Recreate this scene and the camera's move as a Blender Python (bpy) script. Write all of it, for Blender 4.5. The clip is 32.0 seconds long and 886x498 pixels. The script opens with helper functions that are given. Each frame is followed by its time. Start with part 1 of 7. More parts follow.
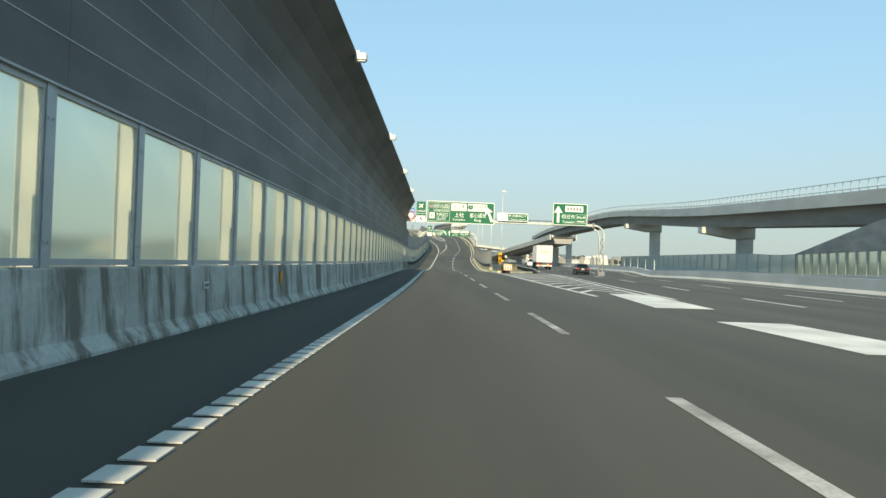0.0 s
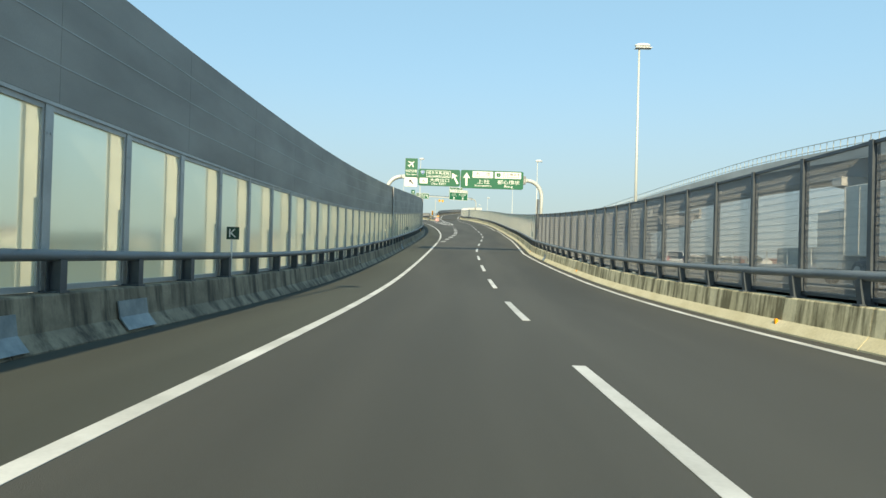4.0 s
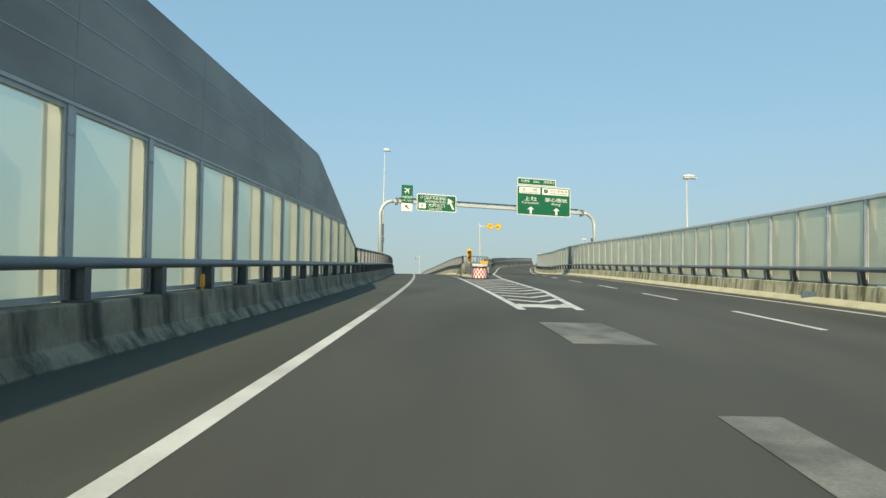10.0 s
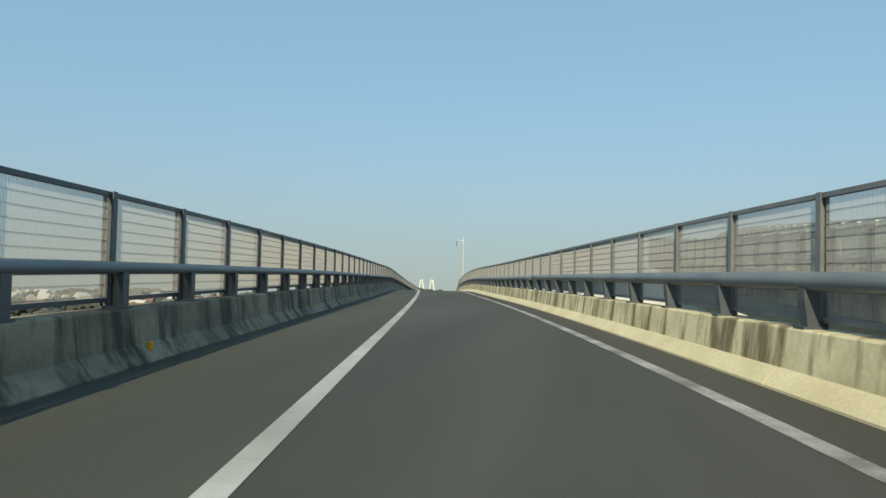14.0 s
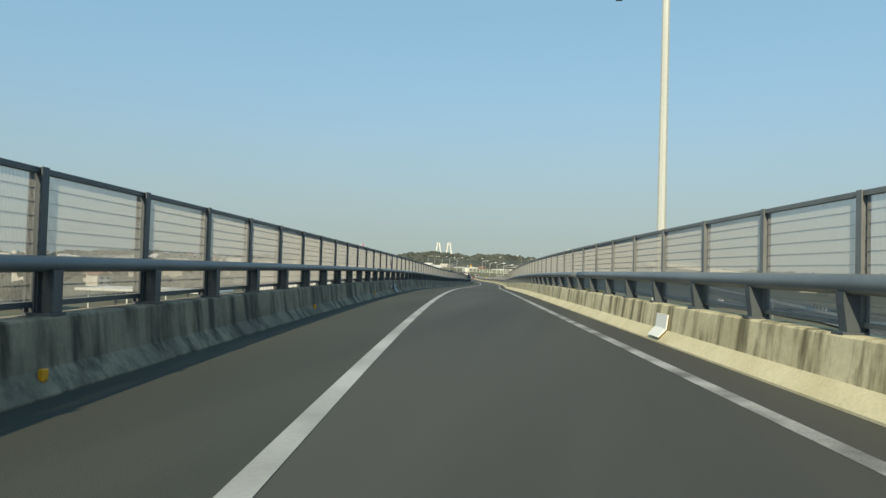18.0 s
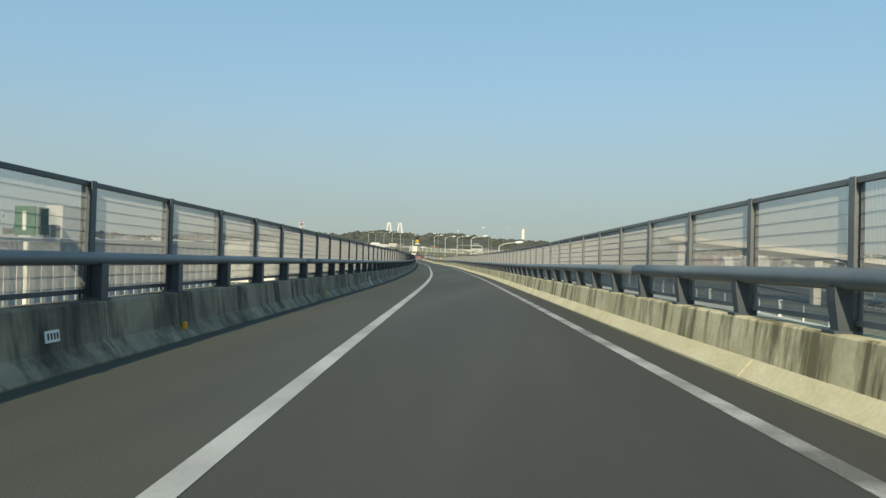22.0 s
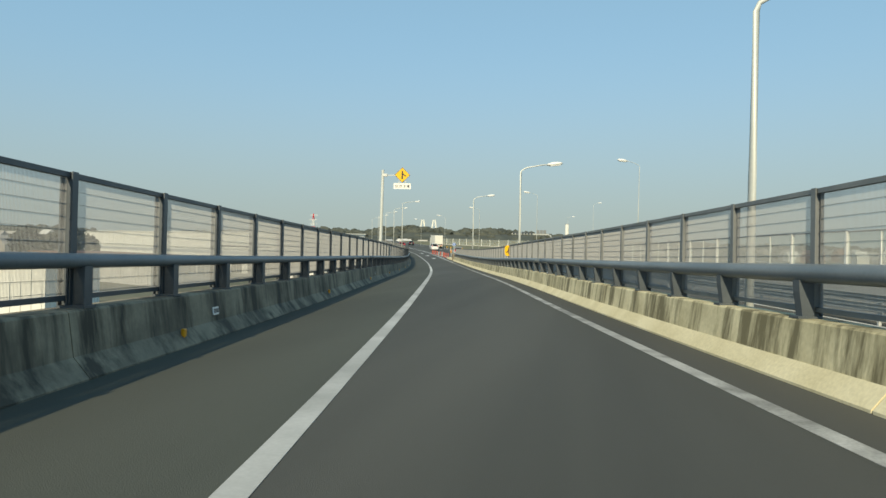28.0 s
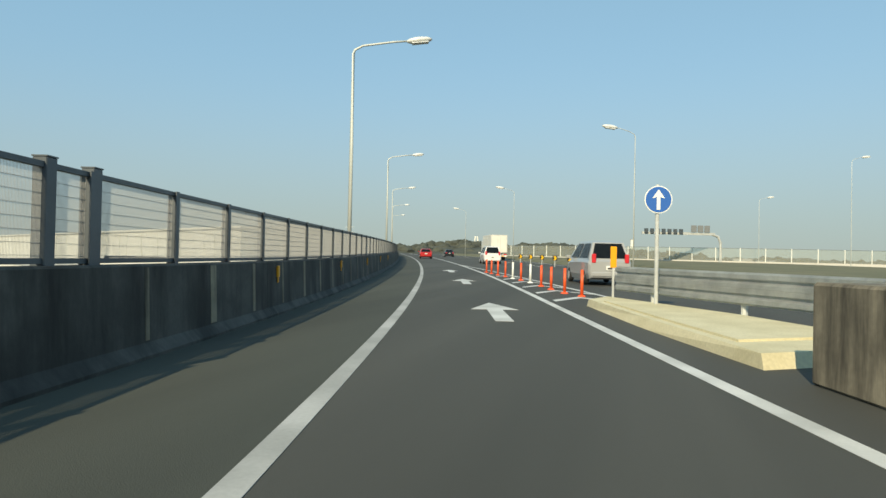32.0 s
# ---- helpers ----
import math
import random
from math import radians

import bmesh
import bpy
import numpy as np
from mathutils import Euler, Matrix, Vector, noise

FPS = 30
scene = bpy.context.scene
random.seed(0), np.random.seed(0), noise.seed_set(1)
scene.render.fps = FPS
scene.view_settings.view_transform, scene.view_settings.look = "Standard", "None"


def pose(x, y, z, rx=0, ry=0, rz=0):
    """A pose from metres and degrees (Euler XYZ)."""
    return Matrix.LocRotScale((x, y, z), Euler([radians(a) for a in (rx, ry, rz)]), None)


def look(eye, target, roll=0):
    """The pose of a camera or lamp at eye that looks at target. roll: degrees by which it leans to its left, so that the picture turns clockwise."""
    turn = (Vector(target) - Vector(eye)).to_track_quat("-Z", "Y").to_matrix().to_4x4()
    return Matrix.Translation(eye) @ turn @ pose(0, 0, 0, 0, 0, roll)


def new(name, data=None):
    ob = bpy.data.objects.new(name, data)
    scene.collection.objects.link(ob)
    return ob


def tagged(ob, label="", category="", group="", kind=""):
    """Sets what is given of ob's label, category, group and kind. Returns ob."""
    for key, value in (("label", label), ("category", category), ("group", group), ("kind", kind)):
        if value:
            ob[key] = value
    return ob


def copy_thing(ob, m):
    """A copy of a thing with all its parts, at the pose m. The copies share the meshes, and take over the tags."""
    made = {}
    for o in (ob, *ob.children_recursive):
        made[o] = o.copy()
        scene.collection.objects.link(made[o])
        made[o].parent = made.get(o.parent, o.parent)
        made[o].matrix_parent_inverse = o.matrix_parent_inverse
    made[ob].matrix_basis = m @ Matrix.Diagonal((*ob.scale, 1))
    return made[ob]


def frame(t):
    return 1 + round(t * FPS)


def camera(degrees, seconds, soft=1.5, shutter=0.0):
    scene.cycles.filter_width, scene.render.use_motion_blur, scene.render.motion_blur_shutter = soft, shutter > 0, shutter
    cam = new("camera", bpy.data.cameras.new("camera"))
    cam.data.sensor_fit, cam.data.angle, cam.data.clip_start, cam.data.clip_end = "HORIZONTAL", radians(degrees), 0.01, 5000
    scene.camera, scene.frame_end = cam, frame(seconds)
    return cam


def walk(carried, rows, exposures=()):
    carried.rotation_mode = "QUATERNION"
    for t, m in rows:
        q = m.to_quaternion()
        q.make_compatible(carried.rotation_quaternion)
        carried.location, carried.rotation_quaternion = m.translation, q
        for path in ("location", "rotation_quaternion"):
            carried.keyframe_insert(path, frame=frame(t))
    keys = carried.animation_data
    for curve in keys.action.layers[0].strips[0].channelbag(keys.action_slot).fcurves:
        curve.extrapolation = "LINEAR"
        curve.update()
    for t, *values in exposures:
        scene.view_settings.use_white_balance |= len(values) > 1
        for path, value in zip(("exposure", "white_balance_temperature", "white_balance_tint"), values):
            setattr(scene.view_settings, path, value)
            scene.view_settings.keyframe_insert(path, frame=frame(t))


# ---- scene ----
# ---- alignment of the ramp: s runs along the left edge line, o is metres to its right ----
KAPPA = [0.23, 0.39, 0.54, 0.20, 0.06, -0.51, -0.50, -0.38, -0.34, 1.28, 2.22, 1.98, 0.99, 0.62, 1.04, 0.83,
    1.07, 0.84, 0.02, -0.84, -1.12, -0.96, -0.60, -0.56, -0.63, 0.36, 1.07, 0.69, 0.15, 0.19, 0.23, 0.29,
    0.48, 0.74, 0.97, 0.61, 1.14, 1.53, 1.08, 0.63, 0.53, 0.42, 0.29, 0.15, -0.01, -0.16]
SLOPE = [-0.71, -0.67, -0.63, 0.03, 0.04, -1.65, -0.08, 4.23, 6.12, 6.51, 6.85, 7.68, 7.08, 6.92, 7.30, 6.61,
    3.78, 2.95, 3.26, 0.24, -0.78, -1.58, -2.57, -2.93, -2.32, -2.57, -2.13, -2.16, -1.88, -1.64, -2.20, -2.65,
    -1.51, -2.29, -1.48, -0.57, -0.29, 1.36, 1.45, 1.45, 1.47, 1.46, 1.42, 1.36, 1.29, 1.20]
OFFS = [1.59, 1.92, 2.22, 2.07, 2.04, 1.66, 1.32, 1.05, 1.61, 0.94, 1.26, 1.32, 1.38, 0.88, 1.04, 0.87, 1.08]
YAWS = [-0.26, -0.71, -0.21, 0.35, 0.55, -0.00, -0.16, -0.20, -0.05, 0.17, -0.01, -0.11, -0.39, 0.26, 0.03,
    0.24, 0.55]
LEANS = [(0, 0), (3, 0), (5, -0.4), (6, -0.6), (7, -0.75), (8, -0.75), (9, -0.95), (10, -0.85), (11, -0.7), (12, -0.6), (13, -0.7), (14, -0.5),
    (17, -0.5), (18, -0.15), (19, -0.1), (20, 0), (21, -0.25), (22, -0.2), (23, -0.55), (24, -0.85), (25, -0.6), (28, -0.6), (31, -0.65), (32, -0.6)]
NODS = [(0, 0), (3, 0), (6, -0.16), (7, -0.12), (8, -0.16), (9, -0.06), (10, -0.1), (11, 0.06), (12, 0.1), (13, 0.16), (14, 0.18), (17, 0.24), (18, 0.26),
    (19, 0.14), (20, -0.1), (21, -0.08), (22, -0.08), (23, -0.18), (24, -0.28), (25, -0.18), (28, -0.12), (29, -0.22), (31, -0.16), (32, -0.1)]
EYE = 1.12                                   # camera height over the road
SPEED_T = [0, 3, 7.5, 13, 19, 24, 29, 32]
SPEED_V = [22.5, 22, 19.5, 20, 21.2, 23, 25.2, 26]


class Line:
    """A road's reference line: place, heading and height along s."""

    def __init__(self, s, x, y, z):
        self.s, self.x, self.y, self.z = s, x, y, z
        self.h = np.unwrap(np.arctan2(-np.gradient(x, s), np.gradient(y, s)))
        self.g = np.gradient(z, s)

    def at(self, s, o=0.0, z=0.0):
        h = np.interp(s, self.s, self.h)
        return Vector((np.interp(s, self.s, self.x) + o * math.cos(h), np.interp(s, self.s, self.y) + o * math.sin(h),
                       np.interp(s, self.s, self.z) + z))

    def stand(self, s, o=0.0, z=0.0, turn=0.0, lean=True):
        """Local x to the right, y ahead along the road, z up."""
        h, g = float(np.interp(s, self.s, self.h)), float(np.interp(s, self.s, self.g))
        m = Matrix.Translation(self.at(s, o, z)) @ Matrix.Rotation(h + radians(turn), 4, "Z")
        return m @ Matrix.Rotation(math.atan(g), 4, "X") if lean else m


def ramp_line():
    s = np.arange(-160.0, 1001.0, 1.0)
    knots = -20 + 20.0 * np.arange(len(KAPPA))
    k = np.interp(s, knots, KAPPA) * 1e-3
    k[s < -20] = 0
    g = np.interp(s, knots, SLOPE) * 1e-2
    g[s < -20] = 0
    i = 160
    h = np.cumsum(k)
    h -= h[i]
    x, y, z = np.cumsum(-np.sin(h)), np.cumsum(np.cos(h)), np.cumsum(g)
    return Line(s, x - x[i], y - y[i], z - z[i])


RAMP = ramp_line()


def smooth_line(pts, step=2.0):
    """A line through a few given points (x, y, z), rounded."""
    p = np.array(pts, float)
    u = np.concatenate([[0], np.cumsum(np.hypot(np.diff(p[:, 0]), np.diff(p[:, 1])))])
    s = np.arange(0, u[-1], step)
    q = [np.interp(s, u, p[:, i]) for i in range(3)]
    w = np.hanning(31)
    w /= w.sum()
    out = []
    for a in q:
        ext = np.concatenate([a[0] + (a[1] - a[0]) * np.arange(-15, 0), a, a[-1] + (a[-1] - a[-2]) * np.arange(1, 16)])
        out.append(np.convolve(ext, w, "valid"))
    return Line(s, *out)


# ---- camera ----
def travelled(t):
    u = np.linspace(0, max(t, 1e-6), 400)
    return float(np.interp(u, SPEED_T, SPEED_V)[:-1].mean() * t + 0.5 * (u[1] - u[0]) * (np.interp(t, SPEED_T, SPEED_V) - SPEED_V[0]))


def eased(t, values):
    u = np.linspace(t - 1.0, t + 1.0, 41)
    w = np.hanning(41)
    return float((np.interp(u, 2.0 * np.arange(len(values)), values) * w).sum() / w.sum())


cam = camera(66.32, 32.0, soft=1.5, shutter=0.0)
CAM_YAW, CAM_PITCH, CAM_ROLL = 0.79, 1.17, 1.78
rows = []
for i in range(65):
    t = i * 0.5
    s = travelled(t)
    here = RAMP.at(s, eased(t, OFFS), EYE)
    yaw = math.degrees(float(np.interp(s, RAMP.s, RAMP.h))) + CAM_YAW + eased(t, YAWS)
    pitch = math.degrees(float(np.interp(s, RAMP.s, RAMP.g))) + CAM_PITCH + float(np.interp(t, *zip(*NODS)))
    lean = CAM_ROLL + float(np.interp(t, *zip(*LEANS)))
    rows.append((t, pose(*here, 0, 0, yaw) @ pose(0, 0, 0, 90 + pitch, 0, 0) @ pose(0, 0, 0, 0, 0, lean)))
walk(cam, rows, [(0, 0.4, 8250, 4), (5, 0.4, 8250, 4), (9, 0.2, 8250, 4), (12, 0.0, 8150, 4), (18, 0.0, 8000, 4), (28, 0.0, 8050, 4), (32, 0.05, 8200, 4)])

# ---- world, sun ----
SUN_WAY = Vector((0.15, 1.65, -1.0)).normalized()          # the way sunlight travels
sky = bpy.data.worlds.new("sky")
scene.world = sky
sky.use_nodes = True
sky_tex = sky.node_tree.nodes.new("ShaderNodeTexSky")
sky_tex.sky_type, sky_tex.sun_disc = "NISHITA", False
sky_tex.sun_elevation = math.asin(-SUN_WAY.z)
sky_tex.sun_rotation = math.atan2(-SUN_WAY.x, -SUN_WAY.y)
sky_tex.altitude, sky_tex.air_density, sky_tex.dust_density, sky_tex.ozone_density = 1500, 1.0, 0.2, 1.0
back = sky.node_tree.nodes["Background"]
sky.node_tree.links.new(sky_tex.outputs["Color"], back.inputs["Color"])
# thin even haze over the clear sky, and a greyer one that thickens towards the horizon
nodes, links = sky.node_tree.nodes, sky.node_tree.links
haze, both, low, over = (nodes.new("ShaderNodeBackground"), nodes.new("ShaderNodeAddShader"), nodes.new("ShaderNodeBackground"),
                         nodes.new("ShaderNodeMixShader"))
haze.inputs["Color"].default_value, haze.inputs["Strength"].default_value = (0.28, 0.60, 1.0, 1), 0.60
low.inputs["Color"].default_value, low.inputs["Strength"].default_value = (0.66, 0.86, 1.0, 1), 0.50
where, part_z, height = nodes.new("ShaderNodeTexCoord"), nodes.new("ShaderNodeSeparateXYZ"), nodes.new("ShaderNodeMapRange")
height.interpolation_type = "SMOOTHERSTEP"
for key, value in (("From Min", 0.34), ("From Max", -0.08), ("To Min", 0.0), ("To Max", 0.96)):
    height.inputs[key].default_value = value
links.new(where.outputs["Generated"], part_z.inputs[0])
links.new(part_z.outputs["Z"], height.inputs["Value"])
links.new(back.outputs[0], both.inputs[0])
links.new(haze.outputs[0], both.inputs[1])
links.new(height.outputs["Result"], over.inputs["Fac"])
links.new(both.outputs[0], over.inputs[1])
links.new(low.outputs[0], over.inputs[2])
links.new(over.outputs[0], nodes["World Output"].inputs["Surface"])
back.inputs["Strength"].default_value = 0.05
sun = new("sun", bpy.data.lights.new("sun", "SUN"))
sun.data.energy, sun.data.angle, sun.data.color = 4.8, radians(0.53), (1.0, 0.91, 0.76)
sun.matrix_world = look((0, 0, 60), Vector((0, 0, 60)) + SUN_WAY)



# ---- materials ----
def surface(name, c1, c2=None, rough=0.6, metal=0.0, scale=(1, 1, 1), fine=40.0, amount=0.25, bump=0.0, spread=(0.35, 0.65), each=0.0):
    """Two colours mixed by a broad noise, a fine grain over them, and a fine relief."""
    m = bpy.data.materials.new(name)
    m.use_nodes = True
    n, l = m.node_tree.nodes, m.node_tree.links
    b = n["Principled BSDF"]
    b.inputs["Roughness"].default_value, b.inputs["Metallic"].default_value = rough, metal
    co = n.new("ShaderNodeNewGeometry")
    mp = n.new("ShaderNodeMapping")
    mp.inputs["Scale"].default_value = scale
    l.new(co.outputs["Position"], mp.inputs["Vector"])
    big, small = n.new("ShaderNodeTexNoise"), n.new("ShaderNodeTexNoise")
    big.inputs["Scale"].default_value, big.inputs["Detail"].default_value = 1.0, 5.0
    small.inputs["Scale"].default_value, small.inputs["Detail"].default_value = fine, 3.0
    l.new(mp.outputs[0], big.inputs["Vector"])
    l.new(co.outputs["Position"], small.inputs["Vector"])
    ramp = n.new("ShaderNodeValToRGB")
    ramp.color_ramp.elements[0].position, ramp.color_ramp.elements[1].position = spread
    ramp.color_ramp.elements[0].color, ramp.color_ramp.elements[1].color = (*c1, 1), (*(c2 or c1), 1)
    l.new(big.outputs["Fac"], ramp.inputs["Fac"])
    val = n.new("ShaderNodeMapRange")
    val.inputs["To Min"].default_value, val.inputs["To Max"].default_value = 1 - amount, 1 + amount
    l.new(small.outputs["Fac"], val.inputs["Value"])
    mul = n.new("ShaderNodeVectorMath")
    mul.operation = "SCALE"
    l.new(ramp.outputs["Color"], mul.inputs[0])
    l.new(val.outputs["Result"], mul.inputs["Scale"])
    out = mul.outputs[0]
    if each:
        info, mr, mul2 = n.new("ShaderNodeObjectInfo"), n.new("ShaderNodeMapRange"), n.new("ShaderNodeVectorMath")
        mul2.operation = "SCALE"
        mr.inputs["To Min"].default_value, mr.inputs["To Max"].default_value = 1 - each, 1 + each
        l.new(info.outputs["Random"], mr.inputs["Value"])
        l.new(out, mul2.inputs[0])
        l.new(mr.outputs["Result"], mul2.inputs["Scale"])
        out = mul2.outputs[0]
    l.new(out, b.inputs["Base Color"])
    if bump:
        bp = n.new("ShaderNodeBump")
        bp.inputs["Strength"].default_value, bp.inputs["Distance"].default_value = bump, 0.01
        l.new(small.outputs["Fac"], bp.inputs["Height"])
        l.new(bp.outputs["Normal"], b.inputs["Normal"])
    return m


def plain(name, c, rough=0.5, metal=0.0, emit=0.0):
    m = bpy.data.materials.new(name)
    m.use_nodes = True
    b = m.node_tree.nodes["Principled BSDF"]
    b.inputs["Base Color"].default_value, b.inputs["Roughness"].default_value, b.inputs["Metallic"].default_value = (*c, 1), rough, metal
    if emit:
        b.inputs["Emission Color"].default_value, b.inputs["Emission Strength"].default_value = (*c, 1), emit
    return m


def stained_concrete(name, light, dark, drip, across=1.5, low=0.42, high=0.62):
    """Cast concrete with rain streaks that run down from the top edge."""
    m = surface(name, dark, light, 0.85, 0, (0.9, 0.9, 1.6), 18.0, 0.2, 0.3, (0.36, 0.60))
    n, l = m.node_tree.nodes, m.node_tree.links
    b = n["Principled BSDF"]
    src = b.inputs["Base Color"].links[0].from_socket
    co, mp, nz, rp, mix = (n.new("ShaderNodeNewGeometry"), n.new("ShaderNodeMapping"), n.new("ShaderNodeTexNoise"), n.new("ShaderNodeValToRGB"),
                           n.new("ShaderNodeMix"))
    mp.inputs["Scale"].default_value = (across, across, 0.3)
    l.new(co.outputs["Position"], mp.inputs["Vector"])
    l.new(mp.outputs[0], nz.inputs["Vector"])
    nz.inputs["Scale"].default_value, nz.inputs["Detail"].default_value, nz.inputs["Roughness"].default_value = 1.0, 6.0, 0.65
    rp.color_ramp.elements[0].position, rp.color_ramp.elements[1].position = low, high
    l.new(nz.outputs["Fac"], rp.inputs["Fac"])
    mix.data_type = "RGBA"
    l.new(rp.outputs["Color"], mix.inputs["Factor"])
    l.new(src, mix.inputs["A"])
    mix.inputs["B"].default_value = (*drip, 1)
    l.new(mix.outputs["Result"], b.inputs["Base Color"])
    return m


def frosted(name, tint, rough, milky=0.12):
    m = bpy.data.materials.new(name)
    m.use_nodes = True
    n, l = m.node_tree.nodes, m.node_tree.links
    out = n["Material Output"]
    n.remove(n["Principled BSDF"])
    tl, tr, gl, df = (n.new("ShaderNodeBsdfTranslucent"), n.new("ShaderNodeBsdfRefraction"), n.new("ShaderNodeBsdfGlossy"), n.new("ShaderNodeBsdfDiffuse"))
    tr.inputs["IOR"].default_value, tr.inputs["Roughness"].default_value = 1.01, rough
    gl.inputs["Roughness"].default_value = 0.35
    nz, mr = n.new("ShaderNodeTexNoise"), n.new("ShaderNodeMapRange")
    nz.inputs["Scale"].default_value, nz.inputs["Detail"].default_value = 1.3, 4.0
    mr.inputs["To Min"].default_value, mr.inputs["To Max"].default_value = 0.10, 0.30
    co = n.new("ShaderNodeNewGeometry")
    l.new(co.outputs["Position"], nz.inputs["Vector"])
    l.new(nz.outputs["Fac"], mr.inputs["Value"])
    for s in (tl, df):
        s.inputs["Color"].default_value = (*tint, 1)
    tr.inputs["Color"].default_value = (*[min(1, c * 1.05) for c in tint], 1)
    m1, m2, m3 = (n.new("ShaderNodeMixShader") for _ in range(3))
    l.new(mr.outputs["Result"], m1.inputs["Fac"])
    l.new(tr.outputs[0], m1.inputs[1])
    l.new(tl.outputs[0], m1.inputs[2])
    m2.inputs["Fac"].default_value = milky
    l.new(m1.outputs[0], m2.inputs[1])
    l.new(df.outputs[0], m2.inputs[2])
    m3.inputs["Fac"].default_value = 0.05
    l.new(m2.outputs[0], m3.inputs[1])
    l.new(gl.outputs[0], m3.inputs[2])
    l.new(m3.outputs[0], out.inputs["Surface"])
    return m


def clear_sheet(name, tint):
    """Clear plastic sheet: light passes straight through, with a faint gloss and a little dust."""
    m = bpy.data.materials.new(name)
    m.use_nodes = True
    n, l = m.node_tree.nodes, m.node_tree.links
    n.remove(n["Principled BSDF"])
    tr, gl, df, m1, m2 = (n.new("ShaderNodeBsdfTransparent"), n.new("ShaderNodeBsdfGlossy"), n.new("ShaderNodeBsdfDiffuse"),
                          n.new("ShaderNodeMixShader"), n.new("ShaderNodeMixShader"))
    tr.inputs["Color"].default_value, df.inputs["Color"].default_value = (*tint, 1), (0.7, 0.7, 0.64, 1)
    gl.inputs["Roughness"].default_value = 0.1
    m1.inputs["Fac"].default_value, m2.inputs["Fac"].default_value = 0.14, 0.05
    l.new(tr.outputs[0], m1.inputs[1])
    l.new(df.outputs[0], m1.inputs[2])
    l.new(m1.outputs[0], m2.inputs[1])
    l.new(gl.outputs[0], m2.inputs[2])
    l.new(m2.outputs[0], n["Material Output"].inputs["Surface"])
    return m


ASPHALT = surface("asphalt", (0.046, 0.047, 0.041), (0.072, 0.072, 0.062), 0.85, 0, (0.5, 0.03, 1), 160.0, 0.35, 0.5)
SHOULDER = surface("shoulder_asphalt", (0.042, 0.046, 0.037), (0.062, 0.067, 0.054), 0.88, 0, (0.6, 0.05, 1), 120.0, 0.35, 0.5)
PAINT = surface("road_paint", (0.46, 0.46, 0.43), (0.66, 0.66, 0.63), 0.6, 0, (0.8, 0.8, 1), 30.0, 0.12)
PAINT_DULL = surface("dull_road_paint", (0.30, 0.30, 0.28), (0.46, 0.46, 0.44), 0.65, 0, (0.8, 0.8, 1), 30.0, 0.15)
PAINT_WORN = surface("worn_road_paint", (0.14, 0.14, 0.13), (0.42, 0.42, 0.40), 0.7, 0, (1.5, 1.5, 1), 35.0, 0.45)
PAINT_FADED = surface("faded_road_paint", (0.085, 0.085, 0.075), (0.20, 0.20, 0.18), 0.75, 0, (1.5, 1.5, 1), 35.0, 0.4)
# left-hand parapets: shade worked into the darker base, besides weathering and streaks
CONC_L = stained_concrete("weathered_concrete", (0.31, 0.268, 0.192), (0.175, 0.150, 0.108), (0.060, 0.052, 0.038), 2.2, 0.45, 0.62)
CONC_N = stained_concrete("lichen_dark_concrete", (0.30, 0.275, 0.20), (0.15, 0.135, 0.095), (0.055, 0.05, 0.036), 1.6, 0.40, 0.60)
CONC_A = stained_concrete("pale_concrete", (0.52, 0.52, 0.47), (0.38, 0.375, 0.33), (0.18, 0.165, 0.13), 2.2, 0.47, 0.58)
# right-hand parapets: sunlight put into a paler, yellower base; streaks are stain
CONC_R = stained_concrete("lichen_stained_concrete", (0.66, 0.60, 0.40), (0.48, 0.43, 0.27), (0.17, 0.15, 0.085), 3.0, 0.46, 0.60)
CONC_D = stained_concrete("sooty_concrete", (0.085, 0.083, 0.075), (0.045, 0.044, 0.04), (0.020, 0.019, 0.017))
CONC_TOE = surface("kerb_concrete", (0.56, 0.50, 0.32), (0.66, 0.60, 0.41), 0.85, 0, (1.2, 1.2, 2), 25.0, 0.2, 0.3)
CONC_VIADUCT = surface("viaduct_concrete", (0.50, 0.49, 0.45), (0.60, 0.59, 0.55), 0.85, 0, (0.2, 0.2, 0.5), 8.0, 0.1)
GIRDER = surface("girder_paint", (0.29, 0.285, 0.27), (0.36, 0.352, 0.33), 0.7, 0, (0.15, 0.15, 1.0), 6.0, 0.08)
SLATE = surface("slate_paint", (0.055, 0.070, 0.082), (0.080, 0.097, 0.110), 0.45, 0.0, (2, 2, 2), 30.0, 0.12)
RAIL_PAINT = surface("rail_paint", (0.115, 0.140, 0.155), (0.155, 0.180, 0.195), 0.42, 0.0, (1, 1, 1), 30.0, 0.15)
# slate lightened for sunlight on the right-hand fence; wall columns share it
SUNLIT_SLATE = surface("faded_slate_paint", (0.135, 0.150, 0.155), (0.185, 0.200, 0.202), 0.5, 0.0, (2, 2, 2), 30.0, 0.12)
WIRE = plain("galvanised_wire", (0.31, 0.32, 0.32), 0.6, 0.1)
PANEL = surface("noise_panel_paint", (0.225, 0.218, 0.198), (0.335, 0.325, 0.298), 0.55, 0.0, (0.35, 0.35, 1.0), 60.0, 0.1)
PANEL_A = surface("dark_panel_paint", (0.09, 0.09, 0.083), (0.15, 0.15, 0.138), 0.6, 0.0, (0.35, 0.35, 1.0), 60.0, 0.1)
FRAME = surface("aluminium_frame", (0.38, 0.395, 0.39), (0.47, 0.485, 0.48), 0.45, 0.15, (2, 2, 2), 25.0, 0.1)
FROST = frosted("frosted_polycarbonate", (0.96, 1.0, 0.87), 0.62, 0.06)
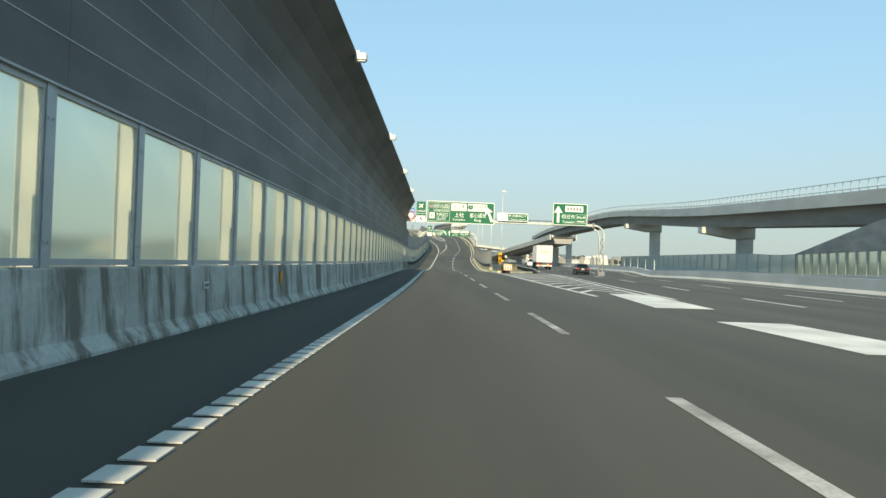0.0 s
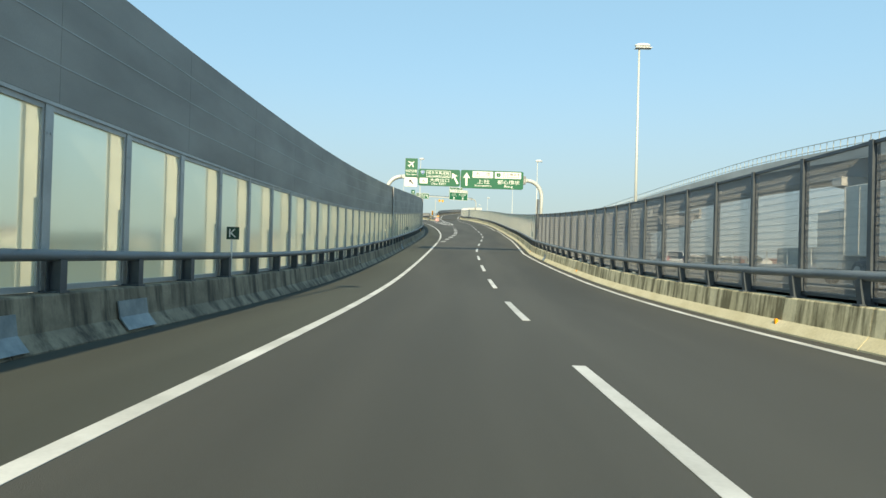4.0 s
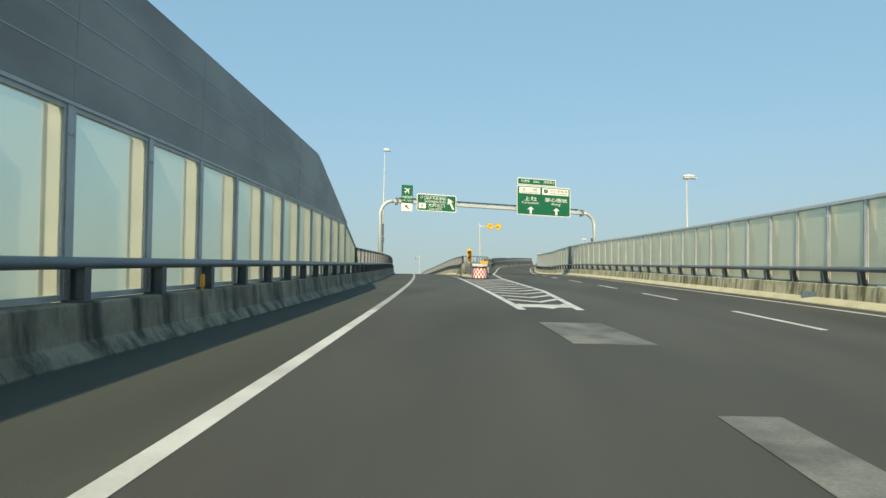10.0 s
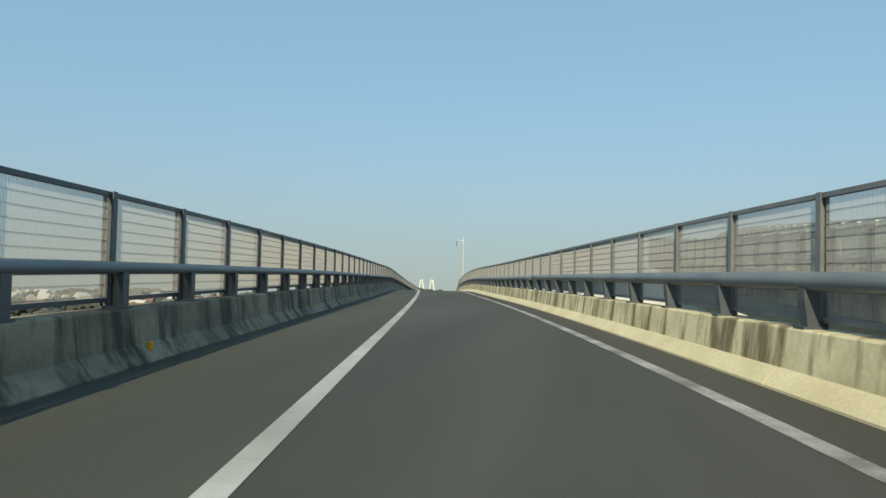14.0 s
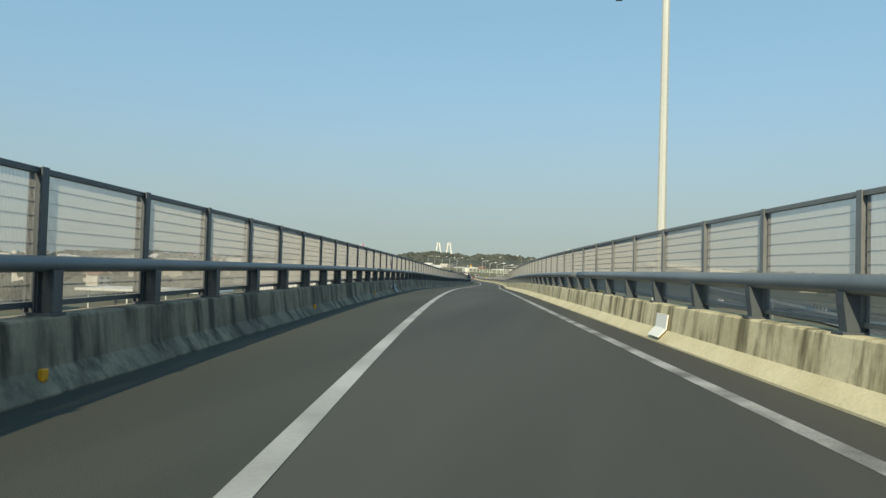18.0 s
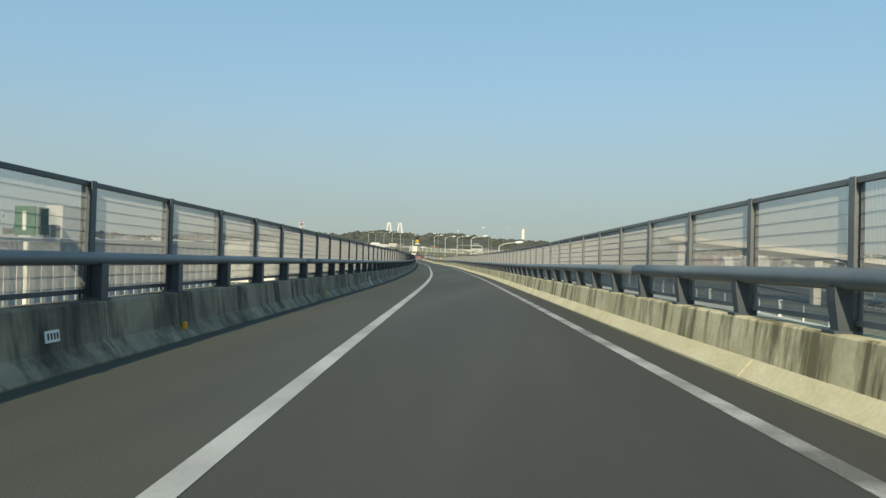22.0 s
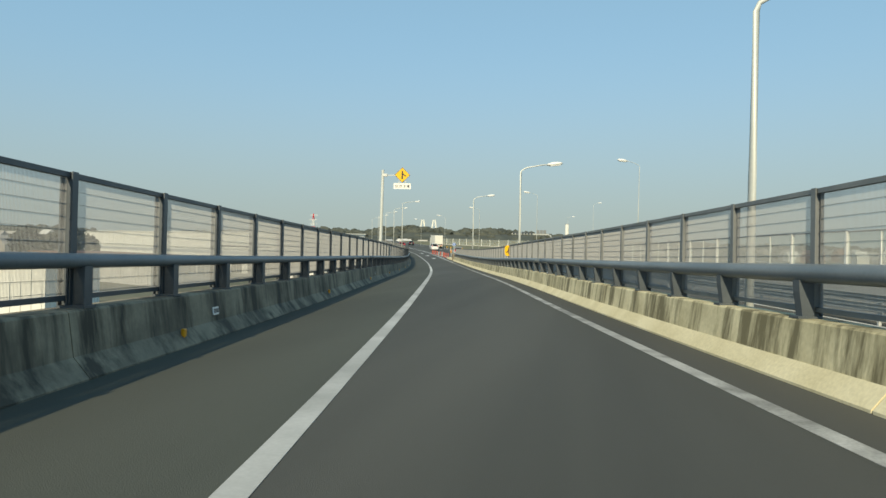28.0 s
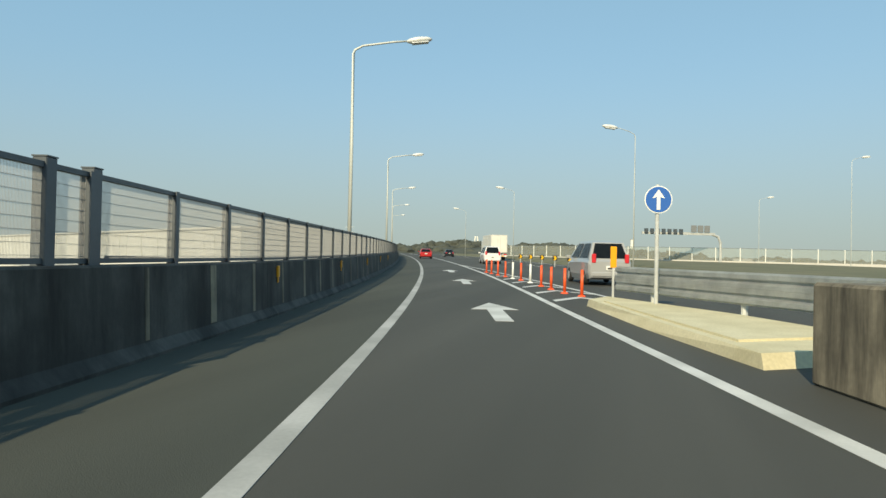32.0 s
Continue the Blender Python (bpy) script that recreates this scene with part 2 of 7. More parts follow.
# right-hand panes: warmer tint, rougher and milkier than FROST
FROST_R = frosted("weathered_polycarbonate", (1.0, 0.955, 0.80), 0.75, 0.45)
# frame metal paled to near white, standing for sunlight on wall C's posts
SUNLIT_FRAME = surface("pale_alloy", (0.66, 0.67, 0.64), (0.76, 0.77, 0.74), 0.45, 0.1, (2, 2, 2), 25.0, 0.08)
STEEL = surface("galvanised_steel", (0.44, 0.46, 0.45), (0.58, 0.60, 0.58), 0.5, 0.25, (3, 3, 3), 30.0, 0.1)
POLE = surface("pole_paint", (0.50, 0.53, 0.50), (0.58, 0.61, 0.58), 0.5, 0.2, (1, 1, 0.4), 20.0, 0.08)
GREEN = surface("sign_green", (0.0, 0.115, 0.055), (0.0, 0.13, 0.062), 0.45, 0, (1, 1, 1), 20.0, 0.04)
SIGN_WHITE = plain("sign_white", (0.82, 0.83, 0.78), 0.5)
SIGN_BLUE = plain("sign_blue", (0.02, 0.12, 0.42), 0.45)
SIGN_RED = plain("sign_red", (0.62, 0.02, 0.03), 0.45)
SIGN_YELLOW = plain("sign_yellow", (0.82, 0.46, 0.01), 0.45)
INK = plain("sign_black", (0.02, 0.02, 0.022), 0.5)
GREY_BACK = plain("sign_back_grey", (0.28, 0.29, 0.29), 0.5, 0.5)
BOX_YELLOW = surface("signal_yellow", (0.78, 0.42, 0.01), (0.86, 0.50, 0.015), 0.4, 0, (2, 2, 2), 20.0, 0.05)
AMBER = plain("amber_lens", (0.30, 0.07, 0.01), 0.15)
REFLECT = plain("orange_reflector", (0.85, 0.36, 0.02), 0.35)
ORANGE = plain("orange_post", (0.85, 0.11, 0.03), 0.45)
RUBBER = surface("black_rubber", (0.018, 0.018, 0.018), (0.03, 0.03, 0.03), 0.75, 0, (4, 4, 4), 60.0, 0.2)
DARK_GLASS = plain("car_glass", (0.015, 0.018, 0.02), 0.06)
LAMP_LENS = plain("lamp_lens", (0.75, 0.78, 0.78), 0.2)
GROUND = surface("dry_grass_ground", (0.065, 0.075, 0.045), (0.13, 0.125, 0.085), 0.95, 0, (0.012, 0.012, 0.02), 0.35, 0.35)
# leaf green greyed and cooled: distance haze is mixed into this colour
HAZED_FOLIAGE = surface("foliage", (0.045, 0.052, 0.042), (0.080, 0.088, 0.070), 0.9, 0, (0.05, 0.05, 0.05), 0.6, 0.4)
SOIL = surface("dirty_asphalt_fill", (0.06, 0.058, 0.045), (0.13, 0.12, 0.085), 0.95, 0, (0.9, 0.9, 1), 25.0, 0.4, 0.6)
BARK = surface("bark", (0.07, 0.055, 0.04), (0.12, 0.10, 0.08), 0.9)


# ---- mesh helpers ----
WORLD = {}


def thing(name, m, label="", category="", group="", kind=""):
    ob = new(name)
    ob.matrix_world = m
    WORLD[ob] = m.copy()
    return tagged(ob, label, category, group, kind)


def data(name, bm, mat, smooth=False):
    me = bpy.data.meshes.new(name)
    bmesh.ops.recalc_face_normals(bm, faces=bm.faces)
    bm.to_mesh(me)
    bm.free()
    me.materials.append(mat)
    if smooth:
        me.polygons.foreach_set("use_smooth", [True] * len(me.polygons))
    return me


def put(name, me, parent=None, m=None, label=""):
    """Links a mesh as an object at the world pose m, under its thing."""
    ob = new(name, me)
    m = m if m is not None else Matrix()
    WORLD[ob] = m.copy()
    if parent is not None:
        ob.parent = parent
        ob.matrix_basis = WORLD[parent].inverted() @ m
    else:
        ob.matrix_world = m
    if label:
        ob["label"] = label
    return ob


def part(name, bm, material, parent, label="", m=None, smooth=False):
    return put(name, data(name, bm, material, smooth), parent, m if m is not None else WORLD[parent], label)


def box(bm, x, y, z, sx, sy, sz, m=None, bevel=0.0):
    r = bmesh.ops.create_cube(bm, size=1.0, matrix=(m or Matrix()) @ Matrix.Translation((x, y, z)) @ Matrix.Diagonal((sx, sy, sz, 1)))
    if bevel:
        es = {e for v in r["verts"] for e in v.link_edges}
        bmesh.ops.bevel(bm, geom=list(es), offset=bevel, segments=1, affect="EDGES")
    return bm


def boxes(*specs, bevel=0.0):
    bm = bmesh.new()
    for s in specs:
        box(bm, *s, bevel=bevel)
    return bm


def tube(bm, pts, radii, n=10, caps=True):
    """A round bar through the points."""
    pts = [Vector(p) for p in pts]
    radii = radii if isinstance(radii, (list, tuple)) else [radii] * len(pts)
    rings = []
    for i, p in enumerate(pts):
        d = (pts[min(i + 1, len(pts) - 1)] - pts[max(i - 1, 0)]).normalized()
        side = d.cross(Vector((0, 0, 1)))
        side = side.normalized() if side.length > 1e-3 else Vector((1, 0, 0))
        up = side.cross(d).normalized()
        rings.append([bm.verts.new(p + radii[i] * (math.cos(a) * side + math.sin(a) * up)) for a in (2 * math.pi * k / n for k in range(n))])
    for a, b in zip(rings, rings[1:]):
        for k in range(n):
            bm.faces.new((a[k], a[(k + 1) % n], b[(k + 1) % n], b[k]))
    if caps:
        bm.faces.new(rings[0])
        bm.faces.new(rings[-1])
    return bm


def prism(bm, outline, depth, m=None):
    """A flat outline in x, z given thickness along y."""
    m = m or Matrix()
    a = [bm.verts.new(m @ Vector((x, -depth / 2, z))) for x, z in outline]
    b = [bm.verts.new(m @ Vector((x, depth / 2, z))) for x, z in outline]
    bm.faces.new(a)
    bm.faces.new(b[::-1])
    k = len(a)
    for i in range(k):
        bm.faces.new((a[i], a[(i + 1) % k], b[(i + 1) % k], b[i]))
    return bm


def sweep(name, line, s0, s1, profile, mat, step=2.0, closed=True, smooth=False):
    """A mesh drawn along a line; profile gives (o, z) pairs, or is a function of s that does."""
    f = profile if callable(profile) else (lambda s: profile)
    ss = np.linspace(s0, s1, max(2, int(math.ceil((s1 - s0) / step)) + 1))
    verts, faces = [], []
    k = len(f(s0))
    for s in ss:
        verts += [tuple(line.at(s, o, z)) for o, z in f(s)]
    for i in range(len(ss) - 1):
        for j in range(k if closed else k - 1):
            a, b = i * k + j, i * k + (j + 1) % k
            faces.append((a, b, b + k, a + k))
    if closed:
        faces += [tuple(range(k))[::-1], tuple(range((len(ss) - 1) * k, len(ss) * k))]
    me = bpy.data.meshes.new(name)
    me.from_pydata(verts, [], faces)
    bm = bmesh.new()
    bm.from_mesh(me)
    bmesh.ops.recalc_face_normals(bm, faces=bm.faces)
    bm.to_mesh(me)
    bm.free()
    me.materials.append(mat)
    if smooth:
        me.polygons.foreach_set("use_smooth", [True] * len(me.polygons))
    return me


def spans(s0, s1, step):
    n = max(1, round((s1 - s0) / step))
    return [s0 + (s1 - s0) * i / n for i in range(n + 1)]


def marks(*stops, step=2.0):
    """Even bays of about `step` between the given stops."""
    out = [stops[0]]
    for a, b in zip(stops, stops[1:]):
        out += spans(a, b, step)[1:]
    return out


def between(line, s0, s1, o0, o1, z=0.0):
    """A pose at the first of two points, y towards the second one (both with z added), and their distance."""
    a, b = line.at(s0, o0, z), line.at(s1, o1, z)
    d = b - a
    yaw = math.atan2(-d.x, d.y)
    return Matrix.Translation(a) @ Matrix.Rotation(yaw, 4, "Z") @ Matrix.Rotation(math.atan2(d.z, math.hypot(d.x, d.y)), 4, "X"), d.length


# ---- roads ----
def table(*pairs):
    a, b = zip(*pairs)
    return lambda s: float(np.interp(s, a, b))


LEFT = -2.15                                               # foot of the left-hand parapet
RIGHT = table((85, 7.95), (120, 7.85), (140, 7.6), (180, 9.05), (202, 10.5), (231, 12.9), (254, 14.4), (270, 15.1), (290, 17.0), (310, 19.6), (320, 21.2), (340, 25.8), (360, 32.0), (400, 46.0))
RAMP_R = table((279, 4.32), (720, 4.3))
NOSE = table((205, 3.65), (222, 4.7), (238, 6.0), (262, 6.8), (280, 8.4), (294, 10.3), (310, 12.9), (325, 15.6), (340, 18.8), (360, 25.4), (400, 38.8))
MAIN_O = table((-60, 7.62), (0, 7.72), (10, 8.6), (36, 10.6), (95, 15.1))

pts = [RAMP.at(s, MAIN_O(s), -0.012) for s in range(-60, 96, 4)]
ahead = (pts[-1] - pts[-8]).normalized()
pts += [Vector((pts[-1].x + ahead.x * u, pts[-1].y + ahead.y * u, -0.15)) for u in range(10, 1500, 10)]
MAIN = Line(np.concatenate([[0], np.cumsum([(b - a).length for a, b in zip(pts, pts[1:])])]), *(np.array([p[i] for p in pts]) for i in range(3)))


def edge_right(s):
    if s < 86:
        return MAIN_O(s) + 0.1
    return RIGHT(s) if s < 284 else RAMP_R(s) if s < 705 else 15.5


BANK = table((205, 0.0), (254, 0.2), (270, 0.25), (295, 0.25), (310, 0.75), (320, 1.25), (340, 2.6), (360, 4.0), (400, 7.5))     # the other ramp climbs on to its right


def bank(s, o):
    return BANK(s) * min(max((o - 3.7) / (RIGHT(s) - 3.7), 0.0), 1.0) if s < 284 else BANK(s) if o > NOSE(s) - 1.0 else 0.0


def flat(s):
    return 0.0


def banked(s):
    return BANK(s)


def slab(lo, hi, top=0.0, thick=0.35):
    return lambda s: [(lo(s), top), (hi(s), top), (hi(s), top - thick), (lo(s), top - thick)]


put("ramp_road", sweep("ramp_road", RAMP, -150, 284.0, lambda s: [(-2.2, 0), (3.7, 0), (edge_right(min(s, 283.9)), BANK(s)), (edge_right(min(s, 283.9)), BANK(s) - 0.35), (3.7, -0.35), (-2.2, -0.35)], ASPHALT))
put("ramp_road", sweep("ramp_road", RAMP, 284, 705.0, slab(lambda s: -2.2, edge_right), ASPHALT))
put("ramp_road", sweep("ramp_road", RAMP, 705, 990, slab(lambda s: -2.2, edge_right), ASPHALT))
put("branch_road", sweep("branch_road", RAMP, 284, 400, lambda s: [(NOSE(s) - 0.9, BANK(s)), (RIGHT(s), BANK(s)), (RIGHT(s), BANK(s) - 0.35), (NOSE(s) - 0.9, BANK(s) - 0.35)], ASPHALT))
put("main_road", sweep("main_road", MAIN, 0, 1500, slab(lambda s: 0.1, lambda s: 14.6), ASPHALT, 6.0))
put("opposite_road", sweep("opposite_road", MAIN, 0, 1500, slab(lambda s: 15.3, lambda s: 30.0), ASPHALT, 6.0))
MERGE_LINE = smooth_line([(72, 500, -0.09), (60, 560, -0.09), (50, 610, -0.09), (43, 668, -0.09), (33, 726, -0.09), (12, 800, -0.09), (-15, 880, -0.09), (-60, 980, -0.09)])
put("merging_road", sweep("merging_road", MERGE_LINE, 0, float(MERGE_LINE.s[-1]), slab(lambda s: -6.5, lambda s: 9.0), ASPHALT, 6.0))
put("shoulder", sweep("shoulder", RAMP, 86, 990, [(-2.16, 0.004), (-0.08, 0.004), (-0.08, -0.01), (-2.16, -0.01)], SHOULDER))
for ob in [o for o in scene.objects if o.type == "MESH"]:
    tagged(ob, "dark grey asphalt carriageway with worn wheel tracks", "road", "", "structure")
SIDE = table((440, -4.2), (470, -2.2), (500, -1.7), (560, -1.35), (625, -0.7), (665, -0.1), (704, 0.0))
side_road = put("side_road", sweep("side_road", RAMP, 470, 704.8, lambda s: [(6.3, SIDE(s)), (15.5, SIDE(s)), (15.5, SIDE(s) - 0.3), (6.3, SIDE(s) - 0.3)], ASPHALT))
tagged(side_road, "lower grey asphalt carriageway beside the ramp", "road", "", "structure")

# the land: one sheet out to the horizon
bm = bmesh.new()
n = 90
grid = [[None] * (n + 1) for _ in range(n + 1)]
for i in range(n + 1):
    for j in range(n + 1):
        u, v = (i / n * 2 - 1), (j / n * 2 - 1)
        x, y = 4200 * u * abs(u), 400 + 4200 * v * abs(v)
        grid[i][j] = bm.verts.new((x, y, -0.75))
for i in range(n):
    for j in range(n):
        bm.faces.new((grid[i][j], grid[i + 1][j], grid[i + 1][j + 1], grid[i][j + 1]))
tagged(put("ground", data("ground", bm, GROUND)), "flat land of dry grass, fields and bare soil", "ground", "", "structure")


# ---- road markings ----
def mark(s, o, width, z):
    return [(o - width / 2, z), (o + width / 2, z), (o + width / 2, z - 0.004), (o - width / 2, z - 0.004)]


def stripe(name, line, s0, s1, o, width, mat=PAINT, step=2.0, lift=0.006):
    f = o if callable(o) else (lambda s: o)
    ob = put(name, sweep(name, line, s0, s1, lambda s: mark(s, f(s), width, lift + (bank(s, f(s)) if line is RAMP else 0)), mat, step))
    return tagged(ob, "white painted line on asphalt", "road marking", "", "structure")


stripe("edge_line", RAMP, 86, 155, 0.0, 0.18)
stripe("edge_line", RAMP, 155, 162.5, 0.0, 0.18, PAINT_WORN)
stripe("edge_line", RAMP, 162.5, 225, 0.0, 0.18)
stripe("edge_line", RAMP, 225, 652, 0.0, 0.18, PAINT_DULL)
stripe("edge_line", RAMP, 652, 672, 0.0, 0.18)
stripe("edge_line", RAMP, 672, 990, 0.0, 0.18, PAINT_DULL)
stripe("edge_line", RAMP, 86, 200, lambda s: RIGHT(s) - 0.42, 0.16)
stripe("edge_line", RAMP, 200, 400, lambda s: RIGHT(s) - 0.75, 0.16)
stripe("edge_line", RAMP, 226, 690, 3.58, 0.18, PAINT_WORN)
stripe("edge_line", RAMP, 690, 990, 3.58, 0.18)
stripe("edge_line", RAMP, 226, 262, 3.58, 0.2, PAINT, 2.0, 0.010)
stripe("edge_line", RAMP, 226, 400, NOSE, 0.2)
stripe("edge_line", RAMP, 26, 87, lambda s: 7.5 + max(0, s - 66) * 0.02, 0.2)
stripe("edge_line", RAMP, 26, 90, lambda s: MAIN_O(s) - 0.05, 0.2, PAINT, 2.0, 0.009)
stripe("edge_line", MAIN, 86, 1500, 0.6, 0.18, PAINT, 6.0)
stripe("edge_line", MAIN, 0, 1500, 13.0, 0.18, PAINT, 6.0)
DASH = table((130, 3.62), (143, 3.66), (153, 4.04), (163, 4.6), (173, 5.25), (183, 5.76), (193, 6.22), (204, 6.85), (214, 7.7), (230, 9.2), (245, 10.3), (262, 11.2), (290, 14.2), (362, 30.0))
for k in range(35):
    s0 = 1.25 + 10.0 * (k - 2)
    stripe("lane_dash", RAMP, s0, s0 + 4.7, DASH, 0.15, PAINT_WORN if s0 < 85 else PAINT)
for lane in (4.2, 8.4):
    for k in range(48):
        s0 = 3.0 + k * 13.4 + (6 if lane > 5 else 0)
        stripe("lane_dash", MAIN, s0, s0 + 5.6, lane, 0.16, PAINT, 3.0)
WIDE = table((150, 0.1), (157, 0.45), (165, 0.86), (182, 2.07), (190, 2.5), (200.5, 3.07), (207, 3.45), (215, 3.95))
# wide dashes where the exit lane peels off
for k in range(10):
    s0 = 157.1 + 6.0 * k
    stripe("wide_dash", RAMP, s0, s0 + 3.2, WIDE, 0.48, PAINT_FADED if k > 7 else PAINT_WORN if k in (0, 1) else PAINT_DULL)


def hatch(line, s0, s1, lo, hi, bars, slant, width, mat=PAINT):
    """Slanting bars across a painted wedge."""
    for k in range(bars):
        s = s0 + (s1 - s0) * k / bars
        bm = bmesh.new()
        mid = (lo(s) + hi(s)) / 2
        for a, b, p, q in ((lo(s), mid, 0, slant), (mid, hi(s), slant, 0)):
            if b - a < 0.15:
                continue
            v = [bm.verts.new(line.at(s + d, o, 0.007 + (bank(s, o) if line is RAMP else 0))) for d, o in ((p, a), (q, b), (q + width, b), (p + width, a))]
            w = [bm.verts.new(c.co - Vector((0, 0, 0.004))) for c in v]
            bm.faces.new(v)
            for e in range(4):
                bm.faces.new((v[e], v[(e + 1) % 4], w[(e + 1) % 4], w[e]))
        if bm.faces:
            tagged(put("hatch_bar", data("hatch_bar", bm, mat)), "white chevron bar of the painted gore", "road marking", "gore bars", "structure")


hatch(RAMP, 29, 70, lambda s: 7.6, lambda s: MAIN_O(s) - 0.15, 13, 3.0, 0.75)
hatch(RAMP, 228, 261, lambda s: 3.76, lambda s: NOSE(s) - 0.1, 12, -1.6, 0.6)
stripe("gore_block", RAMP, 19.8, 28.9, lambda s: 8.05 + (s - 19.8) * 0.1 + 0.6, 1.75)
stripe("gore_block", RAMP, 9.7, 15.0, 8.42, 1.6)
stripe("gore_block", RAMP, 218.8, 222.3, 4.05, 1.2, PAINT_FADED)
stripe("gore_block", RAMP, 227.0, 228.2, 4.5, 1.7)


# ---- parapets, rails, fences and noise walls ----
def blocks(name, line, s0, s1, foot, side, profile, mat, label, length=10.0, toe=None, up=flat):
    """A cast parapet in blocks with open joints. profile: (outwards, height)."""
    root = thing(name, line.stand(s0, foot(s0)), label, "parapet", "", "structure")
    cut = spans(s0, s1, length)
    for a, b in zip(cut, cut[1:]):
        put("block", sweep("block", line, a + 0.008, b - 0.008, lambda s: [(foot(s) + side * u, z + up(s)) for u, z in profile], mat), root)
        if toe:
            put("toe", sweep("toe", line, a + 0.012, b - 0.012, lambda s: [(foot(s) + side * u, z + up(s)) for u, z in toe], CONC_TOE), root)
    return root


LOW = [(0.0, -0.3), (0.0, 0.02), (0.15, 0.20), (0.20, 0.59), (0.22, 0.61), (0.53, 0.61), (0.55, 0.59), (0.55, -0.3)]
TOE = [(-0.006, 0.0), (-0.006, 0.026), (0.146, 0.204), (0.16, 0.2), (0.1, 0.0)]
HIGH = [(0.0, -0.3), (0.0, 0.04), (0.12, 0.20), (0.17, 0.93), (0.19, 0.95), (0.46, 0.95), (0.48, 0.93), (0.48, -0.3)]
left_foot = lambda s: LEFT
blocks("parapet", RAMP, -60, 72, left_foot, -1, HIGH, CONC_A, "pale concrete wall streaked with rain stains", 12.0)
blocks("parapet", RAMP, 72.02, 85, left_foot, -1, HIGH, CONC_L, "brownish weathered concrete wall under the noise wall", 12.0)
blocks("parapet", RAMP, 85.2, 285, left_foot, -1, LOW, CONC_L, "low weathered grey concrete parapet, toned dark for shade, with dark streaks")
blocks("parapet", RAMP, 285.2, 704, left_foot, -1, LOW, CONC_L, "low weathered grey concrete parapet, toned dark for shade, with dark streaks")
TALL = [(0.0, -0.3), (0.0, 0.04), (0.10, 0.16), (0.13, 0.98), (0.15, 1.0), (0.42, 1.0), (0.44, 0.98), (0.44, -0.3)]
dark_wall = blocks("parapet", RAMP, 704.2, 980, left_foot, -1, TALL, CONC_D, "dark concrete wall with pale vertical ribs", 8.0)
for k, s in enumerate(np.arange(707.4, 800, 2.0)):
    w = (0.10, 0.22, 0.14)[k % 3]
    put("rib", sweep("rib", RAMP, s, s + w, [(LEFT - 0.095, 0.18), (LEFT - 0.125, 0.97), (LEFT - 0.16, 0.97), (LEFT - 0.16, 0.18)], CONC_L, 1.0), dark_wall)
# these look sunlit partly through the paler CONC_R and CONC_TOE colours
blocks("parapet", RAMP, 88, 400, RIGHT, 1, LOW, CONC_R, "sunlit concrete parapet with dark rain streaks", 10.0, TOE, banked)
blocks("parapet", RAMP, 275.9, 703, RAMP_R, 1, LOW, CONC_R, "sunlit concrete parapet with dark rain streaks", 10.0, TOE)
blocks("parapet", RAMP, 290, 400, lambda s: NOSE(s) - 0.75, -1, LOW, CONC_L, "low weathered concrete parapet of the other ramp", 10.0, None, banked)
blocks("parapet", MAIN, 0, 1400, lambda s: 14.6, 1, [(0, -0.3), (0, 0.05), (0.15, 0.25), (0.2, 0.9), (0.5, 0.9), (0.55, -0.3)], CONC_VIADUCT, "concrete median wall of the expressway", 20.0)


def side_pose(line, s, o, side, z=0.0):
    m = line.stand(s, o, z)
    return m if side > 0 else m @ Matrix.Rotation(math.pi, 4, "Z")


def h_section(bm, x, z0, z1, wide=0.12, deep=0.10, t=0.012):
    """An upright H-section bar: flanges across y at x - wide / 2 and x + wide / 2."""
    u, v, w = wide / 2, deep / 2, t / 2
    out = [(-u, -v), (-u + t, -v), (-u + t, -w), (u - t, -w), (u - t, -v), (u, -v), (u, v), (u - t, v), (u - t, w), (-u + t, w), (-u + t, v), (-u, v)]
    lo, hi = ([bm.verts.new((x + a, c, z)) for a, c in out] for z in (z0, z1))
    for i in range(12):
        bm.faces.new((lo[i], lo[(i + 1) % 12], hi[(i + 1) % 12], hi[i]))
    bm.faces.new(lo[::-1])
    bm.faces.new(hi)
    return bm


# rail posts: a tapered one for the sunny side, an H bar for the other
bm = prism(bmesh.new(), [(0.27, 0.61), (0.255, 0.74), (0.235, 0.88), (0.23, 1.0), (0.385, 1.0), (0.385, 0.61)], 0.13)
box(bm, 0.33, 0, 0.622, 0.24, 0.19, 0.024)
RAIL_POST = data("rail_post", bm, SLATE)
bm = h_section(bmesh.new(), 0.32, 0.61, 1.0, 0.18, 0.14, 0.016)
box(bm, 0.34, 0, 0.622, 0.26, 0.20, 0.024)
STRAIGHT_POST = data("rail_post", bm, SLATE)


FENCE_POST = data("fence_post", h_section(bmesh.new(), 0.44, 0.61, 1.88), SLATE)
SHORT_POST = data("fence_post", h_section(bmesh.new(), 0.34, 0.99, 1.90, 0.11), SLATE)
# sun-side copy of the fence post, in the lightened slate
SUN_POST = data("fence_post", h_section(bmesh.new(), 0.44, 0.61, 1.94, 0.09, 0.09), SUNLIT_SLATE)


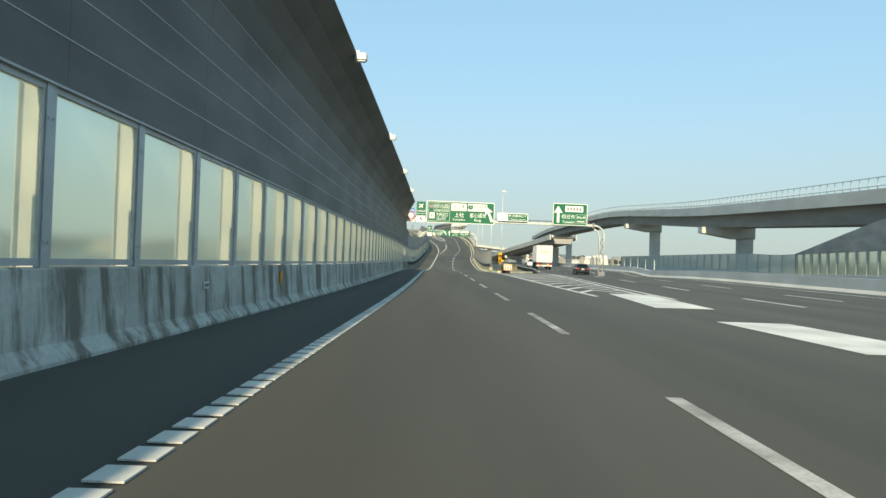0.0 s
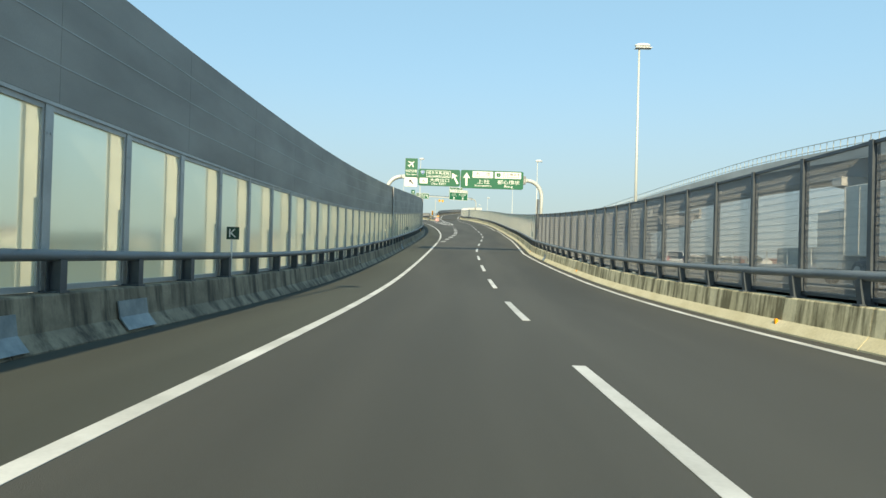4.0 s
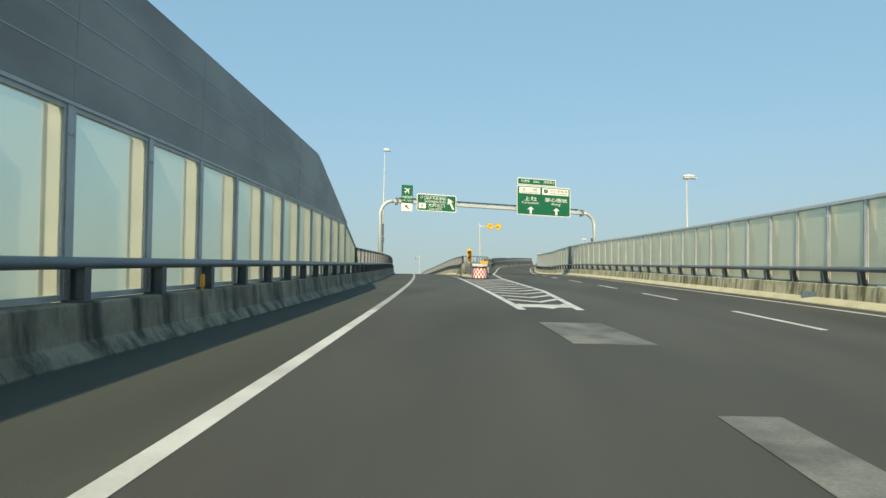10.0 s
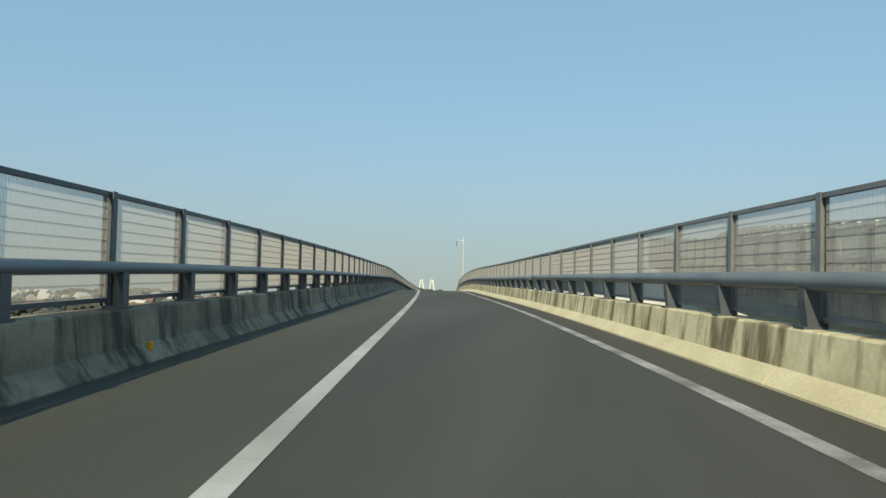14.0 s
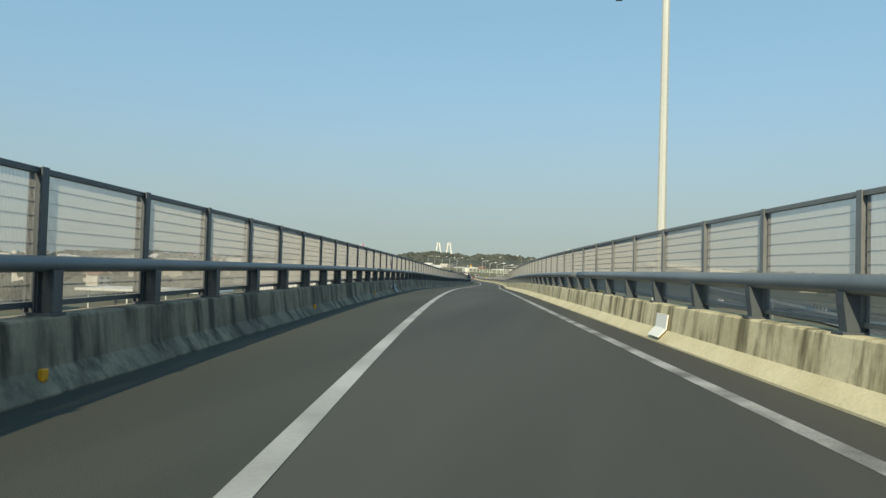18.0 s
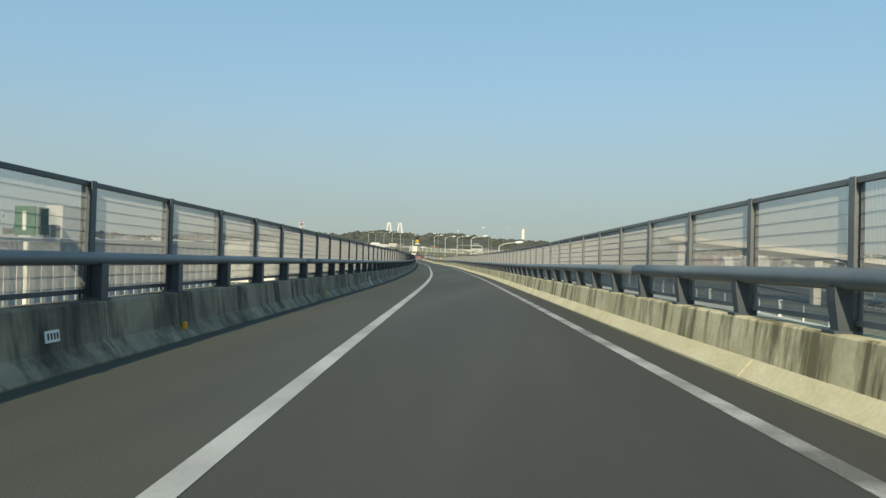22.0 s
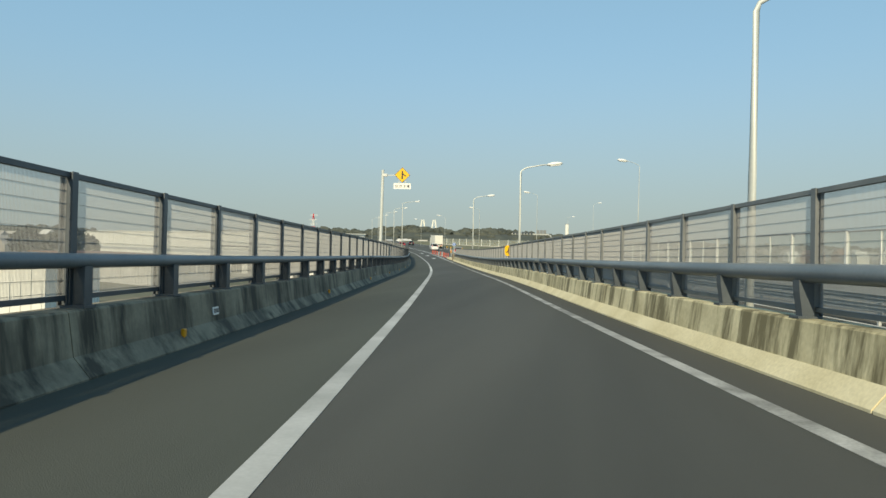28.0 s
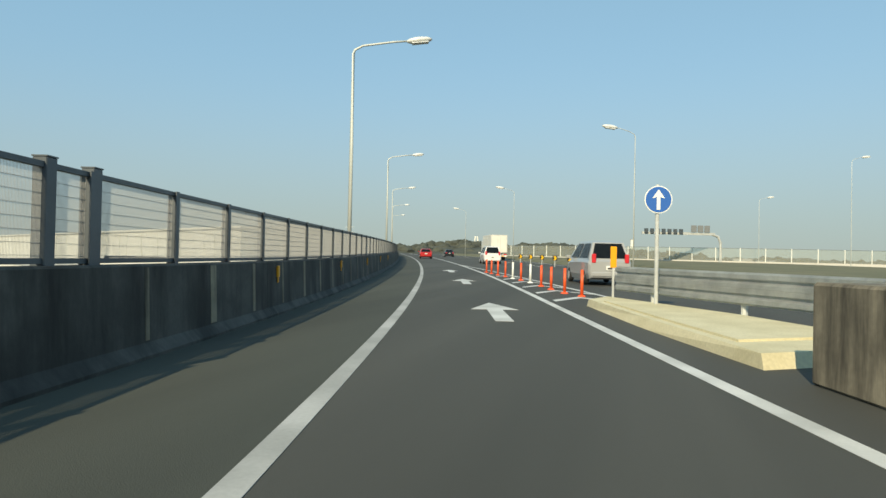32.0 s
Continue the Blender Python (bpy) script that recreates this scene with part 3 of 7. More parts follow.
def wire_panel(length, z0, z1, rows, cols, bar=None):
    """Woven wire: stout level wires and fine upright ones, in a light frame."""
    wires = bmesh.new()
    for k in range(rows):
        z = z0 + 0.05 + (z1 - z0 - 0.08) * k / (rows - 1)
        box(wires, 0, length / 2, z, 0.004, length - 0.1, 0.004)
    for k in range(cols):
        y = 0.06 + (length - 0.12) * k / (cols - 1)
        box(wires, 0.004, y, (z0 + z1) / 2, 0.0032, 0.0032, z1 - z0)
    return (data("wire_mesh", wires, WIRE), data("top_bar", boxes((0, length / 2, z1, 0.05, length - 0.04, 0.05)), bar or SLATE),
            data("bottom_bar", boxes((0, length / 2, z0, 0.05, length - 0.04, 0.05)), bar or SLATE))


def fence(line, cut, foot, side, post, panel, out, label, group, bay=2.0, up=flat):
    root = thing("mesh_fence", line.stand(cut[0], foot(cut[0]) + side * out), label, "fence", group)
    wires, top, low = panel
    for a in cut:
        put("post", post, root, side_pose(line, a, foot(a), side, up(a)))
    for a, b in zip(cut, cut[1:]):
        m, d = between(line, a, b, foot(a) + side * out, foot(b) + side * out, up(a))
        m = m @ Matrix.Diagonal((1, d / bay, 1, 1))
        put("wire_mesh", wires, put("top_bar", top, root, m), m)
        put("bottom_bar", low, root, m)
    return root


def rail(line, s0, s1, foot, side, label, posts, z=1.05, up=flat, thick=0.075):
    root = thing("guard_rail", line.stand(s0, foot(s0) + side * 0.33), label, "guard rail", "bridge rails")
    ring = [(0.31 + thick * math.cos(a), z + thick * math.sin(a)) for a in (2 * math.pi * k / 12 for k in range(12))]
    cut = spans(s0, s1, 40.0)
    for a, b in zip(cut, cut[1:]):
        put("rail_pipe", sweep("rail_pipe", line, a + 0.01, b - 0.01, lambda s: [(foot(s) + side * u, h + up(s)) for u, h in ring], RAIL_PAINT, 2.0, True, True), root)
    for a in posts:
        put("rail_post", RAIL_POST if side > 0 else STRAIGHT_POST, root, side_pose(line, a, foot(a), side, up(a)))
    return root


PANEL_LOW = wire_panel(2.0, 0.70, 1.85, 10, 110)
PANEL_SUN = wire_panel(2.0, 0.70, 1.91, 10, 110, SUNLIT_SLATE)
PANEL_TOP = wire_panel(2.0, 1.04, 1.87, 8, 110)
TALL_POST = data("fence_post", h_section(bmesh.new(), 0.44, 0.605, 3.055), SLATE)
PANEL_TALL = wire_panel(2.0, 0.70, 3.02, 18, 110)
WALL_A = marks(-59.5, 8.69, 30.94, 54.4, 84.4)
WALL_B = marks(84.5, 140.12, 160.0, 179.72, 198.12, 218.87, 237.18, 239.3)
WALL_C = marks(140.2, 144.47, 165.8, 187.28, 209.0, 233.57, 254.33, 273.13, 278.8, 280.5, 399)
LEFT_FENCE = (marks(243.3, 257.67, 275.43) + [276.8, 278.8] + marks(279.65, 283.7), marks(284.1, 296.27, 359.62, 378.92, 400.05, 422.48),
              marks(422.48, 444.64, 466.76, 488.75, 511.01, 534.21, 564.2), marks(564.2, 606.67, 632.25, 655.61, 681.27, 704.0))
RIGHT_FENCE = ([275.3, 276.35, 278.25] + marks(279.25, 297.53, 359.57, 381.57, 402.52, 423.09), marks(423.09, 443.41, 465.35, 487.35, 511.4, 534.62, 565.2),
               marks(565.2, 607.33, 632.48, 658.01, 683.26, 701.4))
TALL_FENCE, NOSE_FENCE, TOP_FENCE = marks(88.6, 140.1), marks(290, 399), marks(704.6, 710.66, 850)
NOSE_FOOT = lambda s: NOSE(s) - 0.75
all_posts = lambda runs: sorted({round(s, 3) for run in runs for s in run})
PIPE = "thick blue-grey pipe guard rail on short posts"
rail(RAMP, 86, 283.4, left_foot, -1, PIPE, marks(86.5, 140.12, 160.0, 179.72, 198.12, 218.87, 237.18, 243.3) + LEFT_FENCE[0][1:], thick=0.07)
rail(RAMP, 283.85, 703.9, left_foot, -1, PIPE, all_posts(LEFT_FENCE[1:]), thick=0.07)
rail(RAMP, 275.8, 702.6, RAMP_R, 1, PIPE, all_posts(RIGHT_FENCE)[1:], z=1.07, thick=0.095)
rail(RAMP, 88.5, 399.5, RIGHT, 1, PIPE, TALL_FENCE + WALL_C[1:], up=banked)
rail(RAMP, 291, 399.5, NOSE_FOOT, -1, "blue-grey pipe guard rail of the other ramp", NOSE_FENCE[1:], up=banked)
MESH = "slate-grey steel fence with wire mesh on the parapet"
for run in LEFT_FENCE:
    fence(RAMP, run, left_foot, -1, FENCE_POST, PANEL_LOW, 0.44, MESH, "ramp fences")
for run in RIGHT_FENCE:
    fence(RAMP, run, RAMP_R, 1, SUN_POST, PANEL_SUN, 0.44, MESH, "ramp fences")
for s in (705.95, 706.72):
    end = thing("fence_post", RAMP.stand(s, LEFT - 0.36, 0.6), "thick slate-grey end post of the mesh fence", "fence post", "fence end posts")
    part("post", boxes((0, 0, 0.66, 0.13, 0.16, 1.36), bevel=0.008), SLATE, end)
    part("cap", boxes((0, 0, 1.345, 0.14, 0.17, 0.012)), SLATE, end)
fence(RAMP, TOP_FENCE, left_foot, -1, SHORT_POST, PANEL_TOP, 0.34, "slate-grey wire mesh fence standing on the dark wall", "ramp fences")
fence(RAMP, TALL_FENCE, RIGHT, 1, TALL_POST, PANEL_TALL, 0.44, "tall grey wire mesh fence on the sunlit parapet", "ramp fences")
fence(RAMP, NOSE_FENCE, NOSE_FOOT, -1, FENCE_POST, PANEL_LOW, 0.44, "wire mesh fence of the neighbouring ramp", "ramp fences", up=banked)

# frosted bays: slab, frame, H post
def bay_meshes(length, z0, z1, mat=None, f=0.07):
    slab_bm = boxes((0, length / 2, (z0 + z1) / 2, 0.012, length - 0.12, z1 - z0 - 0.06))
    frame_bm = boxes((0, length / 2, z1 - f / 2, 0.07, length - 0.1, f), (0, length / 2, z0 + f / 2, 0.07, length - 0.1, f),
                     (0, 0.09, (z0 + z1) / 2, 0.065, f * 0.8, z1 - z0 - 2 * f), (0, length - 0.09, (z0 + z1) / 2, 0.065, f * 0.8, z1 - z0 - 2 * f))
    return data("frosted_pane", slab_bm, mat or FROST), data("pane_frame", frame_bm, FRAME)


def h_post(z0, z1, w=0.15, mat=None):
    bm = h_section(bmesh.new(), 0.10, z0, z1, 0.30, w)
    for y in (-0.035, 0.035):
        for z in (z0 + 0.25, z1 - 0.35):
            box(bm, -0.054, y, z, 0.012, 0.03, 0.03)
    return data("wall_post", bm, mat or FRAME)


CLEAR = clear_sheet("clear_panel", (0.90, 0.93, 0.91))


def glazed(root, line, cut, off, meshes, post, bay=2.0, up=flat, side=-1, clear=None):
    for a in cut:
        put("wall_post", post, root, side_pose(line, a, off(a), side, up(a)))
    for a, b in zip(cut, cut[1:]):
        m, d = between(line, a, b, off(a), off(b), up(a))
        m = m @ Matrix.Diagonal((1, d / bay, 1, 1))
        see = clear is not None and 72.5 < a < 77.0
        put("clear_pane" if see else "frosted_pane", clear if see else meshes[0], put("pane_frame", meshes[1], root, m), m)


wall_a = thing("noise_wall", RAMP.stand(-60, -2.4), "tall dark noise wall curving over the shoulder, frosted panes below", "noise wall", "", "structure")
off_a = lambda s: -2.42
glazed(wall_a, RAMP, WALL_A, off_a, bay_meshes(2.0, 0.97, 2.78), h_post(0.95, 2.78), clear=bay_meshes(2.0, 0.97, 2.78, CLEAR)[0])
wall_b = thing("noise_wall", RAMP.stand(86, -2.62), "grey panel noise wall with a row of frosted panes", "noise wall", "", "structure")
off_b = lambda s: -2.66
glazed(wall_b, RAMP, WALL_B, off_b, bay_meshes(2.0, 0.62, 2.84), h_post(0.6, 2.84))
wall_c = thing("noise_wall", RAMP.stand(140.2, 8.1), "low noise wall of frosted panes between posts coloured pale for sunlight", "noise wall", "", "structure")
off_c = lambda s: RIGHT(s) + 0.47
glazed(wall_c, RAMP, WALL_C, off_c, bay_meshes(2.0, 0.64, 2.96, FROST_R, 0.035), h_post(0.6, 2.98, 0.10, SUNLIT_FRAME), up=banked, side=1)
put("cap", sweep("cap", RAMP, 140.2, 399, lambda s: [(off_c(s) + u, z + BANK(s)) for u, z in ((-0.06, 2.96), (0.06, 2.96), (0.06, 3.05), (-0.06, 3.05))], SUNLIT_FRAME), wall_c)

ROWS_A = [(-2.38, 2.80), (-2.38, 3.30), (-2.38, 3.80), (-2.38, 4.30), (-2.36, 4.80), (-2.27, 5.29), (-2.06, 5.74), (-1.76, 6.14), (-1.40, 6.48), (-1.00, 6.78)]
BOARD = data("board", boxes((0, 2.0, 0.25, 0.06, 3.998, 0.497), bevel=0.005), PANEL)


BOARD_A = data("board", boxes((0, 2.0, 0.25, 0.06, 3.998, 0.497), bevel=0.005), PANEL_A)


def boards(root, line, s0, s1, rows, me):
    cut = spans(s0, s1, 4.0)
    for (o0, z0), (o1, z1) in zip(rows, rows[1:]):
        lean = math.atan2(o1 - o0, z1 - z0)
        high = math.hypot(o1 - o0, z1 - z0)
        for a, b in zip(cut, cut[1:]):
            m, d = between(line, a, b, o0, o0)
            m = Matrix.Translation((0, 0, z0)) @ m @ Matrix.Rotation(lean, 4, "Y") @ Matrix.Diagonal((1, d / 4.0, high / 0.5, 1))
            put("board", me, root, m)


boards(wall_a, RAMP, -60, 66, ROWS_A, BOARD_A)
ROWS_B = [(-2.63, 2.88), (-2.63, 3.34), (-2.63, 3.81), (-2.63, 4.27), (-2.63, 4.74)]
boards(wall_b, RAMP, 84.6, 228.6, ROWS_B, BOARD)


def sloped_end(root, rows, s0, s1, cut, mat):
    """Board rows whose tops step down along a slanting line."""
    for i, (p0, p1) in enumerate(zip(rows, rows[1:])):
        stops = [s for s in np.arange(s0, s1 + 0.01, 0.05) if cut(s) - i > 0.02]
        if len(stops) < 2:
            continue

        def profile(s):
            u = min(0.992, max(cut(s) - i, 0.012))
            top = (p0[0] + (p1[0] - p0[0]) * u, p0[1] + (p1[1] - p0[1]) * u)
            return [(p0[0] + 0.03, p0[1]), (top[0] + 0.03, top[1]), (top[0] - 0.03, top[1]), (p0[0] - 0.03, p0[1])]
        put("board", sweep("board", RAMP, s0, stops[-1], profile, mat, 0.5), root)
        put("seam", sweep("seam", RAMP, s0, stops[-1], [(p0[0] + 0.036, p0[1] - 0.006), (p0[0] + 0.036, p0[1] + 0.008), (p0[0] - 0.02, p0[1] + 0.008), (p0[0] - 0.02, p0[1] - 0.006)], FRAME, 2.0), root)


def seams(root, rows, s0, s1):
    for o, z in rows[1:-1]:
        put("seam", sweep("seam", RAMP, s0, s1, [(o + 0.036, z - 0.006), (o + 0.036, z + 0.008), (o - 0.02, z + 0.008), (o - 0.02, z - 0.006)], FRAME, 4.0), root)


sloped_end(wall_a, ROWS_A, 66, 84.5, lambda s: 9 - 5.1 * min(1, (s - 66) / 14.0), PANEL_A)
seams(wall_a, ROWS_A, -60, 66)
put("sill_bar", sweep("sill_bar", RAMP, -60, 84.5, [(-2.34, 2.775), (-2.34, 2.80), (-2.44, 2.80), (-2.44, 2.775)], FRAME, 4.0), wall_a)
put("sill_bar", sweep("sill_bar", RAMP, 84.6, 239.3, [(-2.60, 2.835), (-2.60, 2.88), (-2.70, 2.88), (-2.70, 2.835)], FRAME, 4.0), wall_b)
sloped_end(wall_b, ROWS_B, 228.6, 239.6, lambda s: min(4.0, 4 - 4.0 * (s - 231.6) / 7.9), PANEL)
seams(wall_b, ROWS_B, 84.6, 228.6)
# the last bay slopes down to the fence
drop = lambda s: 2.84 - 0.90 * (s - 239.3) / 3.9
put("frosted_pane", sweep("frosted_pane", RAMP, 239.36, 243.2, lambda s: [(-2.654, 0.66), (-2.654, drop(s) - 0.04), (-2.666, drop(s) - 0.04), (-2.666, 0.66)], FROST, 0.5), wall_b)
put("pane_frame", sweep("pane_frame", RAMP, 239.32, 243.24, lambda s: [(-2.62, drop(s) - 0.05), (-2.62, drop(s) + 0.03), (-2.70, drop(s) + 0.03), (-2.70, drop(s) - 0.05)], FRAME, 0.5), wall_b)


put("wall_post", data("wall_post", h_section(bmesh.new(), 0.10, 0.6, 2.36, 0.2, 0.07), FRAME), wall_b, side_pose(RAMP, 241.3, -2.66, -1))
put("wall_post", data("wall_post", h_section(bmesh.new(), 0.10, 0.6, 1.96, 0.2, 0.09), FRAME), wall_b, side_pose(RAMP, 243.2, -2.66, -1))


# ---- signs and gantries ----
def rounded(x0, x1, z0, z1, r, n=4):
    out = []
    for cx, cz, a0 in ((x1 - r, z1 - r, 0), (x0 + r, z1 - r, 90), (x0 + r, z0 + r, 180), (x1 - r, z0 + r, 270)):
        out += [(cx + r * math.cos(radians(a0 + 90 * k / n)), cz + r * math.sin(radians(a0 + 90 * k / n))) for k in range(n + 1)]
    return out


def plate(name, outline, y, mat, parent, thick=0.006, label=""):
    return part(name, prism(bmesh.new(), outline, thick, Matrix.Translation((0, y, 0))), mat, parent, label)


GLYPHS = {}


def lettering(parent, body, x, z, high, y, mat, width=None, narrow=1.0):
    """Flat letters that face the driver; x, z: the middle of the line."""
    if body not in GLYPHS:
        c = bpy.data.curves.new("lettering", "FONT")
        c.body, c.resolution_u = body, 2
        ob = new("lettering", c)
        bpy.context.view_layer.update()
        GLYPHS[body] = bpy.data.meshes.new_from_object(ob)
        bpy.data.objects.remove(ob)
    me = GLYPHS[body].copy()
    v = np.empty(len(me.vertices) * 3)
    me.vertices.foreach_get("co", v)
    v = v.reshape(-1, 3)
    lo, hi = v.min(0), v.max(0)
    k = high / max(hi[1] - lo[1], 1e-6)
    kx = width / (hi[0] - lo[0]) if width else k * narrow
    co = np.stack([(v[:, 0] - (lo[0] + hi[0]) / 2) * kx + x, np.full(len(v), y), (v[:, 1] - (lo[1] + hi[1]) / 2) * k + z], 1)
    me.vertices.foreach_set("co", co.ravel())
    me.materials.clear()
    me.materials.append(mat)
    me.update()
    return put("lettering", me, parent, WORLD[parent])


def bars(parent, x0, x1, z0, z1, count, y, mat):
    """Plain bars where writing stands."""
    w = (x1 - x0) / count
    for k in range(count):
        plate("bar", [(x0 + w * (k + 0.12), z0), (x0 + w * (k + 0.82), z0), (x0 + w * (k + 0.82), z1), (x0 + w * (k + 0.12), z1)], y, mat, parent, 0.003)


def arrow(parent, x, z, high, turn, mat, y=-0.056, wide=0.55):
    """A road-sign arrow, pointing up, turned to the left by `turn` degrees."""
    w = high * wide
    pts_ = [(-0.14 * w, -0.5 * high), (0.14 * w, -0.5 * high), (0.14 * w, 0.12 * high), (0.5 * w, 0.06 * high), (0, 0.5 * high), (-0.5 * w, 0.06 * high), (-0.14 * w, 0.12 * high)]
    c, s = math.cos(radians(turn)), math.sin(radians(turn))
    return plate("arrow", [(x + a * c - b * s, z + a * s + b * c) for a, b in pts_], y, mat, parent, 0.004)


def plane_mark(parent, x, z, size, y=-0.056):
    half = [(0, 0.5), (0.06, 0.42), (0.07, 0.18), (0.5, -0.08), (0.5, -0.17), (0.07, -0.03), (0.05, -0.32), (0.19, -0.44), (0.19, -0.5), (0, -0.45)]
    pts_ = half + [(-a, b) for a, b in half[::-1][1:-1]]
    c, s = math.cos(radians(-48)), math.sin(radians(-48))
    plate("plane_mark", [(x + size * (a * c - b * s), z + size * (a * s + b * c)) for a, b in pts_], y, SIGN_WHITE, parent, 0.004)


def board(parent, name, x0, x1, z0, z1, face=None, rim=True, r=0.16, label=""):
    face = face or GREEN
    back_ = plate(name, rounded(x0, x1, z0, z1, r), 0.0, GREY_BACK, parent, 0.08, label)
    if rim:
        plate("border", rounded(x0 + 0.003, x1 - 0.003, z0 + 0.003, z1 - 0.003, r), -0.043, SIGN_WHITE, back_)
    plate("face", rounded(x0 + (0.07 if rim else 0.005), x1 - (0.07 if rim else 0.005), z0 + (0.07 if rim else 0.005), z1 - (0.07 if rim else 0.005), r * 0.75), -0.049, face, back_)
    return back_


def cell(b, x0, x1, z0, z1, mat=None, frame_only=False):
    if frame_only:
        t = 0.025
        for a in ((x0, x1, z0, z0 + t), (x0, x1, z1 - t, z1), (x0, x0 + t, z0, z1), (x1 - t, x1, z0, z1)):
            plate("frame_line", [(a[0], a[2]), (a[1], a[2]), (a[1], a[3]), (a[0], a[3])], -0.054, SIGN_WHITE, b, 0.004)
    else:
        plate("field", [(x0, z0), (x1, z0), (x1, z1), (x0, z1)], -0.054, mat or SIGN_WHITE, b, 0.004)


def shield(b, x, z, high, mat, number, round_top=False):
    w = high * 1.1
    pts_ = [(-0.5, 0.3), (-0.3, 0.5), (0.3, 0.5), (0.5, 0.3), (0.42, -0.1), (0, -0.5), (-0.42, -0.1)]
    if round_top:
        pts_ = [(-0.5, 0.5), (0.5, 0.5), (0.5, -0.2), (0.25, -0.5), (-0.25, -0.5), (-0.5, -0.2)]
    plate("shield", [(x + a * w * 1.08, z + c * high * 1.08) for a, c in pts_], -0.056, SIGN_WHITE, b, 0.004)
    plate("shield", [(x + a * w, z + c * high) for a, c in pts_], -0.060, mat, b, 0.004)
    lettering(b, number, x, z + 0.06 * high, high * 0.42, -0.064, SIGN_WHITE)


def airport(g, x0, x1, z0, zm, z1):
    b = board(g, "airport_board", x0, x1, zm, z1, GREEN, False, 0.03)
    w, h = x1 - x0, z1 - zm
    plane_mark(b, (x0 + x1) / 2, zm + 0.70 * h, 0.62 * w)
    lettering(b, "中部空港", (x0 + x1) / 2, zm + 0.32 * h, 0.16 * h, -0.056, SIGN_WHITE, w * 0.9)
    lettering(b, "Cen. Japan", (x0 + x1) / 2, zm + 0.13 * h, 0.11 * h, -0.056, SIGN_WHITE, w * 0.86)
    c = board(g, "arrow_board", x0 - 0.02, x1 - 0.02, z0, zm - 0.03, SIGN_WHITE, False, 0.03)
    arrow(c, (x0 + x1) / 2, (z0 + zm) / 2, (zm - z0) * 0.62, 45, INK, -0.056, 0.75)


def exit_block(b, x0, x1, z0, z1, mat):
    """Route shield, toll road name, exit number and name."""
    w, h = x1 - x0, z1 - z0
    shield(b, x0 + 0.13 * w, z0 + 0.80 * h, 0.22 * h, mat, "302")
    cell(b, x0 + 0.24 * w, x1 - 0.03 * w, z0 + 0.52 * h, z0 + 0.93 * h, frame_only=True)
    lettering(b, "知多半島道路", x0 + 0.605 * w, z0 + 0.795 * h, 0.19 * h, -0.056, SIGN_WHITE, 0.66 * w)
    lettering(b, "CHITAHANTO ROAD", x0 + 0.605 * w, z0 + 0.60 * h, 0.11 * h, -0.056, SIGN_WHITE, 0.66 * w)
    cell(b, x0 + 0.04 * w, x0 + 0.28 * w, z0 + 0.12 * h, z0 + 0.46 * h)
    lettering(b, "6", x0 + 0.16 * w, z0 + 0.29 * h, 0.25 * h, -0.060, GREEN)
    lettering(b, "大府出口", x0 + 0.64 * w, z0 + 0.35 * h, 0.24 * h, -0.056, SIGN_WHITE, 0.58 * w)
    lettering(b, "Obu EXIT", x0 + 0.62 * w, z0 + 0.12 * h, 0.14 * h, -0.056, SIGN_WHITE, 0.46 * w)


def ring_block(b, x0, x1, z0, z1, low=0.0):
    """The two white route fields and the two destinations under them."""
    w, h = x1 - x0, z1 - z0
    m = x0 + 0.45 * w
    cell(b, x0, m - 0.03 * w, z0 + 0.60 * h, z1)
    lettering(b, "名二環", (x0 + m) / 2 - 0.015 * w, z0 + 0.84 * h, 0.20 * h, -0.060, INK, 0.30 * w)
    bars(b, x0 + 0.04 * w, m - 0.07 * w, z0 + 0.64 * h, z0 + 0.70 * h, 8, -0.060, GREY_BACK)
    cell(b, m + 0.01 * w, x1, z0 + 0.60 * h, z1)
    shield(b, m + 0.085 * w, z0 + 0.81 * h, 0.24 * h, GREEN, "3", True)
    lettering(b, "名古屋高速", x1 - 0.20 * w, z0 + 0.86 * h, 0.18 * h, -0.060, INK, 0.36 * w)
    bars(b, m + 0.17 * w, x1 - 0.03 * w, z0 + 0.66 * h, z0 + 0.73 * h, 9, -0.060, GREY_BACK)
    lettering(b, "上社", (x0 + m) / 2, z0 + 0.37 * h + low, 0.27 * h, -0.056, SIGN_WHITE, 0.26 * w)
    lettering(b, "Kamiyashiro", (x0 + m) / 2, z0 + 0.10 * h + low, 0.16 * h, -0.056, SIGN_WHITE, 0.34 * w)
    lettering(b, "都心環状", (m + x1) / 2 + 0.02 * w, z0 + 0.37 * h + low, 0.26 * h, -0.056, SIGN_WHITE, 0.46 * w)
    lettering(b, "Ring", (m + x1) / 2 + 0.02 * w, z0 + 0.09 * h + low, 0.18 * h, -0.056, SIGN_WHITE, 0.18 * w)


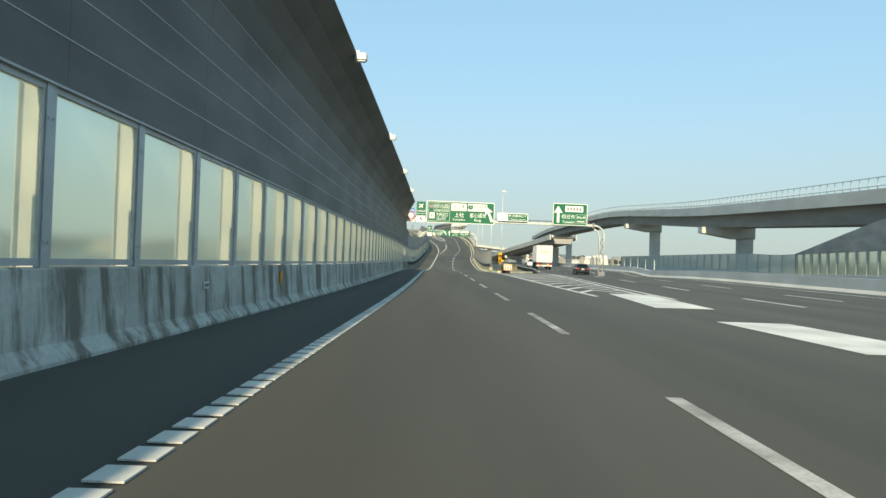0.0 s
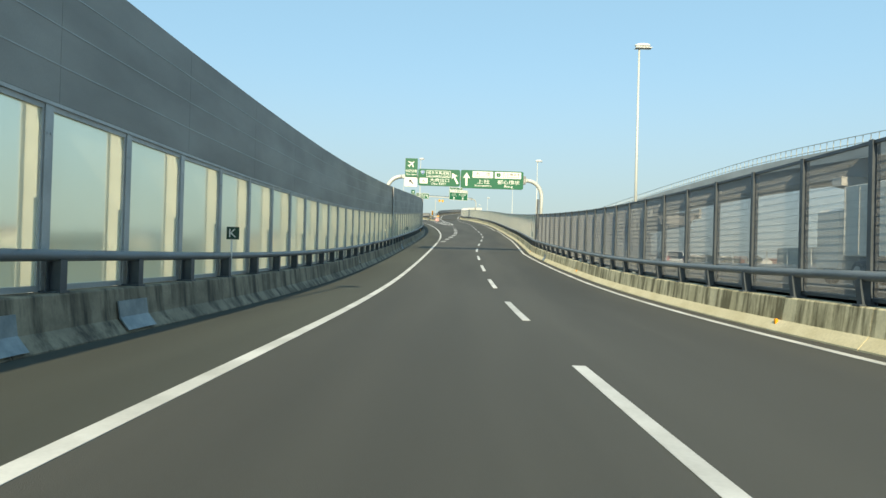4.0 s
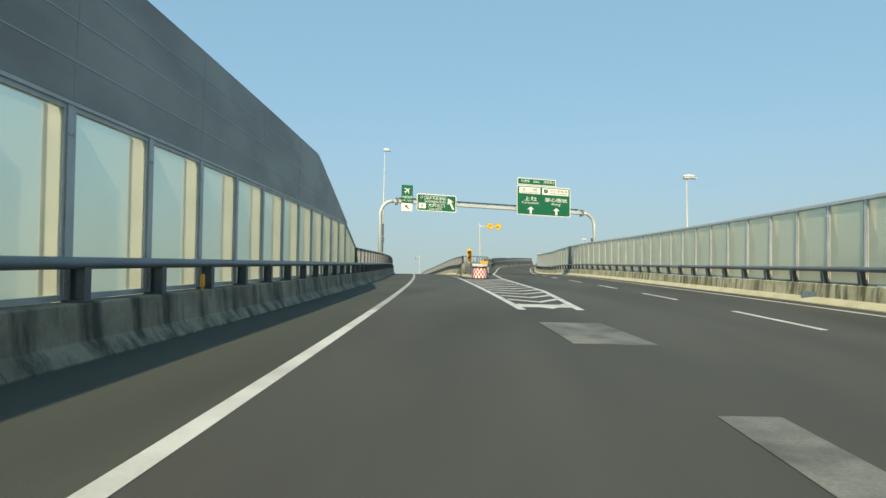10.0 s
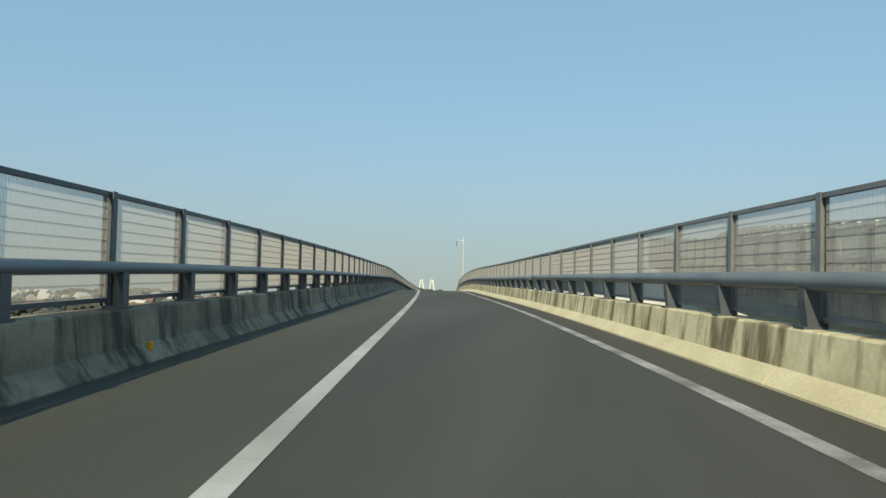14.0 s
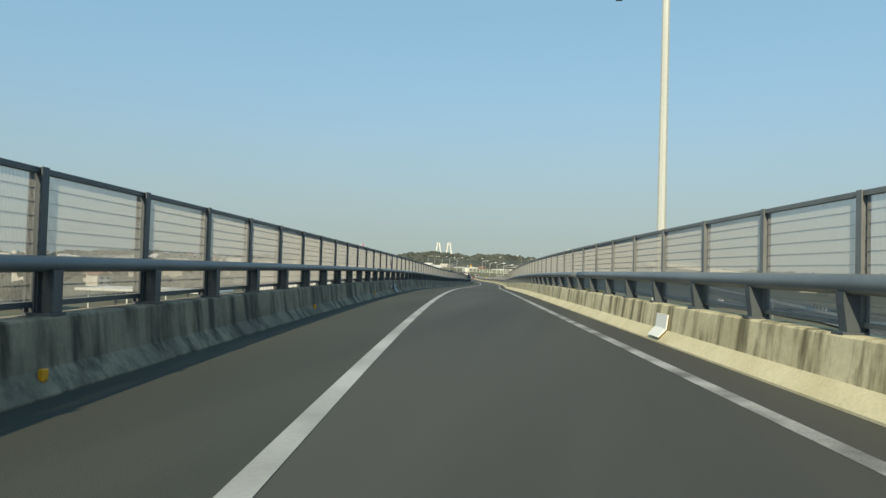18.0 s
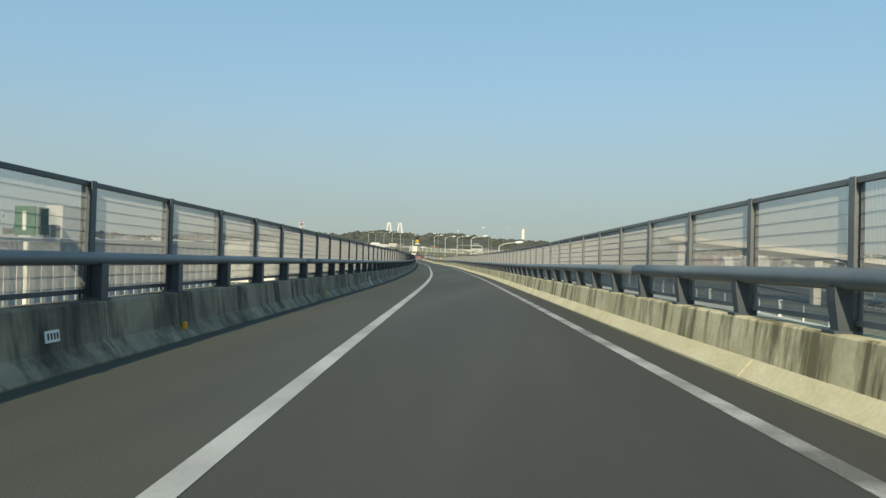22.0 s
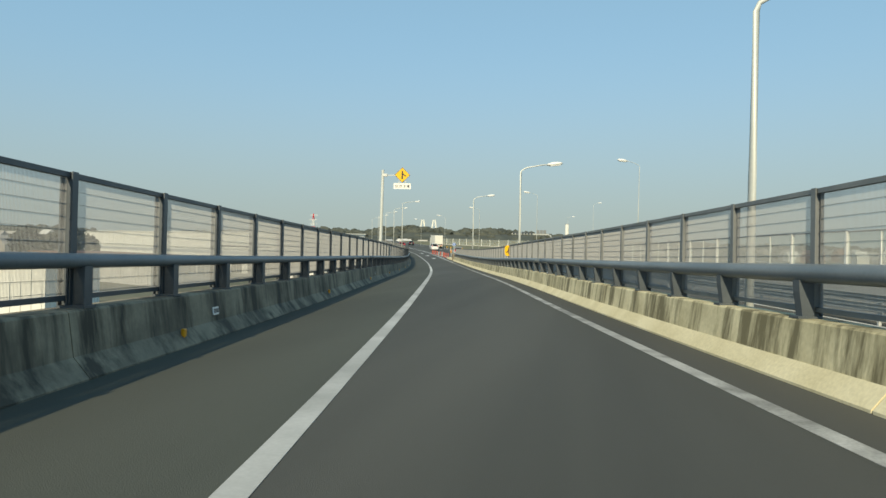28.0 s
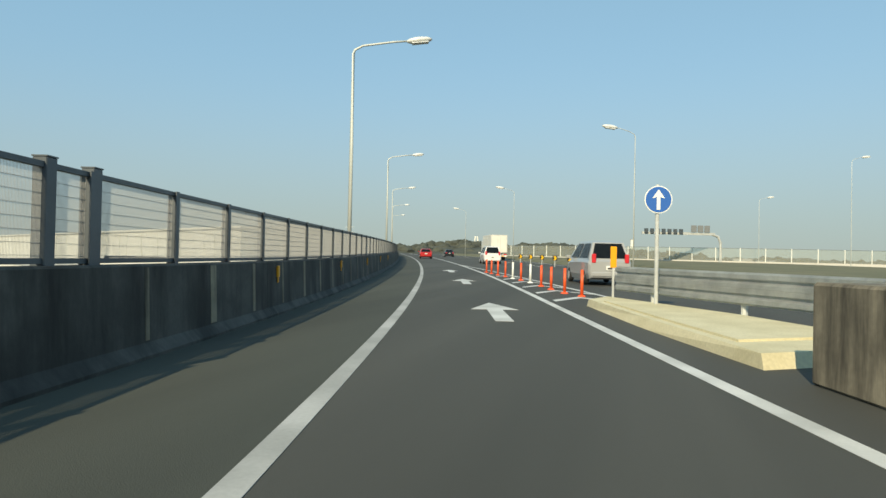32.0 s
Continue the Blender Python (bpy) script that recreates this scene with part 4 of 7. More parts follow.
def gantry(a, b, beam, left_leg, right_leg, label, truss=False, twin=0.0):
    """A portal over the road from foot a to foot b; local x runs along its beam. Returns the thing."""
    d = b - a
    m = Matrix.Translation(a) @ Matrix.Rotation(math.atan2(d.y, d.x), 4, "Z")
    span_ = math.hypot(d.x, d.y)
    g = thing("sign_gantry", m, label, "sign gantry", "sign gantries")
    y = 0.32
    rad = 1.1
    bend = [(rad - rad * math.cos(radians(q)), beam - rad + rad * math.sin(radians(q))) for q in range(0, 91, 15)]
    if left_leg:
        part("leg", tube(bmesh.new(), [(0, y, -0.4)] + [(p, y, q) for p, q in bend], 0.15, 12), POLE, g, smooth=True)
        part("cable_duct", boxes((0.24, y, 3.3, 0.12, 0.12, 2.4)), SLATE, g)
    if right_leg and twin:
        for dx in (0.0, twin):
            part("leg", tube(bmesh.new(), [(span_ - dx, y, d.z - 0.4)] + [(span_ - dx - p * (1 - 0.4 * (dx > 0)), y, q - dx * 0.9) for p, q in bend], 0.10, 12), POLE, g, smooth=True)
        for k in range(7):
            ends = (0.09, twin - 0.09) if k % 2 else (twin - 0.09, 0.09)
            part("brace", tube(bmesh.new(), [(span_ - ends[0], y, 0.4 + k * 0.5), (span_ - ends[1], y, 0.9 + k * 0.5)], 0.035, 8), SLATE, g)
        part("footing", boxes((span_ - twin / 2, y, -0.2, 0.8, 0.5, 0.7), bevel=0.03), GREY_BACK, g)
    elif right_leg:
        part("leg", tube(bmesh.new(), [(span_, y, d.z - 0.4)] + [(span_ - p, y, q) for p, q in bend], 0.15, 12), POLE, g, smooth=True)
        part("cable_duct", boxes((span_ - 0.24, y, 3.1, 0.12, 0.12, 2.2)), SLATE, g)
    x0, x1 = (rad if left_leg else -0.4), (span_ - rad if right_leg else span_)
    part("beam", boxes(((x0 + x1) / 2, y, beam, x1 - x0, 0.26, 0.28), bevel=0.03), POLE, g)
    if truss:
        bm = bmesh.new()
        box(bm, (x0 + x1) / 2, y + 0.35, beam + 0.32, x1 - x0 - 1, 0.06, 0.06)
        box(bm, (x0 + x1) / 2, y - 0.05, beam + 0.32, x1 - x0 - 1, 0.06, 0.06)
        k = int((x1 - x0) / 0.9)
        for i in range(k):
            box(bm, x0 + 0.7 + i * 0.9, y + 0.15, beam + 0.30, 0.05, 0.46, 0.05)
            box(bm, x0 + 0.7 + i * 0.9, y + 0.15, beam + 0.22, 0.05, 0.05, 0.2)
        part("catwalk", bm, SLATE, g)
    for x in (x0 + 0.25, x1 - 0.25):
        bm = boxes((x, y, beam, 0.07, 0.52, 0.62), (x + 0.12, y, beam, 0.05, 0.46, 0.56), (x + 0.06, y, beam + 0.2, 0.2, 0.4, 0.04), (x + 0.06, y, beam - 0.2, 0.2, 0.4, 0.04))
        part("flange", bm, GREY_BACK, g)
    return g, span_


g1, _ = gantry(RAMP.at(73, -3.0, 0.26), RAMP.at(75.6, 20.0), 5.28, False, True, "grey steel sign gantry over the exit with green direction boards", True, 0.5)
airport(g1, 1.98, 2.95, 4.95, 5.68, 7.18)
b = board(g1, "direction_board", 3.06, 10.52, 4.95, 7.32, label="large green direction board with white rim")
cell(b, 3.25, 5.6, 5.15, 7.15, frame_only=True)
exit_block(b, 3.3, 5.55, 5.18, 7.12, INK)
ring_block(b, 5.75, 9.7, 5.15, 7.12)
arrow(b, 9.95, 6.05, 1.75, 22, SIGN_WHITE)
b = board(g1, "junction_board", 10.85, 14.3, 5.42, 6.3, label="narrow white and green junction name board")
cell(b, 10.93, 12.05, 5.49, 6.23)
lettering(b, "5", 11.48, 5.86, 0.44, -0.060, GREY_BACK)
lettering(b, "名古屋南JCT.", 13.15, 5.99, 0.31, -0.056, SIGN_WHITE, 2.05)
lettering(b, "Nagoya-minami", 13.15, 5.63, 0.19, -0.056, SIGN_WHITE, 1.7)
b = board(g1, "direction_board", 17.1, 21.05, 5.2, 7.62, label="green direction board with a straight arrow")
arrow(b, 17.7, 6.4, 1.85, 0, SIGN_WHITE)
cell(b, 18.5, 20.55, 6.7, 7.35)
bars(b, 18.66, 20.39, 6.84, 7.21, 5, -0.060, GREY_BACK)
lettering(b, "四日市", 18.88, 6.16, 0.48, -0.056, SIGN_WHITE, 1.45)
lettering(b, "Yokkaichi", 18.88, 5.57, 0.28, -0.056, SIGN_WHITE, 1.4)
cell(b, 19.74, 20.88, 5.46, 6.43, frame_only=True)
lettering(b, "新名神", 20.31, 6.11, 0.30, -0.056, SIGN_WHITE, 0.92)
bars(b, 19.88, 20.74, 5.59, 5.73, 6, -0.056, SIGN_WHITE)
disc = [(1.37 + 0.40 * math.cos(q), 5.62 + 0.40 * math.sin(q)) for q in (2 * math.pi * k / 28 for k in range(28))]
b = plate("speed_sign", disc, 0.0, GREY_BACK, g1, 0.05, "round white speed sign with a red rim")
plate("red_ring", disc, -0.03, SIGN_RED, b)
plate("face", [(1.37 + (x - 1.37) * 0.76, 5.62 + (z - 5.62) * 0.76) for x, z in disc], -0.036, SIGN_WHITE, b)
lettering(b, "40", 1.37, 5.62, 0.34, -0.042, SIGN_BLUE, 0.42)
b = plate("arrow_plate", [(0.98, 5.0), (1.78, 5.0), (1.78, 5.2), (0.98, 5.2)], 0.0, SIGN_WHITE, g1, 0.04)
arrow(b, 1.38, 5.1, 0.6, -90, SIGN_RED, -0.024, 0.25)
b = plate("one_way_plate", [(1.3, 6.05), (1.74, 6.0), (1.74, 6.42), (1.3, 6.45)], 0.06, SIGN_BLUE, g1, 0.04)
arrow(b, 1.52, 6.22, 0.36, -90, SIGN_WHITE, 0.036, 0.6)

g2, _ = gantry(RAMP.at(137.3, -3.05), RAMP.at(138.2, 8.25), 5.55, True, True, "arched steel sign gantry with two green boards")
airport(g2, 1.30, 2.20, 4.80, 5.50, 6.85)
b = board(g2, "direction_board", 2.24, 5.29, 4.90, 6.12, rim=False, label="green exit direction board")
exit_block(b, 2.27, 4.66, 4.92, 6.09, SIGN_BLUE)
arrow(b, 4.92, 5.5, 0.88, 27, SIGN_WHITE)
b = board(g2, "direction_board", 5.34, 9.92, 4.82, 6.14, rim=False, label="green direction board with a straight arrow")
arrow(b, 5.76, 5.48, 0.96, 0, SIGN_WHITE)
ring_block(b, 6.2, 9.74, 4.9, 6.06)

g3, _ = gantry(RAMP.at(267, -2.92), RAMP.at(272.2, 17.1, 0.3), 6.55, True, True, "long steel sign gantry with a lattice catwalk over the fork", True)
airport(g3, 1.74, 2.74, 5.68, 6.42, 7.98)
b = board(g3, "direction_board", 3.1, 6.74, 5.8, 7.32, label="green exit direction board with white rim")
exit_block(b, 3.18, 5.85, 5.86, 7.26, INK)
arrow(b, 6.22, 6.55, 1.1, 28, SIGN_WHITE)
b = board(g3, "direction_board", 12.55, 18.0, 6.0, 8.75, label="large green direction board with two arrows")
ring_block(b, 12.8, 17.8, 7.1, 8.6, -0.12)
arrow(b, 13.95, 6.48, 0.66, 0, SIGN_WHITE, -0.056, 1.1)
arrow(b, 16.55, 6.48, 0.66, 0, SIGN_WHITE, -0.056, 1.1)
b = board(g3, "toll_gate_board", 12.6, 16.5, 8.8, 9.44, r=0.08, label="slim green toll gate notice")
lettering(b, "料金所", 13.4, 9.17, 0.27, -0.056, SIGN_WHITE, 0.86)
lettering(b, "500m", 14.5, 9.15, 0.2, -0.056, SIGN_WHITE)
lettering(b, "速度落せ", 15.8, 9.17, 0.27, -0.056, SIGN_WHITE, 1.08)


# ---- street lamps ----
LANTERN = surface("lantern_enamel", (0.66, 0.68, 0.66), (0.74, 0.76, 0.74), 0.35, 0, (2, 2, 2), 20.0, 0.05)


def street_lamp(s, o, high, arm, label, base=0.0, turn=0.0, slim=1.0):
    """arm > 0: a rising arm to the right of the pole; 0: a lantern on the pole's head."""
    m = RAMP.stand(s, o, base, turn, False)
    t = thing("street_lamp", m, label, "street lamp", "street lamps")
    if arm:
        side = 1 if arm > 0 else -1
        pts_ = [(0, 0, 0), (0, 0, high * 0.6), (0, 0, high - 0.2), (0.06 * side, 0, high - 0.03), (0.4 * side, 0, high + 0.16), (arm * 0.6, 0, high + 0.36), (arm - 0.3 * side, 0, high + 0.43)]
        part("pole", tube(bmesh.new(), pts_, [slim * r for r in (0.095, 0.08, 0.065, 0.05, 0.047, 0.044, 0.04)], 10), POLE, t, smooth=True)
        x = arm
        head = Matrix.Translation((x, 0, high + 0.46)) @ Matrix.Rotation(-0.12 * side, 4, "Y")
    else:
        part("pole", tube(bmesh.new(), [(0, 0, 0), (0, 0, high)], [0.08, 0.04], 10), POLE, t, smooth=True)
        head = Matrix.Translation((0.15, 0, high + 0.05))
    bm = bmesh.new()
    bmesh.ops.create_uvsphere(bm, u_segments=12, v_segments=8, radius=0.5, matrix=head @ (Matrix.Diagonal((1.15, 0.46, 0.30, 1)) if arm else Matrix.Diagonal((0.74, 0.36, 0.2, 1))))
    part("lantern", bm, LANTERN, t, smooth=True)
    part("lens", boxes((0, 0, 0, 0.72, 0.32, 0.03)), LAMP_LENS, t, m=m @ head @ Matrix.Translation((0.03, 0, -0.12)))
    part("base_plate", boxes((0, 0, 0.02, 0.36, 0.36, 0.04), (0, 0, -0.7, 0.3, 0.3, 1.4)), STEEL, t)
    return t


for s, o, h in ((93, 10.0, 11.0), (119, 10.2, 10.4), (161, 10.3, 8.75), (203, 12.9, 8.3), (246, 15.3, 6.2), (300, 23.4, 5.3)):
    base = -0.75 - RAMP.at(s).z if s > 200 else 0.0
    street_lamp(s, o, h - base, 0, "slender grey street lamp with a flat lantern", base)
for s, o, h in ((92, -3.0, 11.0), (184.3, -3.0, 10.4), (272, -3.0, 11.75)):
    street_lamp(s, o, h, 0, "slender grey street lamp behind the wall")
for s, o, top in ((537.4, 8.0, 3.12), (574.9, 7.3, 5.0), (612, 7.0, 6.4), (645.4, 6.1, 7.3), (689.7, 6.1, 8.75)):
    base = min(SIDE(s), top - 8.6)
    street_lamp(s, o, top - base, 2.35, "grey street lamp with a rising arm", base)
for s, o in ((729.5, -3.1), (765, -3.2), (800, -3.3), (838, -3.3), (878, -3.3)):
    street_lamp(s, o, 9.95, 2.85, "tall grey street lamp with its arm over the road")
for s, o, high in ((668.2, 21.5, 11.0), (709.0, 18.6, 10.9), (747.1, 14.8, 9.75), (785, 12.2, 8.9), (823, 10.0, 8.5), (780, 53.0, 13.4), (800, 52.5, 10.0)):
    near = o < 30
    base = -0.2 if near else -0.75 - RAMP.at(s).z
    street_lamp(s, o, high - base, -1.8 if near else 1.8, "distant grey street lamp beside the carriageway", base, 0.0, 0.5)
for s, o in ((640, 75), (600, 90), (560, 80), (520, 95)):
    street_lamp(s, o, 12, -1.8, "distant grey street lamp beside the expressway", -0.75 - RAMP.at(s).z)


# ---- crash cushion and kerb at the first fork ----
def w_beam(bm, pts_, z, side=1):
    """A corrugated guard-rail beam along the points (x, y)."""
    prof = [(0.0, -0.17), (0.05, -0.13), (0.05, -0.05), (0.0, -0.01), (0.0, 0.01), (0.05, 0.05), (0.05, 0.13), (0.0, 0.17)]
    rows_ = []
    for i, p in enumerate(pts_):
        q0, q1 = Vector(pts_[max(i - 1, 0)][:2]), Vector(pts_[min(i + 1, len(pts_) - 1)][:2])
        d = (q1 - q0).normalized()
        nrm = Vector((d.y, -d.x)) * side
        rows_.append([bm.verts.new((p[0] + nrm.x * u, p[1] + nrm.y * u, z + h + (p[2] if len(p) > 2 else 0))) for u, h in prof])
    for a, c in zip(rows_, rows_[1:]):
        for k in range(len(prof) - 1):
            bm.faces.new((a[k], a[k + 1], c[k + 1], c[k]))
    return bm


def thick_part(name, bm, mat, parent, t=0.012, m=None, label=""):
    r = bmesh.ops.solidify(bm, geom=list(bm.faces), thickness=t)
    return part(name, bm, mat, parent, label, m)


def local(m, line, s, o):
    p = m.inverted() @ line.at(s, o)
    return (p.x, p.y)


m = RAMP.stand(67.1, 8.36) @ Matrix.Rotation(radians(-3.4), 4, "Z")
cushion = thing("crash_cushion", m, "long dark corrugated crash cushion with a yellow striped nose", "crash cushion")
BEAM_DARK = surface("weathered_beam", (0.14, 0.135, 0.12), (0.24, 0.23, 0.20), 0.5, 0.45, (1, 1, 3), 30.0, 0.2)
for x, side in ((-0.36, -1), (0.36, 1)):
    for z in (0.44, 0.76):
        for k in range(4):
            bm = bmesh.new()
            w_beam(bm, [(x + side * 0.008 * (3 - k), 0.55 + 1.72 * k), (x + side * 0.008 * (3 - k), 0.55 + 1.72 * k + 1.80)], z, side)
            thick_part("side_beam", bm, BEAM_DARK, cushion)
for k in range(8):
    part("diaphragm", boxes((0, 0.85 + k * 0.93, 0.58, 0.66, 0.05, 0.62), (-0.22, 0.85 + k * 0.93, 0.13, 0.10, 0.16, 0.26), (0.22, 0.85 + k * 0.93, 0.13, 0.10, 0.16, 0.26)), RUBBER, cushion)
part("floor_track", boxes((0, 3.9, 0.03, 0.34, 7.0, 0.06)), SLATE, cushion)
part("nose", boxes((0, 0.22, 0.62, 0.84, 0.80, 0.64), bevel=0.06), BOX_YELLOW, cushion, "yellow plastic nose box")
part("nose_stand", boxes((0, 0.3, 0.15, 0.46, 0.46, 0.30)), RUBBER, cushion)
part("nose_face", boxes((0.01, -0.185, 0.62, 0.72, 0.012, 0.56)), SIGN_WHITE, cushion)
for k in range(4):
    part("red_stripe", boxes((-0.26 + k * 0.18, -0.194, 0.62, 0.085, 0.008, 0.56)), SIGN_RED, cushion)

# kerb wedge and rail to the nose of the dividing wall
def wedge(line, pts_, high, label, fill=None):
    """A cast kerb island from (s, o) corners."""
    bm = bmesh.new()
    top = [bm.verts.new(line.at(s, o, high)) for s, o in pts_]
    c = sum((v.co for v in top), Vector()) / len(top)
    low = [bm.verts.new(Vector((v.co.x, v.co.y, v.co.z - high - 0.02)) + Vector((v.co.x - c.x, v.co.y - c.y, 0)).normalized() * 0.12) for v in top]
    bm.faces.new(top)
    for i in range(len(top)):
        j = (i + 1) % len(top)
        bm.faces.new((top[i], top[j], low[j], low[i]))
    ob = tagged(put("kerb_island", data("kerb_island", bm, CONC_TOE)), label, "kerb", "", "structure")
    bm = bmesh.new()
    c = sum((line.at(s, o, high) for s, o in pts_), Vector()) / len(pts_)
    inner = [c.lerp(line.at(s, o, high), 0.80) for s, o in pts_]
    up_, down_ = ([bm.verts.new(v + Vector((0, 0, dz))) for v in inner] for dz in (0.03, -0.05))
    bm.faces.new(up_)
    for i in range(len(inner)):
        j = (i + 1) % len(inner)
        bm.faces.new((up_[i], up_[j], down_[j], down_[i]))
    put("fill", data("fill", bm, fill or SOIL), ob)
    return ob


wedge(RAMP, [(74.6, 8.02), (81, 8.02), (88.4, 8.02), (88.4, 13.8), (84, 12.4), (75.2, 9.5)], 0.2, "low yellowish concrete kerb island at the fork")


def guard_rail(pts_, line, label, z=0.68, post_step=2.0, beams=(0.0,), foot=0.0):
    """W-beam rail on round posts through (s, o) points."""
    m = line.stand(*pts_[0], 0, 0, False)
    g = thing("guard_rail", m, label, "guard rail", "guard rails")
    loc = [m.inverted() @ line.at(s, o) for s, o in pts_]
    for dz in beams:
        bm = bmesh.new()
        w_beam(bm, [tuple(p) for p in loc], z + dz, -1)
        thick_part("beam", bm, STEEL, g, 0.02)
    for a, c in zip(loc, loc[1:]):
        k = max(1, round((c - a).length / post_step))
        for i in range(k):
            p = a.lerp(c, (i + 0.5) / k)
            part("post", tube(bmesh.new(), [(p.x + 0.1, p.y, foot + p.z - 0.1), (p.x + 0.1, p.y, z + 0.12 + p.z)], 0.065, 8), STEEL, g)
    return g


guard_rail([(87.4, 8.45), (84.0, 8.42), (80.0, 8.45), (76.0, 8.52)], RAMP, "galvanised guard rail closing the fork", 0.78, 2.0, (0.0, -0.22))
m = RAMP.stand(75.5, 8.95)
t = thing("rail_end", m, "rounded grey end box of the guard rail", "guard rail")
bm = bmesh.new()
tube(bm, [(0, 0, 0.40), (0, 0, 1.0)], 0.44, 14)
part("box", bm, STEEL, t)
part("foot", boxes((0, 0, 0.2, 0.5, 0.5, 0.4)), STEEL, t)
tagged(put("wall_nose", sweep("wall_nose", RAMP, 88.2, 91.5, lambda s: [(8.9, 0), (8.9, 0.85), (9.0, 0.9), (11.6, 0.9), (11.7, 0.85), (11.7, 0)], CONC_L)), "blunt concrete nose between the two roads", "parapet", "", "structure")


def signal_box(m, label, high=1.3, width=0.42, lift=1.45):
    t = thing("warning_signal", m, label, "warning signal", "warning signals")
    part("case", boxes((0, 0, lift + high / 2, width, 0.28, high), bevel=0.03), BOX_YELLOW, t)
    part("stand", boxes((0, 0.02, lift / 2, 0.10, 0.10, lift)), STEEL, t)
    for z in (0.28, 0.72):
        bm = bmesh.new()
        tube(bm, [(0, -0.14, lift + z * high), (0, -0.40, lift + z * high - 0.02)], [0.17, 0.185], 16, False)
        bmesh.ops.solidify(bm, geom=list(bm.faces), thickness=0.012)
        hood = part("hood", bm, BOX_YELLOW if z < 0 else AMBER, t)
        bm = bmesh.new()
        tube(bm, [(0, -0.139, lift + z * high), (0, -0.19, lift + z * high)], [0.155, 0.10], 16)
        part("lens", bm, AMBER, hood)
    return t


signal_box(RAMP.stand(89.0, 9.55, 0.0), "yellow two-lamp warning signal standing on the wall nose", 1.35, 0.42, 1.18)
m = RAMP.stand(77.5, 8.8, 0.15)
t = thing("marker_board", m, "small amber reflector board on a thin post", "marker", "marker boards")
part("post", tube(bmesh.new(), [(0, 0, 0), (0, 0, 1.12)], 0.02, 8), STEEL, t)
b = part("plate", boxes((0, 0, 1.21, 0.34, 0.03, 0.2), bevel=0.008), SIGN_YELLOW, t)
for x in (-0.12, -0.04, 0.04, 0.12):
    part("reflector", boxes((x, -0.02, 1.21, 0.06, 0.012, 0.14)), REFLECT, b)

# ---- second fork: drum, kerb, rails, grit box, signal ----
m = RAMP.stand(260.2, 5.0) @ Matrix.Rotation(radians(-2), 4, "Z")
drum = thing("cushion_drum", m, "red and white chequered cushion drum with a black lid", "cushion drum")
ring = [(0.52 * math.cos(q), 0.52 * math.sin(q) + (1.5 if math.sin(q) > 0 else 0)) for q in (2 * math.pi * k / 24 for k in range(24))]


def ringed(z0, z1, grow=1.0):
    bm = bmesh.new()
    lo = [bm.verts.new((x * grow, (y - 0.75) * grow + 0.75, z0)) for x, y in ring]
    hi = [bm.verts.new((x * grow, (y - 0.75) * grow + 0.75, z1)) for x, y in ring]
    bm.faces.new(lo[::-1])
    bm.faces.new(hi)
    for i in range(24):
        bm.faces.new((lo[i], lo[(i + 1) % 24], hi[(i + 1) % 24], hi[i]))
    return bm


part("body", ringed(0.10, 0.86), SIGN_WHITE, drum)
part("base", ringed(0.0, 0.10, 1.02), RUBBER, drum)
part("lid", ringed(0.86, 0.95, 1.04), RUBBER, drum)
for row in range(4):
    for k in range(24):
        a, c = Vector(ring[k]), Vector(ring[(k + 1) % 24])
        pieces = 1 if (c - a).length < 0.5 else 6
        for i in range(pieces):
            if ((k * 6 + i if pieces > 1 else k) + row) % 2:
                continue
            p, q = a.lerp(c, i / pieces), a.lerp(c, (i + 1) / pieces)
            nrm = Vector((p.x + q.x, (p.y + q.y) - 1.5)).normalized() * 0.005
            bm = bmesh.new()
            z0 = 0.105 + row * 0.186
            vs = [bm.verts.new((w.x + nrm.x, w.y + nrm.y, z)) for w, z in ((p, z0), (q, z0), (q, z0 + 0.186), (p, z0 + 0.186))]
            bm.faces.new(vs)
            part("red_square", bm, SIGN_RED, drum)
wedge(RAMP, [(264.4, 4.75), (270, 4.58), (276.5, 4.48), (276.5, 6.9), (272, 6.55), (266, 6.1)], 0.2, "yellowish concrete kerb island at the second fork")
guard_rail([(274.6, 4.72), (271, 4.85), (265.5, 5.05)], RAMP, "galvanised guard rail along the fork", 0.76, 2.0, (0.0, -0.16))
guard_rail([(265.5, 6.1), (272, 6.6), (279, 7.3), (284, 7.7)], RAMP, "galvanised guard rail along the fork", 0.76, 2.0, (0.0, -0.16))
m = RAMP.stand(265.3, 5.55)
t = thing("rail_end", m, "rounded grey end box of the guard rail", "guard rail")
part("box", tube(bmesh.new(), [(0, 0, 0.42), (0, 0, 1.02)], 0.5, 14), STEEL, t)
part("foot", boxes((0, 0, 0.2, 0.5, 0.5, 0.4)), STEEL, t)
m = RAMP.stand(272.3, 6.05, 0.2)
t = thing("grit_box", m, "galvanised grit box with a rounded lid", "grit box")
ZINC = surface("dull_zinc", (0.27, 0.275, 0.27), (0.36, 0.365, 0.36), 0.42, 0.7, (0.4, 6, 6), 40.0, 0.15)
part("body", boxes((0, 0, 0.36, 1.34, 0.9, 0.72), bevel=0.02), ZINC, t)
bm = bmesh.new()
arc = [(0.47 * math.cos(radians(q)), 0.72 + 0.47 * math.sin(radians(q))) for q in range(0, 181, 15)]
prism(bm, [(x, z) for x, z in arc], 1.38, Matrix.Rotation(math.pi / 2, 4, "Z"))
part("lid", bm, ZINC, t, "rounded steel lid")
part("latch", boxes((0, -0.47, 0.70, 0.10, 0.03, 0.08)), SLATE, t)
b = part("notice", boxes((0.35, -0.456, 0.42, 0.5, 0.008, 0.16)), SIGN_WHITE, t)
